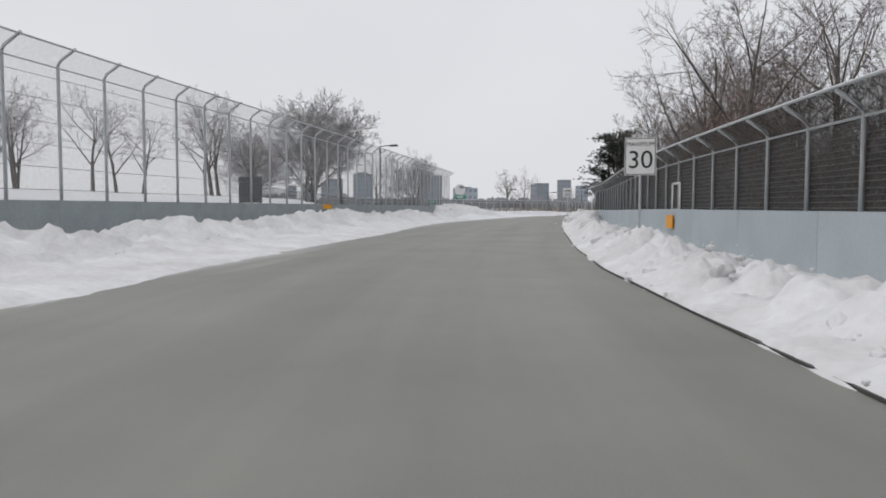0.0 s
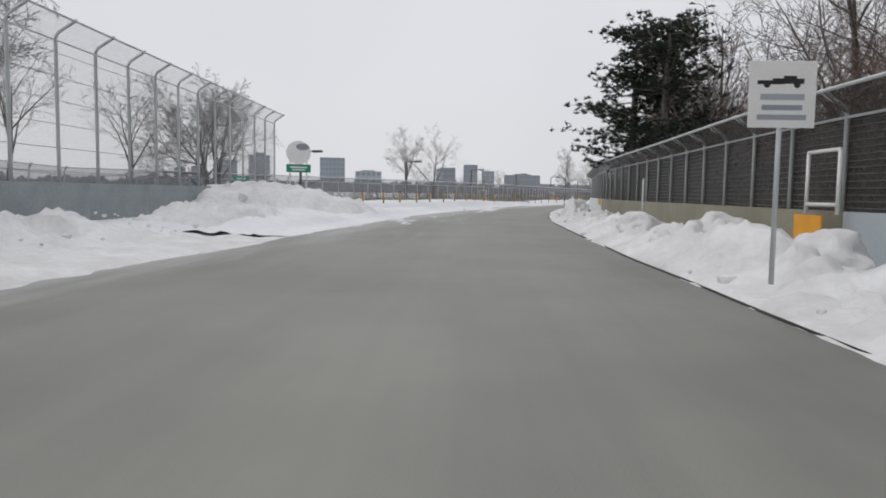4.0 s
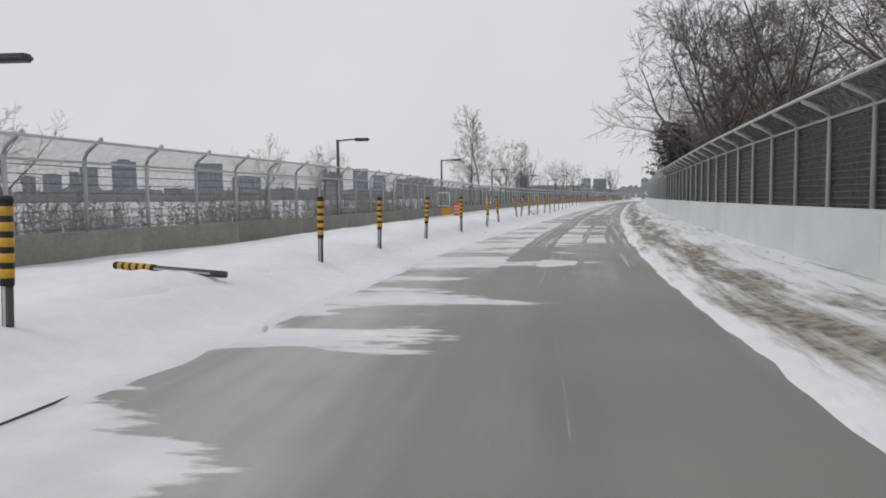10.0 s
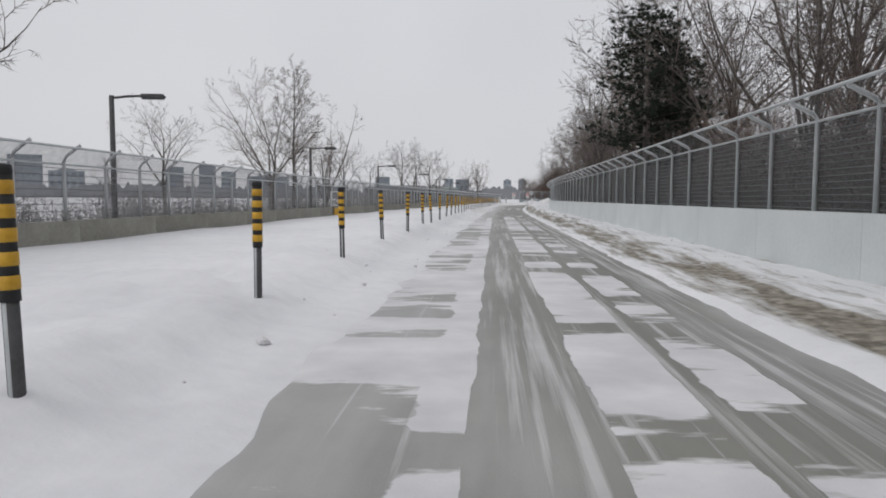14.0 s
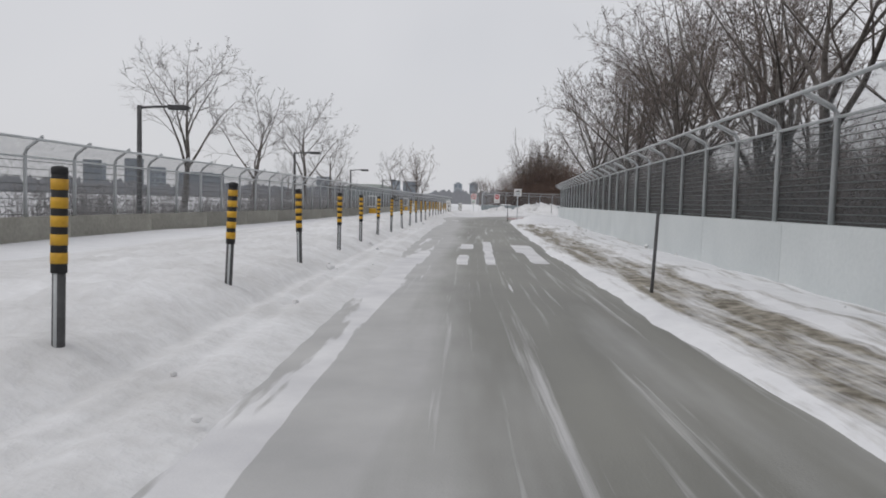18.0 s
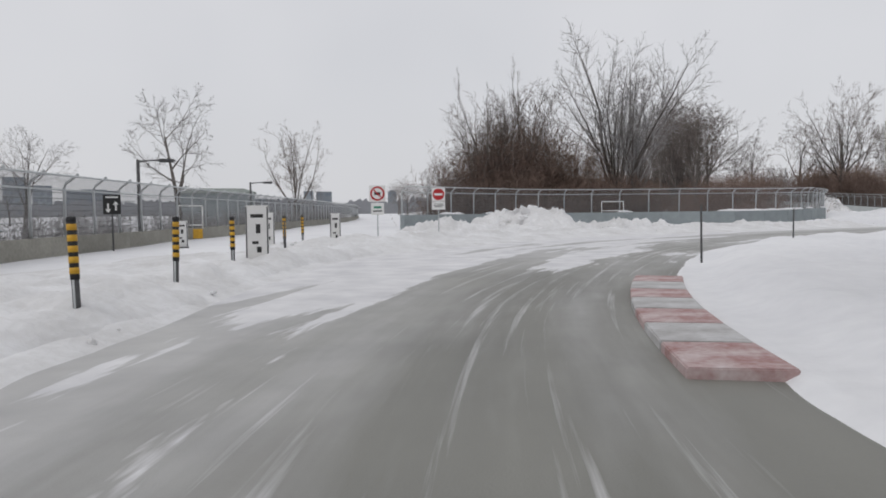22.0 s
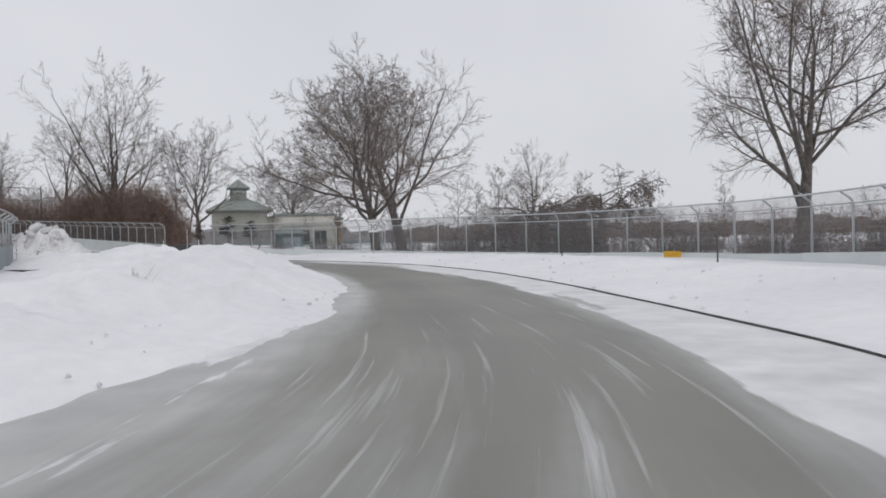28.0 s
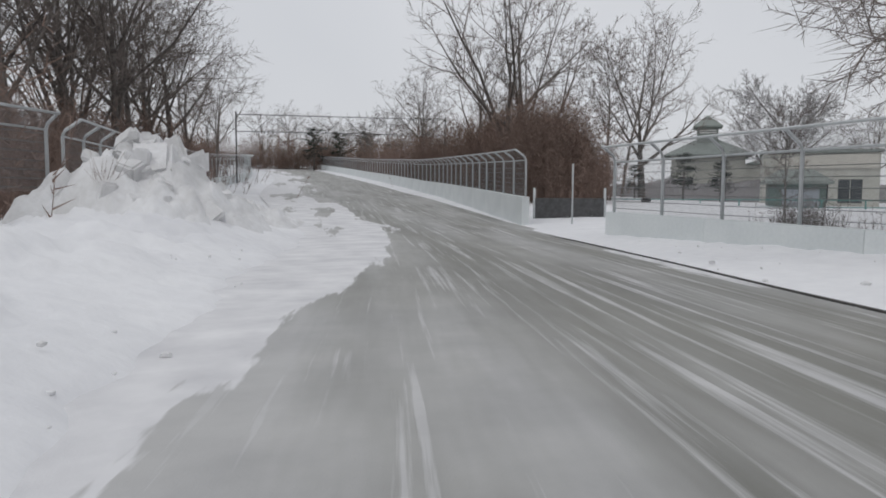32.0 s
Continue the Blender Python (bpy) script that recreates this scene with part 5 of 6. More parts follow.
# trees beyond the left-hand fence
for x, y, s, kind in ((-57.1, 178.2, 1.0, BIRCHES[0]), (-57.3, 183.1, 1.05, BIRCHES[1]), (-54.8, 107.3, 0.58, ELMS[1]), (-53.6, 111.2, 0.56, ELMS[3]), (-56, 113, 0.4, PALE[0]),
                      (-57.7, 209, 1.0, BIRCHES[0]), (-61, 215, 0.72, ELMS[2]), (-62.5, 219, 0.8, PALE[0]), (-64, 206, 0.6, PALE[1]), (-60.5, 227, 0.7, CLUMPS[1]), (-61.5, 223, 0.7, PALE[0]), (-60.5, 270, 0.9, PALE[1]), (-60.5, 283, 1.0, PALE[0]),
                      (-58.5, 291.5, 0.9, PALE[1]), (-57.2, 297, 0.8, PALE[0]), (-61, 250, 0.65, PALE[0]), (-53.2, 319.5, 0.78, PALE[0]), (-53.2, 370, 1.03, CLUMPS[0]), (-53, 395, 0.7, PALE[0]), (-62, 240, 0.65, PALE[1]),
                      (-53.6, 58.4, 1.2, FROSTED[0]), (-56.0, 60.4, 1.16, FROSTED[1]), (-66.4, 62.0, 0.92, FROSTED[1]), (-69.5, 64.5, 0.88, FROSTED[0]), (-55.6, 80.9, 0.82, FROSTED[0]), (-47, 50, 0.55, PALE[1]), (-57, 83, 0.95, PALE[0]), (-62, 80, 0.85, PALE[1]),
                      (-63, 150, 0.5, PALE[0]), (-65, 162, 0.5, PALE[1]), (-64, 133, 0.55, PALE[0]), (-72, 99, 0.8, PALE[1]), (-38, 18, 0.55, PALE[0]), (-46, 28, 0.7, PALE[1]), (-52, 36, 0.75, PALE[0]), (-54, 44, 0.8, PALE[1]), (-62, 66, 0.9, PALE[0]),
                      (-58, 48, 1.1, PALE[0]), (-64, 54, 1.15, PALE[1]), (-48, 44, 0.7, PALE[0]), (-56, 66, 0.95, PALE[1]), (-44, 22, 0.6, PALE[0]), (-60, 30, 0.9, PALE[1]), (-68, 44, 1.0, PALE[0]), (-52, 26, 0.7, PALE[0]), (-66, 74, 1.0, PALE[1]), (-62, 300, 0.55, PALE[0]), (-60, 318, 0.5, PALE[1])):
    plant(kind, x, y, s, prng.uniform(0, 360))
plant(SPREAD[1], -36.6, 161.5, 1.2, 200, 0.5, 1.0)
for k in range(10, len(lw_line), 5):
    p, o = lw_line[k], lw_out[k]
    d = prng.uniform(3.5, 7)
    plant(prng.choice(LOWSCRUB), p[0] + o[0] * d, p[1] + o[1] * d, prng.uniform(0.75, 1.0), math.degrees(math.atan2(-o[0], o[1])), -0.1)
for k in range(8):
    plant(prng.choice(PALE), prng.uniform(-130, -72), prng.uniform(20, 420), prng.uniform(0.5, 0.8), prng.uniform(0, 360))

# island thicket and trees, woods round the far road, lone trees outside the bend
for x, y, s in ((-37.5, 341, 0.62), (-23.5, 341.5, 0.85), (-20.0, 342.5, 0.7), (-26, 341.5, 0.95), (-32, 340.5, 0.9), (-4, 358, 0.4), (1, 364, 0.4)):
    plant(prng.choice(BUSHES), x, y, s, prng.uniform(-20, 20))
for x, y, s in ((-31.0, 343.5, 1.15), (-29.2, 344.8, 1.1), (-33.0, 344.0, 0.95)):
    plant(prng.choice(ISLEBUSH), x, y, s, prng.uniform(-20, 20))
for x, y, s, kind in ((-33.2, 344, 0.98, FANBROWN[0]), (-31.0, 345.5, 1.05, FANBROWN[0]), (-35.0, 343, 0.86, FANBROWN[0]), (-38.4, 340.5, 0.42, ELMS[1]),
                      (6, 388, 1.45, BACKS[0]), (10.3, 393, 1.35, BACKS[1]), (8.5, 398, 1.4, BACKS[2]), (9.2, 402, 1.4, ELMS[3]), (6.8, 396, 1.45, ELMS[1]), (3.5, 390, 1.4, CLUMPS[0]), (11, 405, 1.35, ELMS[1]), (13, 413, 1.3, ELMS[3]), (5, 393, 1.4, ELMS[3]), (8, 393, 1.3, CLUMPS[1]), (4, 384, 1.2, BACKS[0]), (1, 390, 1.2, BACKS[1]), (10.5, 400, 1.15, ELMS[3]), (6, 404, 1.2, BACKS[2]), (11, 411, 1.1, ELMS[1]), (4, 414, 1.2, BACKS[0]), (14, 424, 1.1, ELMS[1]), (8, 428, 1.2, BACKS[1]), (17, 437, 1.05, ELMS[3]), (11, 442, 1.1, BACKS[2]), (-6, 384, 0.5, BACKS[1]), (-9, 398, 0.55, BACKS[2]),
                      (-33.6, 291.5, 1.08, ELMS[0]), (-33.6, 281.5, 0.98, ELMS[1]), (-31.8, 286.5, 1.05, ELMS[3]), (-31.5, 277.5, 1.02, ELMS[2]), (-29.5, 283, 1.1, BACKS[0]), (-30.5, 291, 1.0, BACKS[1]), (-28, 288, 1.05, BACKS[2]), (52, 346, 0.8, BIRCHES[0]), (50, 352, 0.7, BIRCHES[1]), (56, 360, 0.8, BIRCHES[0]), (47, 357, 0.75, BIRCHES[1]), (34, 345, 0.7, BIRCHES[0]), (37.5, 399.5, 1.6, ELMS[2]), (41.5, 405, 1.55, CLUMPS[0]), (49.5, 401, 1.5, BIRCHES[1]), (51, 406, 1.6, BIRCHES[0]), (55.5, 406.5, 1.45, ELMS[0]), (47, 410, 1.7, BIRCHES[1]), (75.8, 363, 1.05, ELMS[1]), (92, 425.5, 1.8, FROSTED[0]), (86, 398, 1.0, ELMS[1]), (80, 402, 0.9, BACKS[0]), (46, 425, 1.4, BACKS[0]),
                      (17, 480, 1.0, BACKS[0]), (44, 440, 1.2, BACKS[1]), (47, 455, 1.1, BACKS[2]), (50, 480, 1.1, BACKS[0]), (55, 345, 0.6, PALE[0])):
    plant(kind, x, y, s, prng.uniform(0, 360))
for x, y, s, kind in ((-22.0, 344.5, 1.3, FANS[0]), (-20.0, 345.6, 1.15, FANS[0]), (32.2, 355.0, 1.12, SPREAD[1]), (48.0, 364.2, 1.42, SPREAD[0]), (26.8, 338.3, 0.9, WEEPING[0]), (42.9, 341.3, 1.55, WEEPING[1])):
    plant(kind, x, y, s, prng.uniform(0, 360))
plant(SPREAD[0], 23.8, 324.6, 1.14, 70, 0.05, 0.74)
for k in range(12):
    plant(FARBUSH[k % 2], 41.5 + prng.uniform(0, 4) + 0.35 * k * (k < 8), 418 + k * 10.5, prng.uniform(1.0, 1.4), prng.uniform(60, 120))
    plant(FARBUSH[k % 2], 11 + prng.uniform(-3, 2) + 0.8 * k, 424 + k * 10, prng.uniform(0.8, 1.2), prng.uniform(60, 120))
for k in range(7):
    plant(BACKS[k % 3], 45 + prng.uniform(0, 6), 425 + k * 16, prng.uniform(0.7, 0.95), prng.uniform(0, 360))
for x, y, s in ((36.0, 389, 0.85), (38.6, 396, 0.98), (41.6, 404, 1.02), (44.6, 413, 1.08), (48, 410, 0.9)):
    plant(prng.choice(ISLEBUSH), x, y, s, prng.uniform(40, 120))
fr_line = spline(FAR_RIGHT_FENCE, 1.0)
fr_out = across(fr_line)
for k in range(2, 62, 2):
    d = prng.uniform(1.8, 3.8)
    plant(prng.choice(SCRUB), fr_line[k][0] + fr_out[k, 0] * d, fr_line[k][1] + fr_out[k, 1] * d, prng.uniform(0.5, 0.7) * (1.35 if k < 24 else 1.0), prng.uniform(0, 360), -0.05, prng.uniform(0.55, 0.9))
for k in range(1, 24):
    d = prng.uniform(2.2, 6.0)
    plant(SCRUB[k % 2], fr_line[k][0] + fr_out[k, 0] * d, fr_line[k][1] + fr_out[k, 1] * d, prng.uniform(0.85, 1.05), prng.uniform(0, 360), -0.05, 0.7)
for k in range(4, len(fr_line), 4):
    d = prng.uniform(6, 14)
    plant(SCRUB[k % 2], fr_line[k][0] + fr_out[k, 0] * d, fr_line[k][1] + fr_out[k, 1] * d, prng.uniform(0.35, 0.6), prng.uniform(0, 360))
    d = prng.uniform(5, 18)
    plant(BIRCHES[k // 4 % 2], fr_line[k][0] + fr_out[k, 0] * d, fr_line[k][1] + fr_out[k, 1] * d, prng.uniform(0.35, 0.6), prng.uniform(0, 360))
for k in range(15):
    a = radians(52 + k * 6)
    plant(FARBUSH[k % 2], 22 + 105 * math.sin(a), 335 + 105 * math.cos(a), prng.uniform(1.0, 1.5), prng.uniform(0, 360), -0.1, 1.3)
for k in range(2, 18):
    s = prng.uniform(1.2, 1.6) if k > 3 else prng.uniform(0.7, 0.9)
    plant((BUSHES if k < 7 else FARBUSH)[k % 2], 33.0 + prng.uniform(0, 6) + k * 0.6, 379 + k * 4.2, s, prng.uniform(60, 120), 0.05, 0.9 / s)
for k in range(12):
    plant(FARBUSH[k % 2], 6.5 + k * 0.8 + prng.uniform(-3, 1), 376 + k * 6.0, prng.uniform(0.8, 1.1), prng.uniform(0, 360))
for k in range(6):
    plant(prng.choice(BACKS + SCRUB), prng.uniform(-50, 90), prng.uniform(552, 590), prng.uniform(0.8, 1.1), prng.uniform(0, 360))
for k in range(10):
    plant(FARBUSH[k % 2], -4 + k * 7.5, 548 + prng.uniform(0, 8), 1.5, prng.uniform(-20, 20))
for k in range(14):
    plant(FARBUSH[k % 2], 4.5 + k * 0.4 + prng.uniform(-2, 2), 371 + k * 2.6, prng.uniform(0.8, 1.2), prng.uniform(0, 360))
for k in range(8):
    plant(prng.choice(BACKS), prng.uniform(-38, 0), prng.uniform(420, 480) + k, prng.uniform(0.7, 1.0), prng.uniform(0, 360))
for k in range(9):
    plant(FARBUSH[k % 2], 28.5 + k * 4.2, 497 + prng.uniform(0, 7), prng.uniform(1.3, 1.6), prng.uniform(-20, 20))
for k in range(7):
    plant(BACKS[k % 3], 30 + k * 5.5, 507 + prng.uniform(0, 8), prng.uniform(0.95, 1.15), prng.uniform(0, 360))
for x, y, s in ((38, 492, 0.75), (43.5, 493, 0.7), (49, 491, 0.8), (54, 493, 0.7)):
    plant(PINES[1], x, y, s, 40)
for x, y, s in ((52, 396, 0.35), (54, 394, 0.3), (48, 397, 0.25)):
    plant(PINES[0], x, y, s, 20)


# ---- distance: city towers, far bank ----
def tower(x, y, wide, high, seed):
    rng = random.Random(seed)
    t = thing("tower", "high-rise block on the far bank, coloured blue-grey for haze", "building", "city skyline", pose(x, y, -6, 0, 0, math.degrees(math.atan2(x + 40, y - 150)) * -1))
    deep = wide * rng.uniform(0.7, 1.0)
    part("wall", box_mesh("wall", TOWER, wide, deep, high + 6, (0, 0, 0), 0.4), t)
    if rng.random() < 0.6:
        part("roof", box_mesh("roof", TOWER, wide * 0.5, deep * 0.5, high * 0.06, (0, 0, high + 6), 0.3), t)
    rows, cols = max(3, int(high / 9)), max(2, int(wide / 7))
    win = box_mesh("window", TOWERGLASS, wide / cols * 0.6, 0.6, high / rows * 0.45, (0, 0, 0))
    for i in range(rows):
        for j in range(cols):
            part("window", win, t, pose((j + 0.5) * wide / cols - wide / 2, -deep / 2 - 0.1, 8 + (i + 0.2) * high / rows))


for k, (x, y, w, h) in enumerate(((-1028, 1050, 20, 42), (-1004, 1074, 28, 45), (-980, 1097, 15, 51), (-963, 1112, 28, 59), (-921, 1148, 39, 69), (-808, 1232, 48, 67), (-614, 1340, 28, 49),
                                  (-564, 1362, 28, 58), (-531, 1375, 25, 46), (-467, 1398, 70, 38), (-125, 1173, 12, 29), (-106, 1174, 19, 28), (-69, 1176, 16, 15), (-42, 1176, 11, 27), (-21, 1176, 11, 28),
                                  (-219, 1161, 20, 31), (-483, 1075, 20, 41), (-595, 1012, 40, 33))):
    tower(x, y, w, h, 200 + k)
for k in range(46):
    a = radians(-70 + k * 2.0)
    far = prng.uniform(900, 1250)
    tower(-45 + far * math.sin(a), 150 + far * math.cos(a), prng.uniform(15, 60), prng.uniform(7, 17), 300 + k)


def far_woods(name, label, a0, a1, far, high, seed, mat=HILL, rough=1.0):
    """A low uneven band of woods across the water."""
    v, f = [], []
    n = 1400
    for k in range(n + 1):
        a = radians(a0 + (a1 - a0) * k / n)
        h = high * (0.7 + 0.5 * noise3(k * 0.03, seed) + 0.35 * noise3(k * 0.21, seed + 1) + 0.25 * rough * noise3(k * 0.9, seed + 2) + 0.2 * (rough - 1) * noise3(k * 2.3, seed + 3))
        x, y = -40 + far * math.sin(a), 180 + far * math.cos(a)
        v += [(x, y, -5), (x, y, max(1, h)), (x + 40 * math.sin(a), y + 40 * math.cos(a), max(1, h) * 0.8)]
    for k in range(n):
        f += [(3 * k, 3 * k + 3, 3 * k + 4, 3 * k + 1), (3 * k + 1, 3 * k + 4, 3 * k + 5, 3 * k + 2)]
    return tagged(new(name, mesh_of(name, v, f, mat)), label, "far woods", kind="stuff")


# no air haze here: the bands' flat grey colours imitate it
far_woods("far_woods", "wooded bank across the frozen river, coloured grey for haze", -110, 20, 820, 19, 1)
far_woods("far_woods", "wooded skyline behind the park, paled in colour for haze", 15, 160, 300, 4.5, 2, WOODS, 1.6)


# ---- delineator posts ----
def delineator():
    d = thing("delineator", "slim grey delineator post with yellow and black bands", "bollard", "row of delineators along the road")
    part("post", tube_mesh("post", [(0, 0, -0.5), (0, 0, 0.62)], [0.041, 0.04], 12, DARKPOST), d)
    part("stripe", tube_mesh("stripe", [(0, -0.026, -0.3), (0, -0.026, 0.58)], 0.019, 6, STEEL), d, None, "pale worn strip down the post")
    part("sleeve", tube_mesh("sleeve", [(0, 0, 0.56), (0, 0, 1.2)], [0.049, 0.048], 12, BLACK), d, None, "black upper sleeve")
    for k in range(5):
        z = 0.62 + 0.115 * k
        part("band", tube_mesh("band", [(0, 0, z), (0, 0, z + 0.068)], 0.052, 12, YELLOW), d, None, "yellow reflective band")
    part("cap", tube_mesh("cap", [(0, 0, 1.18), (0, 0, 1.22), (0, 0, 1.23)], [0.052, 0.048, 0.012], 12, BLACK), d, None, "black rubber cap")
    return d


STATIONS = [77.3, 80.0, 82.6, 85.7, 88.2, 90.7, 93.4, 96.6, 99.1, 101.9, 105.8, 110.2, 113.3, 116.4, 119.5, 122.6, 125.8, 129.3, 133.3, 137.4, 140.3, 146.1, 147.1, 150.1, 154.1, 157.9, 161.2]
STATIONS += [164.6, 168.0, 171.8, 175.5, 179.8, 184.3, 188.6, 192.5, 195.4, 199] + [199.3 + 3.36 * k for k in range(1, 12)]
STATIONS += [239.5, 242.9, 246.4, 249.5, 253, 256.4, 260.1, 263.4, 267, 270.2, 273.6, 277.4, 281.0, 284.7, 287.7, 291.2, 294.4, 298.0, 301.1, 304.6, 308.6]
LEANING = {146.1: -9.0, 147.1: 7.0, 137.4: 4.0, 140.3: -6.0, 90.7: 12.0, 93.4: 4.0}
first = delineator()
drng = random.Random(8)
for k, y in enumerate(STATIONS):
    x = float(np.interp(y, [p[1] for p in BOLLARDS], [p[0] for p in BOLLARDS]))
    z = float(np.interp(y, (80, 130, 165, 200, 240, 265, 285, 292, 300), (0.05, 0.02, 0.12, 0.17, 0.12, 0.08, 0.04, -0.03, -0.08)))
    lean = LEANING.get(y, drng.gauss(0, 1.2))
    if y == 119.5:
        x, z, lean = x - 0.4, 0.36, -88.0
    m = pose(x, y, z, drng.gauss(0, 1.5), lean, drng.uniform(-20, 20))
    if k == 0:
        first.matrix_basis = m
    else:
        post = copy_thing(first, m)
        if y == 119.5:
            tagged(post, "banded delineator post lying knocked over in snow", "bollard", "row of delineators along the road")


# ---- street lamps beyond the fence ----
def street_lamp(x, y, top, turn):
    lamp = thing("street_lamp", "dark street lamp with a flat head on a short arm", "lamp", "street lamps behind the fence", pose(x, y, 0, 0, 0, turn))
    part("pole", tube_mesh("pole", [(0, 0, -0.2), (0, 0, 0.8), (0, 0, top)], [0.11, 0.09, 0.075], 8, DARKPOST), lamp)
    part("arm", tube_mesh("arm", [(0, 0, top - 0.08), (0.5, 0, top - 0.02), (1.0, 0, top)], 0.04, 6, DARKPOST), lamp)
    part("head", bm_mesh("head", box_bm(0.75, 0.3, 0.16, (1.25, 0, top - 0.1), 0.05), DARKPOST), lamp, None, "flat dark lamp head")


for x, y, z in ((-36, 47.2, 6.3), (-51.5, 85.3, 3.95), (-53.9, 105.6, 4.2), (-54.3, 123.3, 4.05), (-56, 145.2, 4.2), (-56.9, 167.1, 4.3), (-57.6, 189.8, 4.35), (-57.5, 212, 4.3),
                (-57.2, 234, 4.2), (-56.3, 255.4, 4.15), (-55.8, 276, 4.1), (-55.2, 295.7, 3.95), (-54.5, 317.2, 3.75), (-53, 338, 3.6)):
    street_lamp(x, y, z, 10)


# ---- signs, boards, posts ----
def text_mesh(words, size, mat, deep=0.004):
    cu = bpy.data.curves.new("lettering", "FONT")
    cu.body, cu.size, cu.extrude, cu.align_x, cu.align_y = words, size, deep, "CENTER", "CENTER"
    ob = bpy.data.objects.new("lettering", cu)
    scene.collection.objects.link(ob)
    me = bpy.data.meshes.new_from_object(ob.evaluated_get(bpy.context.evaluated_depsgraph_get()))
    bpy.data.objects.remove(ob)
    me.materials.clear()
    me.materials.append(mat)
    return me


def facing(x, y, z, to):
    """A sign's place: its face (-y) turned toward a point of the plan."""
    return pose(x, y, z, 0, 0, math.degrees(math.atan2(to[0] - x, -(to[1] - y))))


def panel(name, mat, w, h, deep=0.02, at=(0, 0, 0)):
    """An upright plate, its middle at the given place, edges rounded."""
    return bm_mesh(name, box_bm(w, deep, h, (at[0], at[1], at[2] - h / 2), min(0.006, deep / 3)), mat)


def disc(name, mat, r, deep, at, sides=28, squash=1.0):
    bm = bmesh.new()
    bmesh.ops.create_cone(bm, cap_ends=True, segments=sides, radius1=r, radius2=r, depth=deep,
                          matrix=Matrix.Translation(at) @ Matrix.Diagonal((1, 1, squash, 1)) @ Matrix.Rotation(radians(90), 4, "X"))
    return bm_mesh(name, bm, mat)


def bars(parent, mat, rows, y):
    """Writing too small to read, as plain bars: rows of x, z, width, height."""
    for x, z, w, h in rows:
        part("bar", panel("bar", mat, w, h, 0.004, (x, y, z)), parent)


def steel_post(parent, top, foot=-0.4, r=0.03, at=(0, 0.035)):
    part("post", tube_mesh("post", [(at[0], at[1], foot), (at[0], at[1], top)], r, 8, STEEL), parent)


def speed_sign(x, y, mid, to, foot, k=1.0):
    s = thing("speed_sign", "white rectangular speed limit sign on a steel post", "sign", m=facing(x, y, 0, to))
    plate = part("plate", panel("plate", SIGNWHITE, 0.76 * k, 0.93 * k, 0.014, (0, 0, mid)), s)
    steel_post(s, mid + 0.4, foot - 0.3)
    for n, (dx, dz, w, h) in enumerate(((0, 0.44, 0.7, 0.016), (0, -0.44, 0.7, 0.016), (-0.355, 0, 0.016, 0.9), (0.355, 0, 0.016, 0.9))):
        part("border", panel("border", SIGNBLACK, w * k, h * k, 0.004, (dx * k, -0.0085, mid + dz * k)), plate)
    part("word", text_mesh("MAXIMUM", 0.145 * k, SIGNBLACK, 0.003), plate, pose(0, -0.0095, mid + 0.3 * k, 90))
    part("number", text_mesh("30", 0.62 * k, SIGNBLACK, 0.003), plate, pose(0, -0.0095, mid - 0.1 * k, 90))


speed_sign(-5.2, 17.4, 2.45, (-1.5, 0), 0.5)
speed_sign(23.7, 348.4, 2.0, (6, 334), 0.45, 0.84)


def tow_sign(x, y, mid, to, foot, size=0.76):
    s = thing("no_parking_sign", "white sign with a tow-truck pictogram on a steel post", "sign", m=facing(x, y, 0, to))
    plate = part("plate", panel("plate", SIGNWHITE, size, size, 0.014, (0, 0, mid)), s)
    steel_post(s, mid + size * 0.45, foot - 0.3)
    k = size / 0.76
    for dx, dz, w, h in ((0.06, 0.15, 0.36, 0.06), (-0.14, 0.135, 0.3, 0.045), (0.08, 0.19, 0.15, 0.04)):
        part("pictogram", panel("pictogram", SIGNBLACK, w * k, h * k, 0.004, (dx * k, -0.0085, mid + dz * k)), plate)
    for dx in (-0.18, 0.16):
        part("wheel_mark", disc("wheel_mark", SIGNBLACK, 0.038 * k, 0.004, (dx * k, -0.009, mid + 0.11 * k), 14), plate)
    bars(plate, TOWER, ((0, mid - 0.03 * k, 0.5 * k, 0.07 * k), (0, mid - 0.15 * k, 0.46 * k, 0.06 * k), (0, mid - 0.26 * k, 0.56 * k, 0.06 * k)), -0.0085)


tow_sign(-22.0, 53.9, 2.4, (-12, 30), 0.5)
tow_sign(-41.07, 283.9, 2.07, (-45, 255), 0.25, 0.54)


def marker_post(x, y, high, lean=0.0, foot=0.1, mat=DARKPOST, r=0.024, label="thin dark marker post standing in the snow"):
    s = thing("marker_post", label, "post", "marker posts along the road", pose(x, y, foot, 0, lean, 0))
    part("stake", tube_mesh("stake", [(0, 0, -0.4), (0, 0, high)], [r, r * 0.9], 8, mat), s)
    if mat is DARKPOST and lean == -10:
        part("cap", tube_mesh("cap", [(0, 0, high - 0.17), (0, 0, high - 0.03), (0, 0, high + 0.01)], [r * 1.25, r * 1.25, r * 0.5], 8, YELLOW), s, None, "yellow reflective cap")


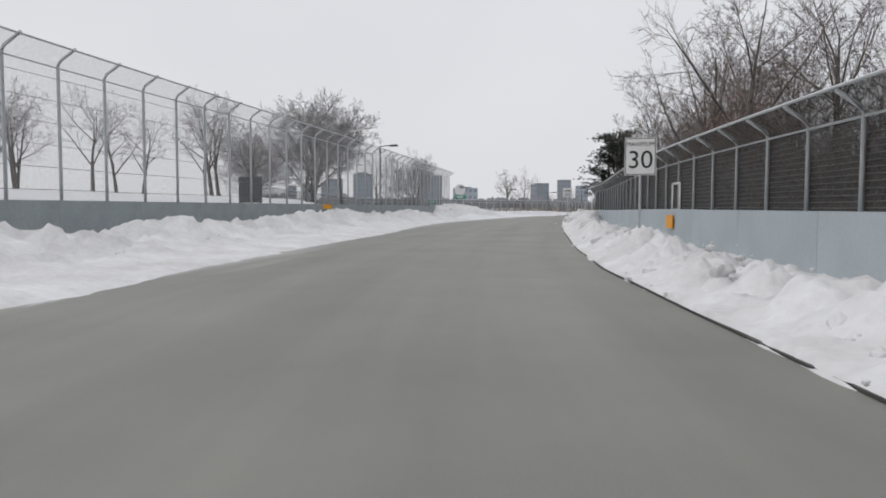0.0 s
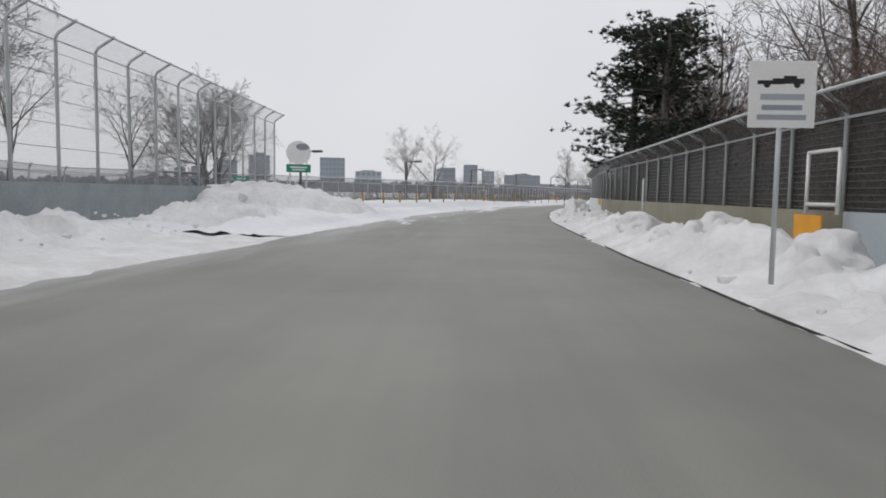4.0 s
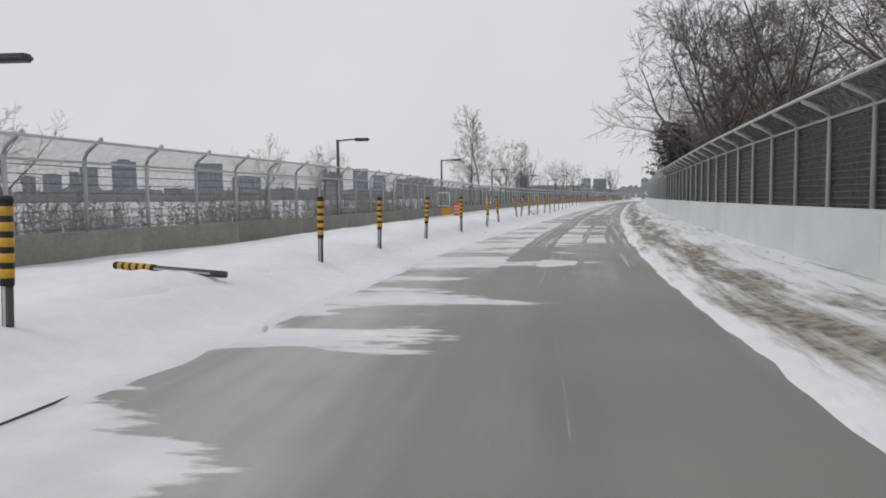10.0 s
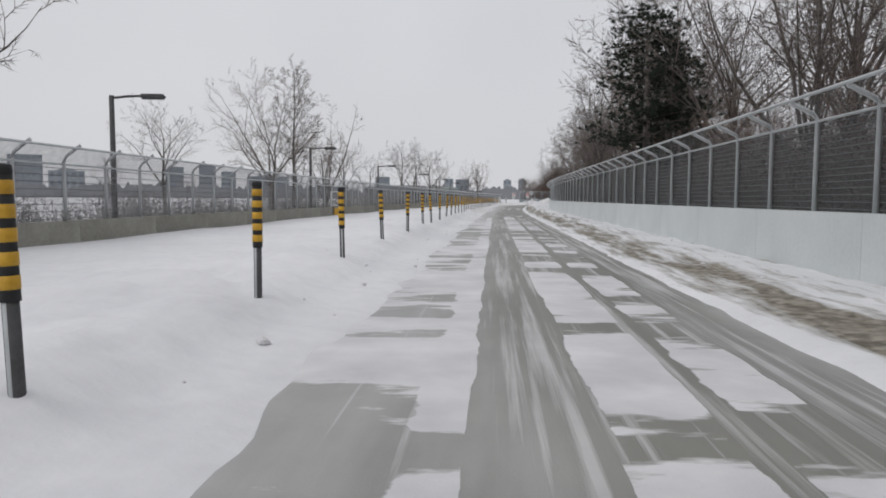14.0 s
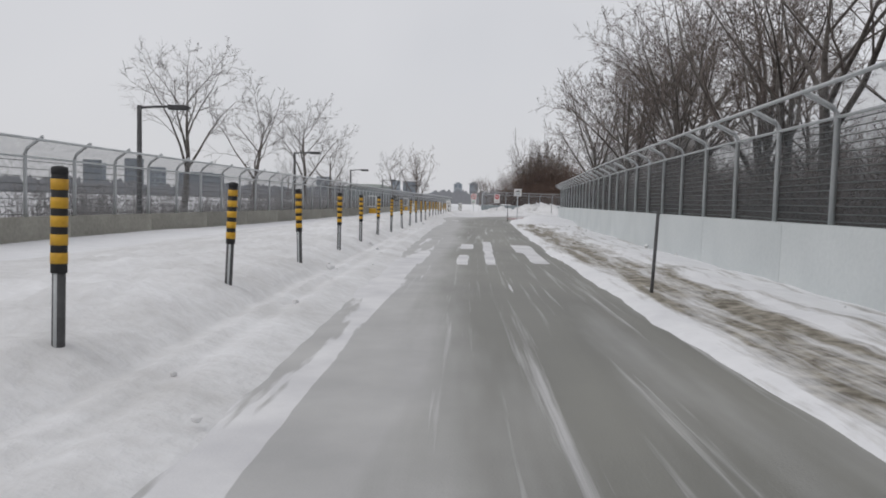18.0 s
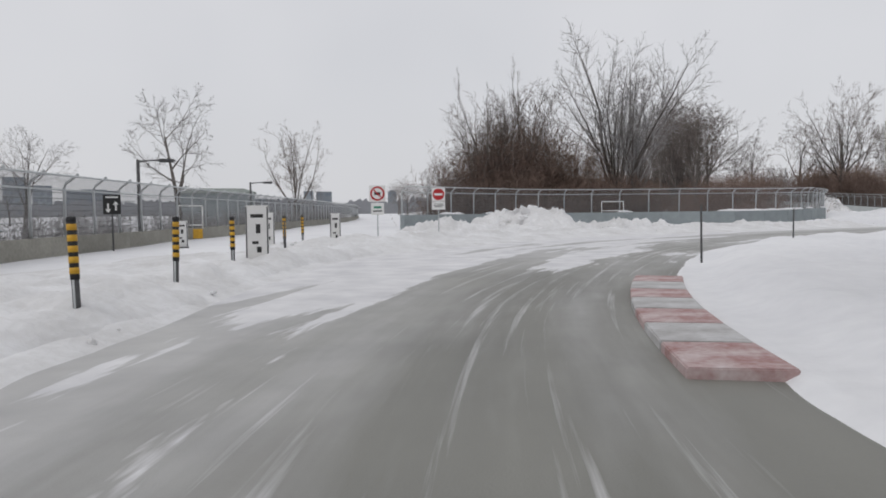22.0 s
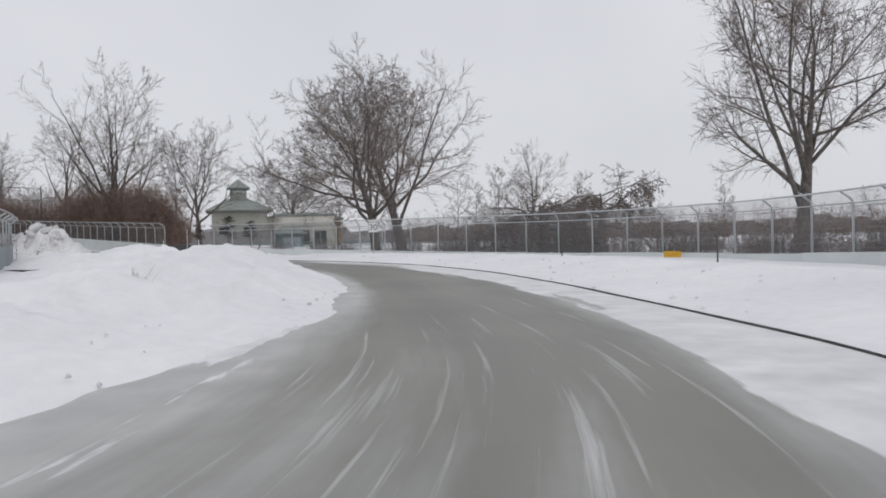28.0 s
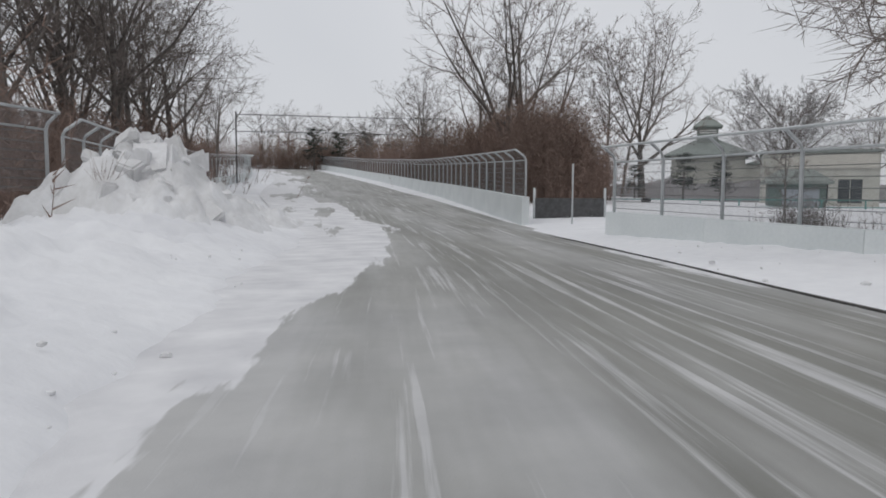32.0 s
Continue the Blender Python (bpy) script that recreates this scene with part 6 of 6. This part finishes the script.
for x, y, h, lean, foot in ((-39.1, 109.4, 1.0, 0, 0.1), (-43.0, 241.4, 1.1, 2, 0.05), (-41.9, 282.3, 1.2, 0, 0.1), (-36.6, 298.1, 1.25, -1, 0.05), (-31.3, 303.2, 1.1, 0, 0.1), (-21.9, 310.6, 1.05, -10, 0.25), (-8.9, 315.4, 0.85, 0, 0.4),
                            (10.7, 325.2, 0.8, 1, 0.45), (16.1, 332.4, 0.75, 0, 0.45), (6.5, 340.0, 1.1, 24, 0.2), (11.2, 354.2, 1.05, 2, 0.3), (-31.6, 90.5, 0.8, -12, 0.3), (-46.2, 303.5, 0.85, 0, 0.15)):
    marker_post(x, y, h, lean, foot)
for x, y, h, foot in ((-25.6, 67.5, 1.35, 0.4), (26.0, 349.5, 2.3, 0.3), (27.8, 372.2, 2.2, 0.2)):
    marker_post(x, y, h, 0, foot, STEEL, 0.035, "plain grey steel post beside the road")


def marshal_gate(x, y, to, wall_top, board, label, wide=1.0, high=0.85):
    """An opening in the netting, framed in white tube, with a bright board on the wall under it."""
    g = thing("marshal_gate", label, "gate", "openings in the debris fence", facing(x, y, 0, to))
    z0, z1 = wall_top + 0.12, wall_top + 0.12 + high
    for name, pts in (("upright", [(-wide / 2, 0, z0 - 0.15), (-wide / 2, 0, z1)]), ("upright", [(wide / 2, 0, z0 - 0.15), (wide / 2, 0, z1)]), ("top_bar", [(-wide / 2, 0, z1), (wide / 2, 0, z1)]), ("bottom_bar", [(-wide / 2, 0, z0), (wide / 2, 0, z0)])):
        part(name, tube_mesh(name, pts, 0.032, 6, SIGNWHITE), g)
    if board is not None:
        part("board", panel("board", board, wide * 0.9, 0.42, 0.03, (0, -0.2, wall_top - 0.26)), g, None, "bright painted board on the wall")


marshal_gate(-21.3, 57.6, (-30, 54), 1.0, AMBER, "white tube frame over a small amber board on the wall")
marshal_gate(-5.75, 23.2, (-14, 19), 1.0, AMBER, "white tube frame over an amber board on a pale wall")
marshal_gate(-51.25, 119.5, (-45, 116), 0.6, AMBER, "white tube frame over an amber board on a low wall")
marshal_gate(-53.6, 156.2, (-46, 152), 0.6, AMBER, "white tube frame over an amber board on a weathered wall")
marshal_gate(-55.9, 212, (-46, 208), 0.6, YELLOW, "white tube frame over a yellow board on a weathered wall")
marshal_gate(-52.75, 290.7, (-46, 276), 0.6, YELLOW, "white tube frame over a yellow board before the junction")
marshal_gate(-51.75, 315.4, (-45, 300), 0.62, YELLOW, "white tube frame over a yellow board beyond the junction")
yellow_board = thing("yellow_board", "small faded yellow board on the snowy wall", "board", m=facing(20.55, 329.1, 0, (8, 332)))
part("board", panel("board", YELLOW, 0.8, 0.4, 0.03, (0, -0.14, 0.18)), yellow_board)
marshal_gate(-25.4, 336.15, (-26, 320), 1.05, None, "white tube frame of an opening in the island fence", 1.7, 0.7)

wall_board = thing("yellow_board", "small yellow board where the olive wall turns white", "board", m=facing(-30.45, 84.8, 0, (-38, 82.3)))
part("board", panel("board", YELLOW, 0.95, 0.32, 0.03, (0, -0.2, 0.86)), wall_board)
amber_board = thing("amber_board", "small amber board on the grey wall", "board", m=facing(-28.8, 32.1, 0, (-20, 28)))
part("board", panel("board", AMBER, 0.9, 0.26, 0.03, (0, -0.2, 1.2)), amber_board)
dark_board = thing("notice_board", "dark rectangular notice board behind the tall fence", "board", m=facing(-35.5, 32.5, 0, (-5, 5)))
part("board", panel("board", DARKPOST, 1.5, 1.7, 0.06, (0, 0, 2.3)), dark_board)
for dx in (-0.6, 0.6):
    part("leg", tube_mesh("leg", [(dx, 0.05, -0.2), (dx, 0.05, 3.1)], 0.05, 8, DARKPOST), dark_board)


def traffic_barrel(x, y):
    b = thing("traffic_barrel", "orange plastic traffic barrel with white bands", "barrel", m=pose(x, y, 0.12) @ Matrix.Scale(0.85, 4))
    prof = ((0.29, 0.0), (0.29, 0.06), (0.25, 0.08), (0.25, 0.3), (0.235, 0.32), (0.235, 0.52), (0.22, 0.54), (0.22, 0.74), (0.2, 0.76), (0.2, 0.92), (0.15, 0.97), (0.02, 0.98))
    part("body", tube_mesh("body", [(0, 0, z) for r, z in prof], [r for r, z in prof], 20, ORANGE), b)
    for r, z in ((0.252, 0.2), (0.237, 0.42), (0.222, 0.64)):
        part("band", tube_mesh("band", [(0, 0, z), (0, 0, z + 0.07)], r, 20, SIGNWHITE), b, None, "white reflective band")


traffic_barrel(-52.4, 155.0)

mast_sign = thing("small_sign", "small blue and white sign on a short post", "sign", m=facing(-53.6, 169.8, 0, (-46, 150)))
steel_post(mast_sign, 1.1, -0.3)
blue_plate = part("plate", panel("plate", SIGNWHITE, 0.42, 0.62, 0.015, (0, 0, 1.0)), mast_sign)
part("pictogram", disc("pictogram", SIGNBLUE, 0.17, 0.004, (0, -0.01, 1.1), 20), blue_plate)

# big oval sign over a green plate, and a small green plate, beyond the fence
oval = thing("oval_sign", "pale oval sign above a green plate on two posts", "sign", m=facing(-47.8, 80.0, 0, (-29, 62)))
part("face", disc("face", SIGNWHITE, 0.74, 0.06, (0, 0, 3.5), 40, 0.95), oval)
part("shape", disc("shape", TOWER, 0.4, 0.02, (0.24, -0.035, 3.85), 24, 0.5), oval, None, "grey shape on the oval face")
part("plate", panel("plate", SIGNGREEN, 1.46, 0.48, 0.04, (0, 0, 2.56)), oval, None, "green plate")
bars(oval, SIGNWHITE, ((0, 2.62, 1.0, 0.09), (0, 2.47, 0.8, 0.07)), -0.024)
for dx in (-0.5, 0.5):
    part("post", tube_mesh("post", [(dx, 0.06, -0.3), (dx, 0.06, 3.0)], 0.04, 8, STEEL), oval)
green = thing("green_sign", "small green direction sign behind the fence", "sign", m=facing(-52.6, 80.5, 0, (-29, 62)))
part("plate", panel("plate", SIGNGREEN, 0.95, 0.42, 0.03, (0, 0, 1.9)), green)
steel_post(green, 2.0, -0.3, 0.04, (0, 0.06))
bars(green, SIGNWHITE, ((0, 1.93, 0.6, 0.08),), -0.018)

# the group of signs before the junction
two_way = thing("traffic_sign", "black sign with two white arrows on a dark post", "sign", m=facing(-51.9, 306.5, 0.32, (-45, 280)) @ Matrix.Scale(0.85, 4))
tw_plate = part("plate", panel("plate", SIGNBLACK, 0.6, 0.72, 0.015, (0, 0, 1.45)), two_way)
part("post", tube_mesh("post", [(0, 0.035, -0.9), (0, 0.035, 1.7)], 0.035, 8, DARKPOST), two_way)
for dx, flip in ((-0.13, -1), (0.13, 1)):
    part("arrow_shaft", panel("arrow_shaft", SIGNWHITE, 0.06, 0.26, 0.004, (dx, -0.0095, 1.36)), tw_plate)
    bm = bmesh.new()
    tip = [bm.verts.new(p) for p in ((dx - 0.1, -0.011, 1.36 + flip * 0.08), (dx + 0.1, -0.011, 1.36 + flip * 0.08), (dx, -0.011, 1.36 + flip * 0.22))]
    bm.faces.new(tip if flip > 0 else tip[::-1])
    part("arrow_head", bm_mesh("arrow_head", bm, SIGNWHITE), tw_plate)
bars(tw_plate, SIGNWHITE, ((0, 1.72, 0.42, 0.06),), -0.0095)


def info_panel(x, y, w, h, foot=0.1):
    s = thing("info_panel", "narrow upright white panel with dark lettering, standing in snow", "sign", "white panels before the junction", facing(x, y, foot, (-45, 280)))
    plate = part("plate", panel("plate", SIGNWHITE, w, h, 0.05, (0, 0, h / 2)), s)
    part("foot", box_mesh("foot", DARKPOST, w * 1.1, 0.4, 0.06, (0, 0, -0.04), 0.01), s)
    for name, dx in (("edge", -w / 2 + 0.02), ("edge", w / 2 - 0.02)):
        part(name, panel(name, DARKPOST, 0.03, h - 0.06, 0.006, (dx, -0.028, h / 2)), plate)
    rows = ((0, h * 0.82, w * 0.55, h * 0.06), (w * 0.05, h * 0.6, w * 0.2, h * 0.16), (-w * 0.08, h * 0.36, w * 0.28, h * 0.05), (0.04, h * 0.24, w * 0.2, h * 0.1))
    bars(plate, SIGNBLACK, rows, -0.028)


info_panel(-46.3, 299.5, 0.5, 1.3)
info_panel(-50.2, 308.0, 0.4, 0.9)
info_panel(-47.3, 307.8, 0.45, 1.15)
info_panel(-45.1, 309.2, 0.38, 1.1)

no_trucks = thing("traffic_sign", "round red-ringed prohibition sign with a plate below", "sign", m=facing(-43.55, 312.05, 0, (-45, 280)) @ Matrix.Scale(0.88, 4))
steel_post(no_trucks, 2.5, 0.0, 0.03, (0, 0.03))
nt_plate = part("plate", panel("plate", SIGNWHITE, 0.75, 0.75, 0.012, (0, 0, 2.25)), no_trucks)
part("ring", disc("ring", SIGNRED, 0.33, 0.006, (0, -0.009, 2.25)), nt_plate)
part("ring_centre", disc("ring_centre", SIGNWHITE, 0.25, 0.006, (0, -0.0125, 2.25)), nt_plate)
part("pictogram", panel("pictogram", SIGNBLACK, 0.28, 0.13, 0.006, (0, -0.016, 2.25)), nt_plate)
part("slash", panel("slash", SIGNRED, 0.54, 0.055, 0.006, (0, -0.019, 0)), nt_plate, pose(0, 0, 2.25, 0, 45, 0))
lower = part("lower_plate", panel("lower_plate", SIGNWHITE, 0.6, 0.55, 0.012, (0, 0, 1.55)), no_trucks)
part("arrow", panel("arrow", SIGNGREEN, 0.34, 0.1, 0.006, (0, -0.009, 1.62)), lower)
bars(lower, SIGNBLACK, ((0, 1.45, 0.4, 0.05),), -0.009)

no_entry = thing("no_entry_sign", "red no-entry sign with a white plate below", "sign", m=facing(-40.6, 317.2, 0, (-43, 290)) @ Matrix.Scale(0.85, 4))
steel_post(no_entry, 2.7, 0.0, 0.035, (0, 0.035))
ne_plate = part("plate", panel("plate", SIGNWHITE, 0.76, 0.76, 0.012, (0, 0, 2.42)), no_entry)
part("disc", disc("disc", SIGNRED, 0.33, 0.006, (0, -0.009, 2.42)), ne_plate)
part("bar", panel("bar", SIGNWHITE, 0.46, 0.12, 0.006, (0, -0.0135, 2.42)), ne_plate)
ne_tab = part("lower_plate", panel("lower_plate", SIGNWHITE, 0.76, 0.46, 0.012, (0, 0, 1.79)), no_entry)
bars(ne_tab, SIGNBLACK, ((0, 1.88, 0.5, 0.035), (0, 1.8, 0.56, 0.035), (0, 1.72, 0.44, 0.035)), -0.009)

# striped racing kerb that shows at the entry of the bend
FADED_RED = material("snow_dusted_red_kerb", (0.3, 0.12, 0.11), 0.85, (0.66, 0.6, 0.6), 2.6, 16.0, bump=0.4, spread=0.6)
DUSTED = material("snow_dusted_pale_kerb", (0.62, 0.62, 0.63), 0.85, (0.3, 0.29, 0.28), 2.4, 14.0, bump=0.4, spread=0.7)
kerb_run = spline(cut(edge_r, 284, 300), 1.04)
kerb_out = across(kerb_run)
for k in range(4, 11):
    p = kerb_run[k] - kerb_out[k] * 0.36
    turn = math.degrees(math.atan2(kerb_out[k, 1], kerb_out[k, 0]))
    red = k % 2 == 0
    stone = thing("kerb_stone", "red painted kerb stone edged by snow" if red else "white painted kerb stone edged by snow", "kerb", "striped kerb stones", pose(p[0], p[1], 0, 0, 0, turn))
    part("stone", box_mesh("stone", FADED_RED if red else DUSTED, 0.78, 1.02, 0.12, (0, 0, -0.045), 0.012), stone)


def dry_tuft(x, y, z, high, seed):
    """A few stiff dry stalks sticking out of the snow."""
    rng = random.Random(seed)
    v, fc = [], []
    for k in range(26):
        a, b = Vector((rng.gauss(0, 0.08), rng.gauss(0, 0.08), -0.1)), Vector((rng.gauss(0, 0.35), rng.gauss(0, 0.35), high * rng.uniform(0.5, 1.0)))
        w = (b - a).cross(Vector((rng.uniform(-1, 1), rng.uniform(-1, 1), 0.2))).normalized() * 0.008
        n = len(v)
        v.extend((a - w, a + w, b))
        fc.append((n, n + 1, n + 2))
    ob = tagged(new("dry_grass", mesh_of("dry_grass", v, fc, BRUSH)), "tuft of dry grass stalks sticking out of the snow", "grass", kind="stuff")
    ob.matrix_basis = pose(x, y, z)


for k, (x, y, z, h) in enumerate(((12.3, 364.6, 1.3, 1.0), (-49.0, 291.5, 0.25, 0.6), (-47.2, 152.5, 0.3, 0.5), (-3.5, 331.5, 0.4, 0.5))):
    dry_tuft(x, y, z, h, 500 + k)


# ---- buildings beyond the bend ----
def hip_roof(name, mat, w, d, z0, z1, over=0.5, ridge=0.3):
    bm = bmesh.new()
    a, b, r = w / 2 + over, d / 2 + over, w / 2 * ridge
    low = [bm.verts.new(p) for p in ((-a, -b, z0), (a, -b, z0), (a, b, z0), (-a, b, z0))]
    lip = [bm.verts.new((v.co.x, v.co.y, z0 + 0.18)) for v in low]
    top = [bm.verts.new(p) for p in ((-r, 0, z1), (r, 0, z1))]
    bm.faces.new(low[::-1])
    for k in range(4):
        bm.faces.new((low[k], low[(k + 1) % 4], lip[(k + 1) % 4], lip[k]))
    bm.faces.new((lip[0], lip[1], top[1], top[0]))
    bm.faces.new((lip[1], lip[2], top[1]))
    bm.faces.new((lip[2], lip[3], top[0], top[1]))
    bm.faces.new((lip[3], lip[0], top[0]))
    return bm_mesh(name, bm, mat)


def window_part(house, x, y, z, w, h):
    win = part("window", panel("window", SIDING, w + 0.16, h + 0.16, 0.06, (x, y, z)), house, None, "dark window")
    part("pane", panel("pane", WINDOWGLASS, w, h, 0.02, (x, y - 0.03, z)), win)
    part("glazing_bar", panel("glazing_bar", SIDING, 0.05, h, 0.02, (x, y - 0.045, z)), win)


hall = thing("park_pavilion", "pale pavilion with a hipped roof and a square cupola", "building", m=facing(114.6, 467.2, 0, (14, 340)) @ Matrix.Scale(1.75, 4))
part("wall", box_mesh("wall", SIDING, 7.8, 7.8, 5.5, (0, 0, -0.3), 0.03), hall)
part("roof", hip_roof("roof", ROOF, 7.8, 7.8, 5.15, 7.3, 0.8, 0.3), hall, None, "grey-green hipped roof")
wing = part("wing", box_mesh("wing", SIDING, 8.4, 7.0, 4.5, (8.12, 0.2, -0.3), 0.03), hall, None, "lower pale side wing")
part("wing_roof", hip_roof("wing_roof", ROOF, 8.4, 7.0, 4.15, 5.1, 0.3, 0.5), wing, pose(8.6, 0.2, 0))
cupola = part("cupola", box_mesh("cupola", ROOF, 2.3, 2.3, 2.0, (0, 0, 6.6), 0.03), hall, None, "square louvred cupola")
part("cupola_roof", hip_roof("cupola_roof", ROOF, 2.3, 2.3, 8.6, 10.1, 0.45, 0.02), cupola)
for k in range(2):
    part("louvre", panel("louvre", SIGNWHITE, 1.9, 0.12, 0.05, (0, -1.18, 8.0 + k * 0.25)), cupola)
for x, y in ((-2.2, -3.92), (1.2, -3.92), (6.4, -3.32), (9.8, -3.32)):
    window_part(hall, x, y, 2.0, 1.4, 1.6)
CREAM = material("cream_board", (0.58, 0.56, 0.5), 0.7, (0.5, 0.48, 0.43), 1.0, 12.0, bump=0.05)
shop = thing("kiosk_building", "flat-roofed pale building with a white sign band", "building", m=facing(64.2, 394.2, 0, (14, 340)))
part("wall", box_mesh("wall", SIDING, 8.5, 6, 5.0, (0, 0, -0.3), 0.03), shop)
part("parapet", box_mesh("parapet", ROOF, 8.8, 6.3, 0.25, (0, 0, 4.7), 0.02), shop)
part("sign_band", panel("sign_band", CREAM, 7.2, 1.1, 0.12, (0.5, -3.1, 4.0)), shop, None, "plain white sign band")
for k in range(3):
    window_part(shop, -2.6 + k * 2.4, -3.02, 1.6, 1.7, 1.9)
GREENWALL = material("faded_green_boards", (0.16, 0.21, 0.19), 0.8, (0.1, 0.14, 0.13), 1.5, 14.0, bump=0.2)
shed = thing("green_pavilion", "small teal-green kiosk with a dark pitched roof", "building", m=facing(52.5, 385.2, 0, (14, 340)))
part("wall", box_mesh("wall", GREENWALL, 3.4, 2.6, 2.2, (0, 0, -0.2), 0.03), shed)
part("roof", hip_roof("roof", ROOF, 3.4, 2.6, 2.0, 3.0, 0.4, 0.6), shed)
part("shutter", panel("shutter", TOWER, 2.2, 1.2, 0.05, (0.2, -1.33, 1.05)), shed)
house = thing("brick_house", "orange-brown house half hidden behind trees", "building", m=facing(86.5, 411, 0, (14, 340)))
BRICK = material("orange_brown_wall", (0.42, 0.24, 0.1), 0.85, (0.3, 0.16, 0.07), 0.8, 10.0, bump=0.3)
part("wall", box_mesh("wall", BRICK, 6, 8, 5.2, (0, 0, -0.3), 0.03), house)
part("roof", hip_roof("roof", ROOF, 6, 8, 4.9, 6.2, 0.5, 0.4), house)
window_part(house, 1.2, -4.02, 3.0, 0.9, 1.3)

teal_rail = thing("rail_fence", "low teal metal rail fence in front of the pavilion", "fence", m=pose(0, 0, 0))
TEAL = material("teal_painted_metal", (0.12, 0.3, 0.28), 0.6, (0.08, 0.22, 0.2), 3.0, 30.0, bump=0.1)
rail_line = spline([(38, 392), (44, 388.5), (50, 383.5), (56, 377.5), (61, 371)], 2.4)
for z in (0.5, 0.95):
    part("rail", tube_mesh("rail", [(p[0], p[1], z) for p in rail_line], 0.035, 5, TEAL), teal_rail)
for p in rail_line:
    part("post", tube_mesh("post", [(p[0], p[1], -0.1), (p[0], p[1], 1.0)], 0.045, 6, TEAL), teal_rail)
bin_thing = thing("litter_bin", "dark round litter bin beside the rail", "bin", m=pose(42.6, 388.0, 0.05))
part("body", tube_mesh("body", [(0, 0, 0), (0, 0, 0.05), (0, 0, 0.85)], [0.26, 0.28, 0.32], 14, DARKPOST), bin_thing)
part("lid", tube_mesh("lid", [(0, 0, 0.85), (0, 0, 0.93), (0, 0, 1.0)], [0.35, 0.33, 0.1], 14, BLACK), bin_thing)

gate = thing("barrier_gate", "dark boarded gate across the gap between the fences", "gate", m=facing(29.4, 375.2, 0, (14, 345)))
part("boarding", panel("boarding", DARKPOST, 3.0, 0.9, 0.08, (0, 0, 0.62)), gate)
for dx in (-1.5, 1.5):
    part("post", tube_mesh("post", [(dx, 0, -0.2), (dx, 0, 1.5)], 0.06, 8, STEEL), gate)


# gantry over the far road
gantry = thing("gantry", "dark steel gantry spanning the far road", "gantry")
ga, gb = Vector((18.6, 423, 0)), Vector((40.0, 420, 0))
for p in (ga, gb):
    part("leg", tube_mesh("leg", [(p.x, p.y, -0.2), (p.x, p.y, 9.5)], 0.08, 8, DARKPOST), gantry)
for z in (7.5, 9.2):
    part("beam", tube_mesh("beam", [(ga.x, ga.y, z), (gb.x, gb.y, z)], 0.035, 6, DARKPOST), gantry)
for k in range(12):
    a, b = ga.lerp(gb, k / 12), ga.lerp(gb, (k + 1) / 12)
    z0, z1 = (7.5, 9.2) if k % 2 else (9.2, 7.5)
    part("brace", tube_mesh("brace", [(a.x, a.y, z0), (b.x, b.y, z1)], 0.022, 5, DARKPOST), gantry)

far_shed = thing("far_shed", "long blue-grey shed beyond the fence", "building", m=facing(-64, 378, 0, (-45, 290)))
part("wall", box_mesh("wall", CONCRETE_BLUE, 9, 6, 4.2, (0, 0, -0.3), 0.05), far_shed)
part("roof", hip_roof("roof", ROOF, 9, 6, 3.8, 4.6, 0.2, 0.7), far_shed)
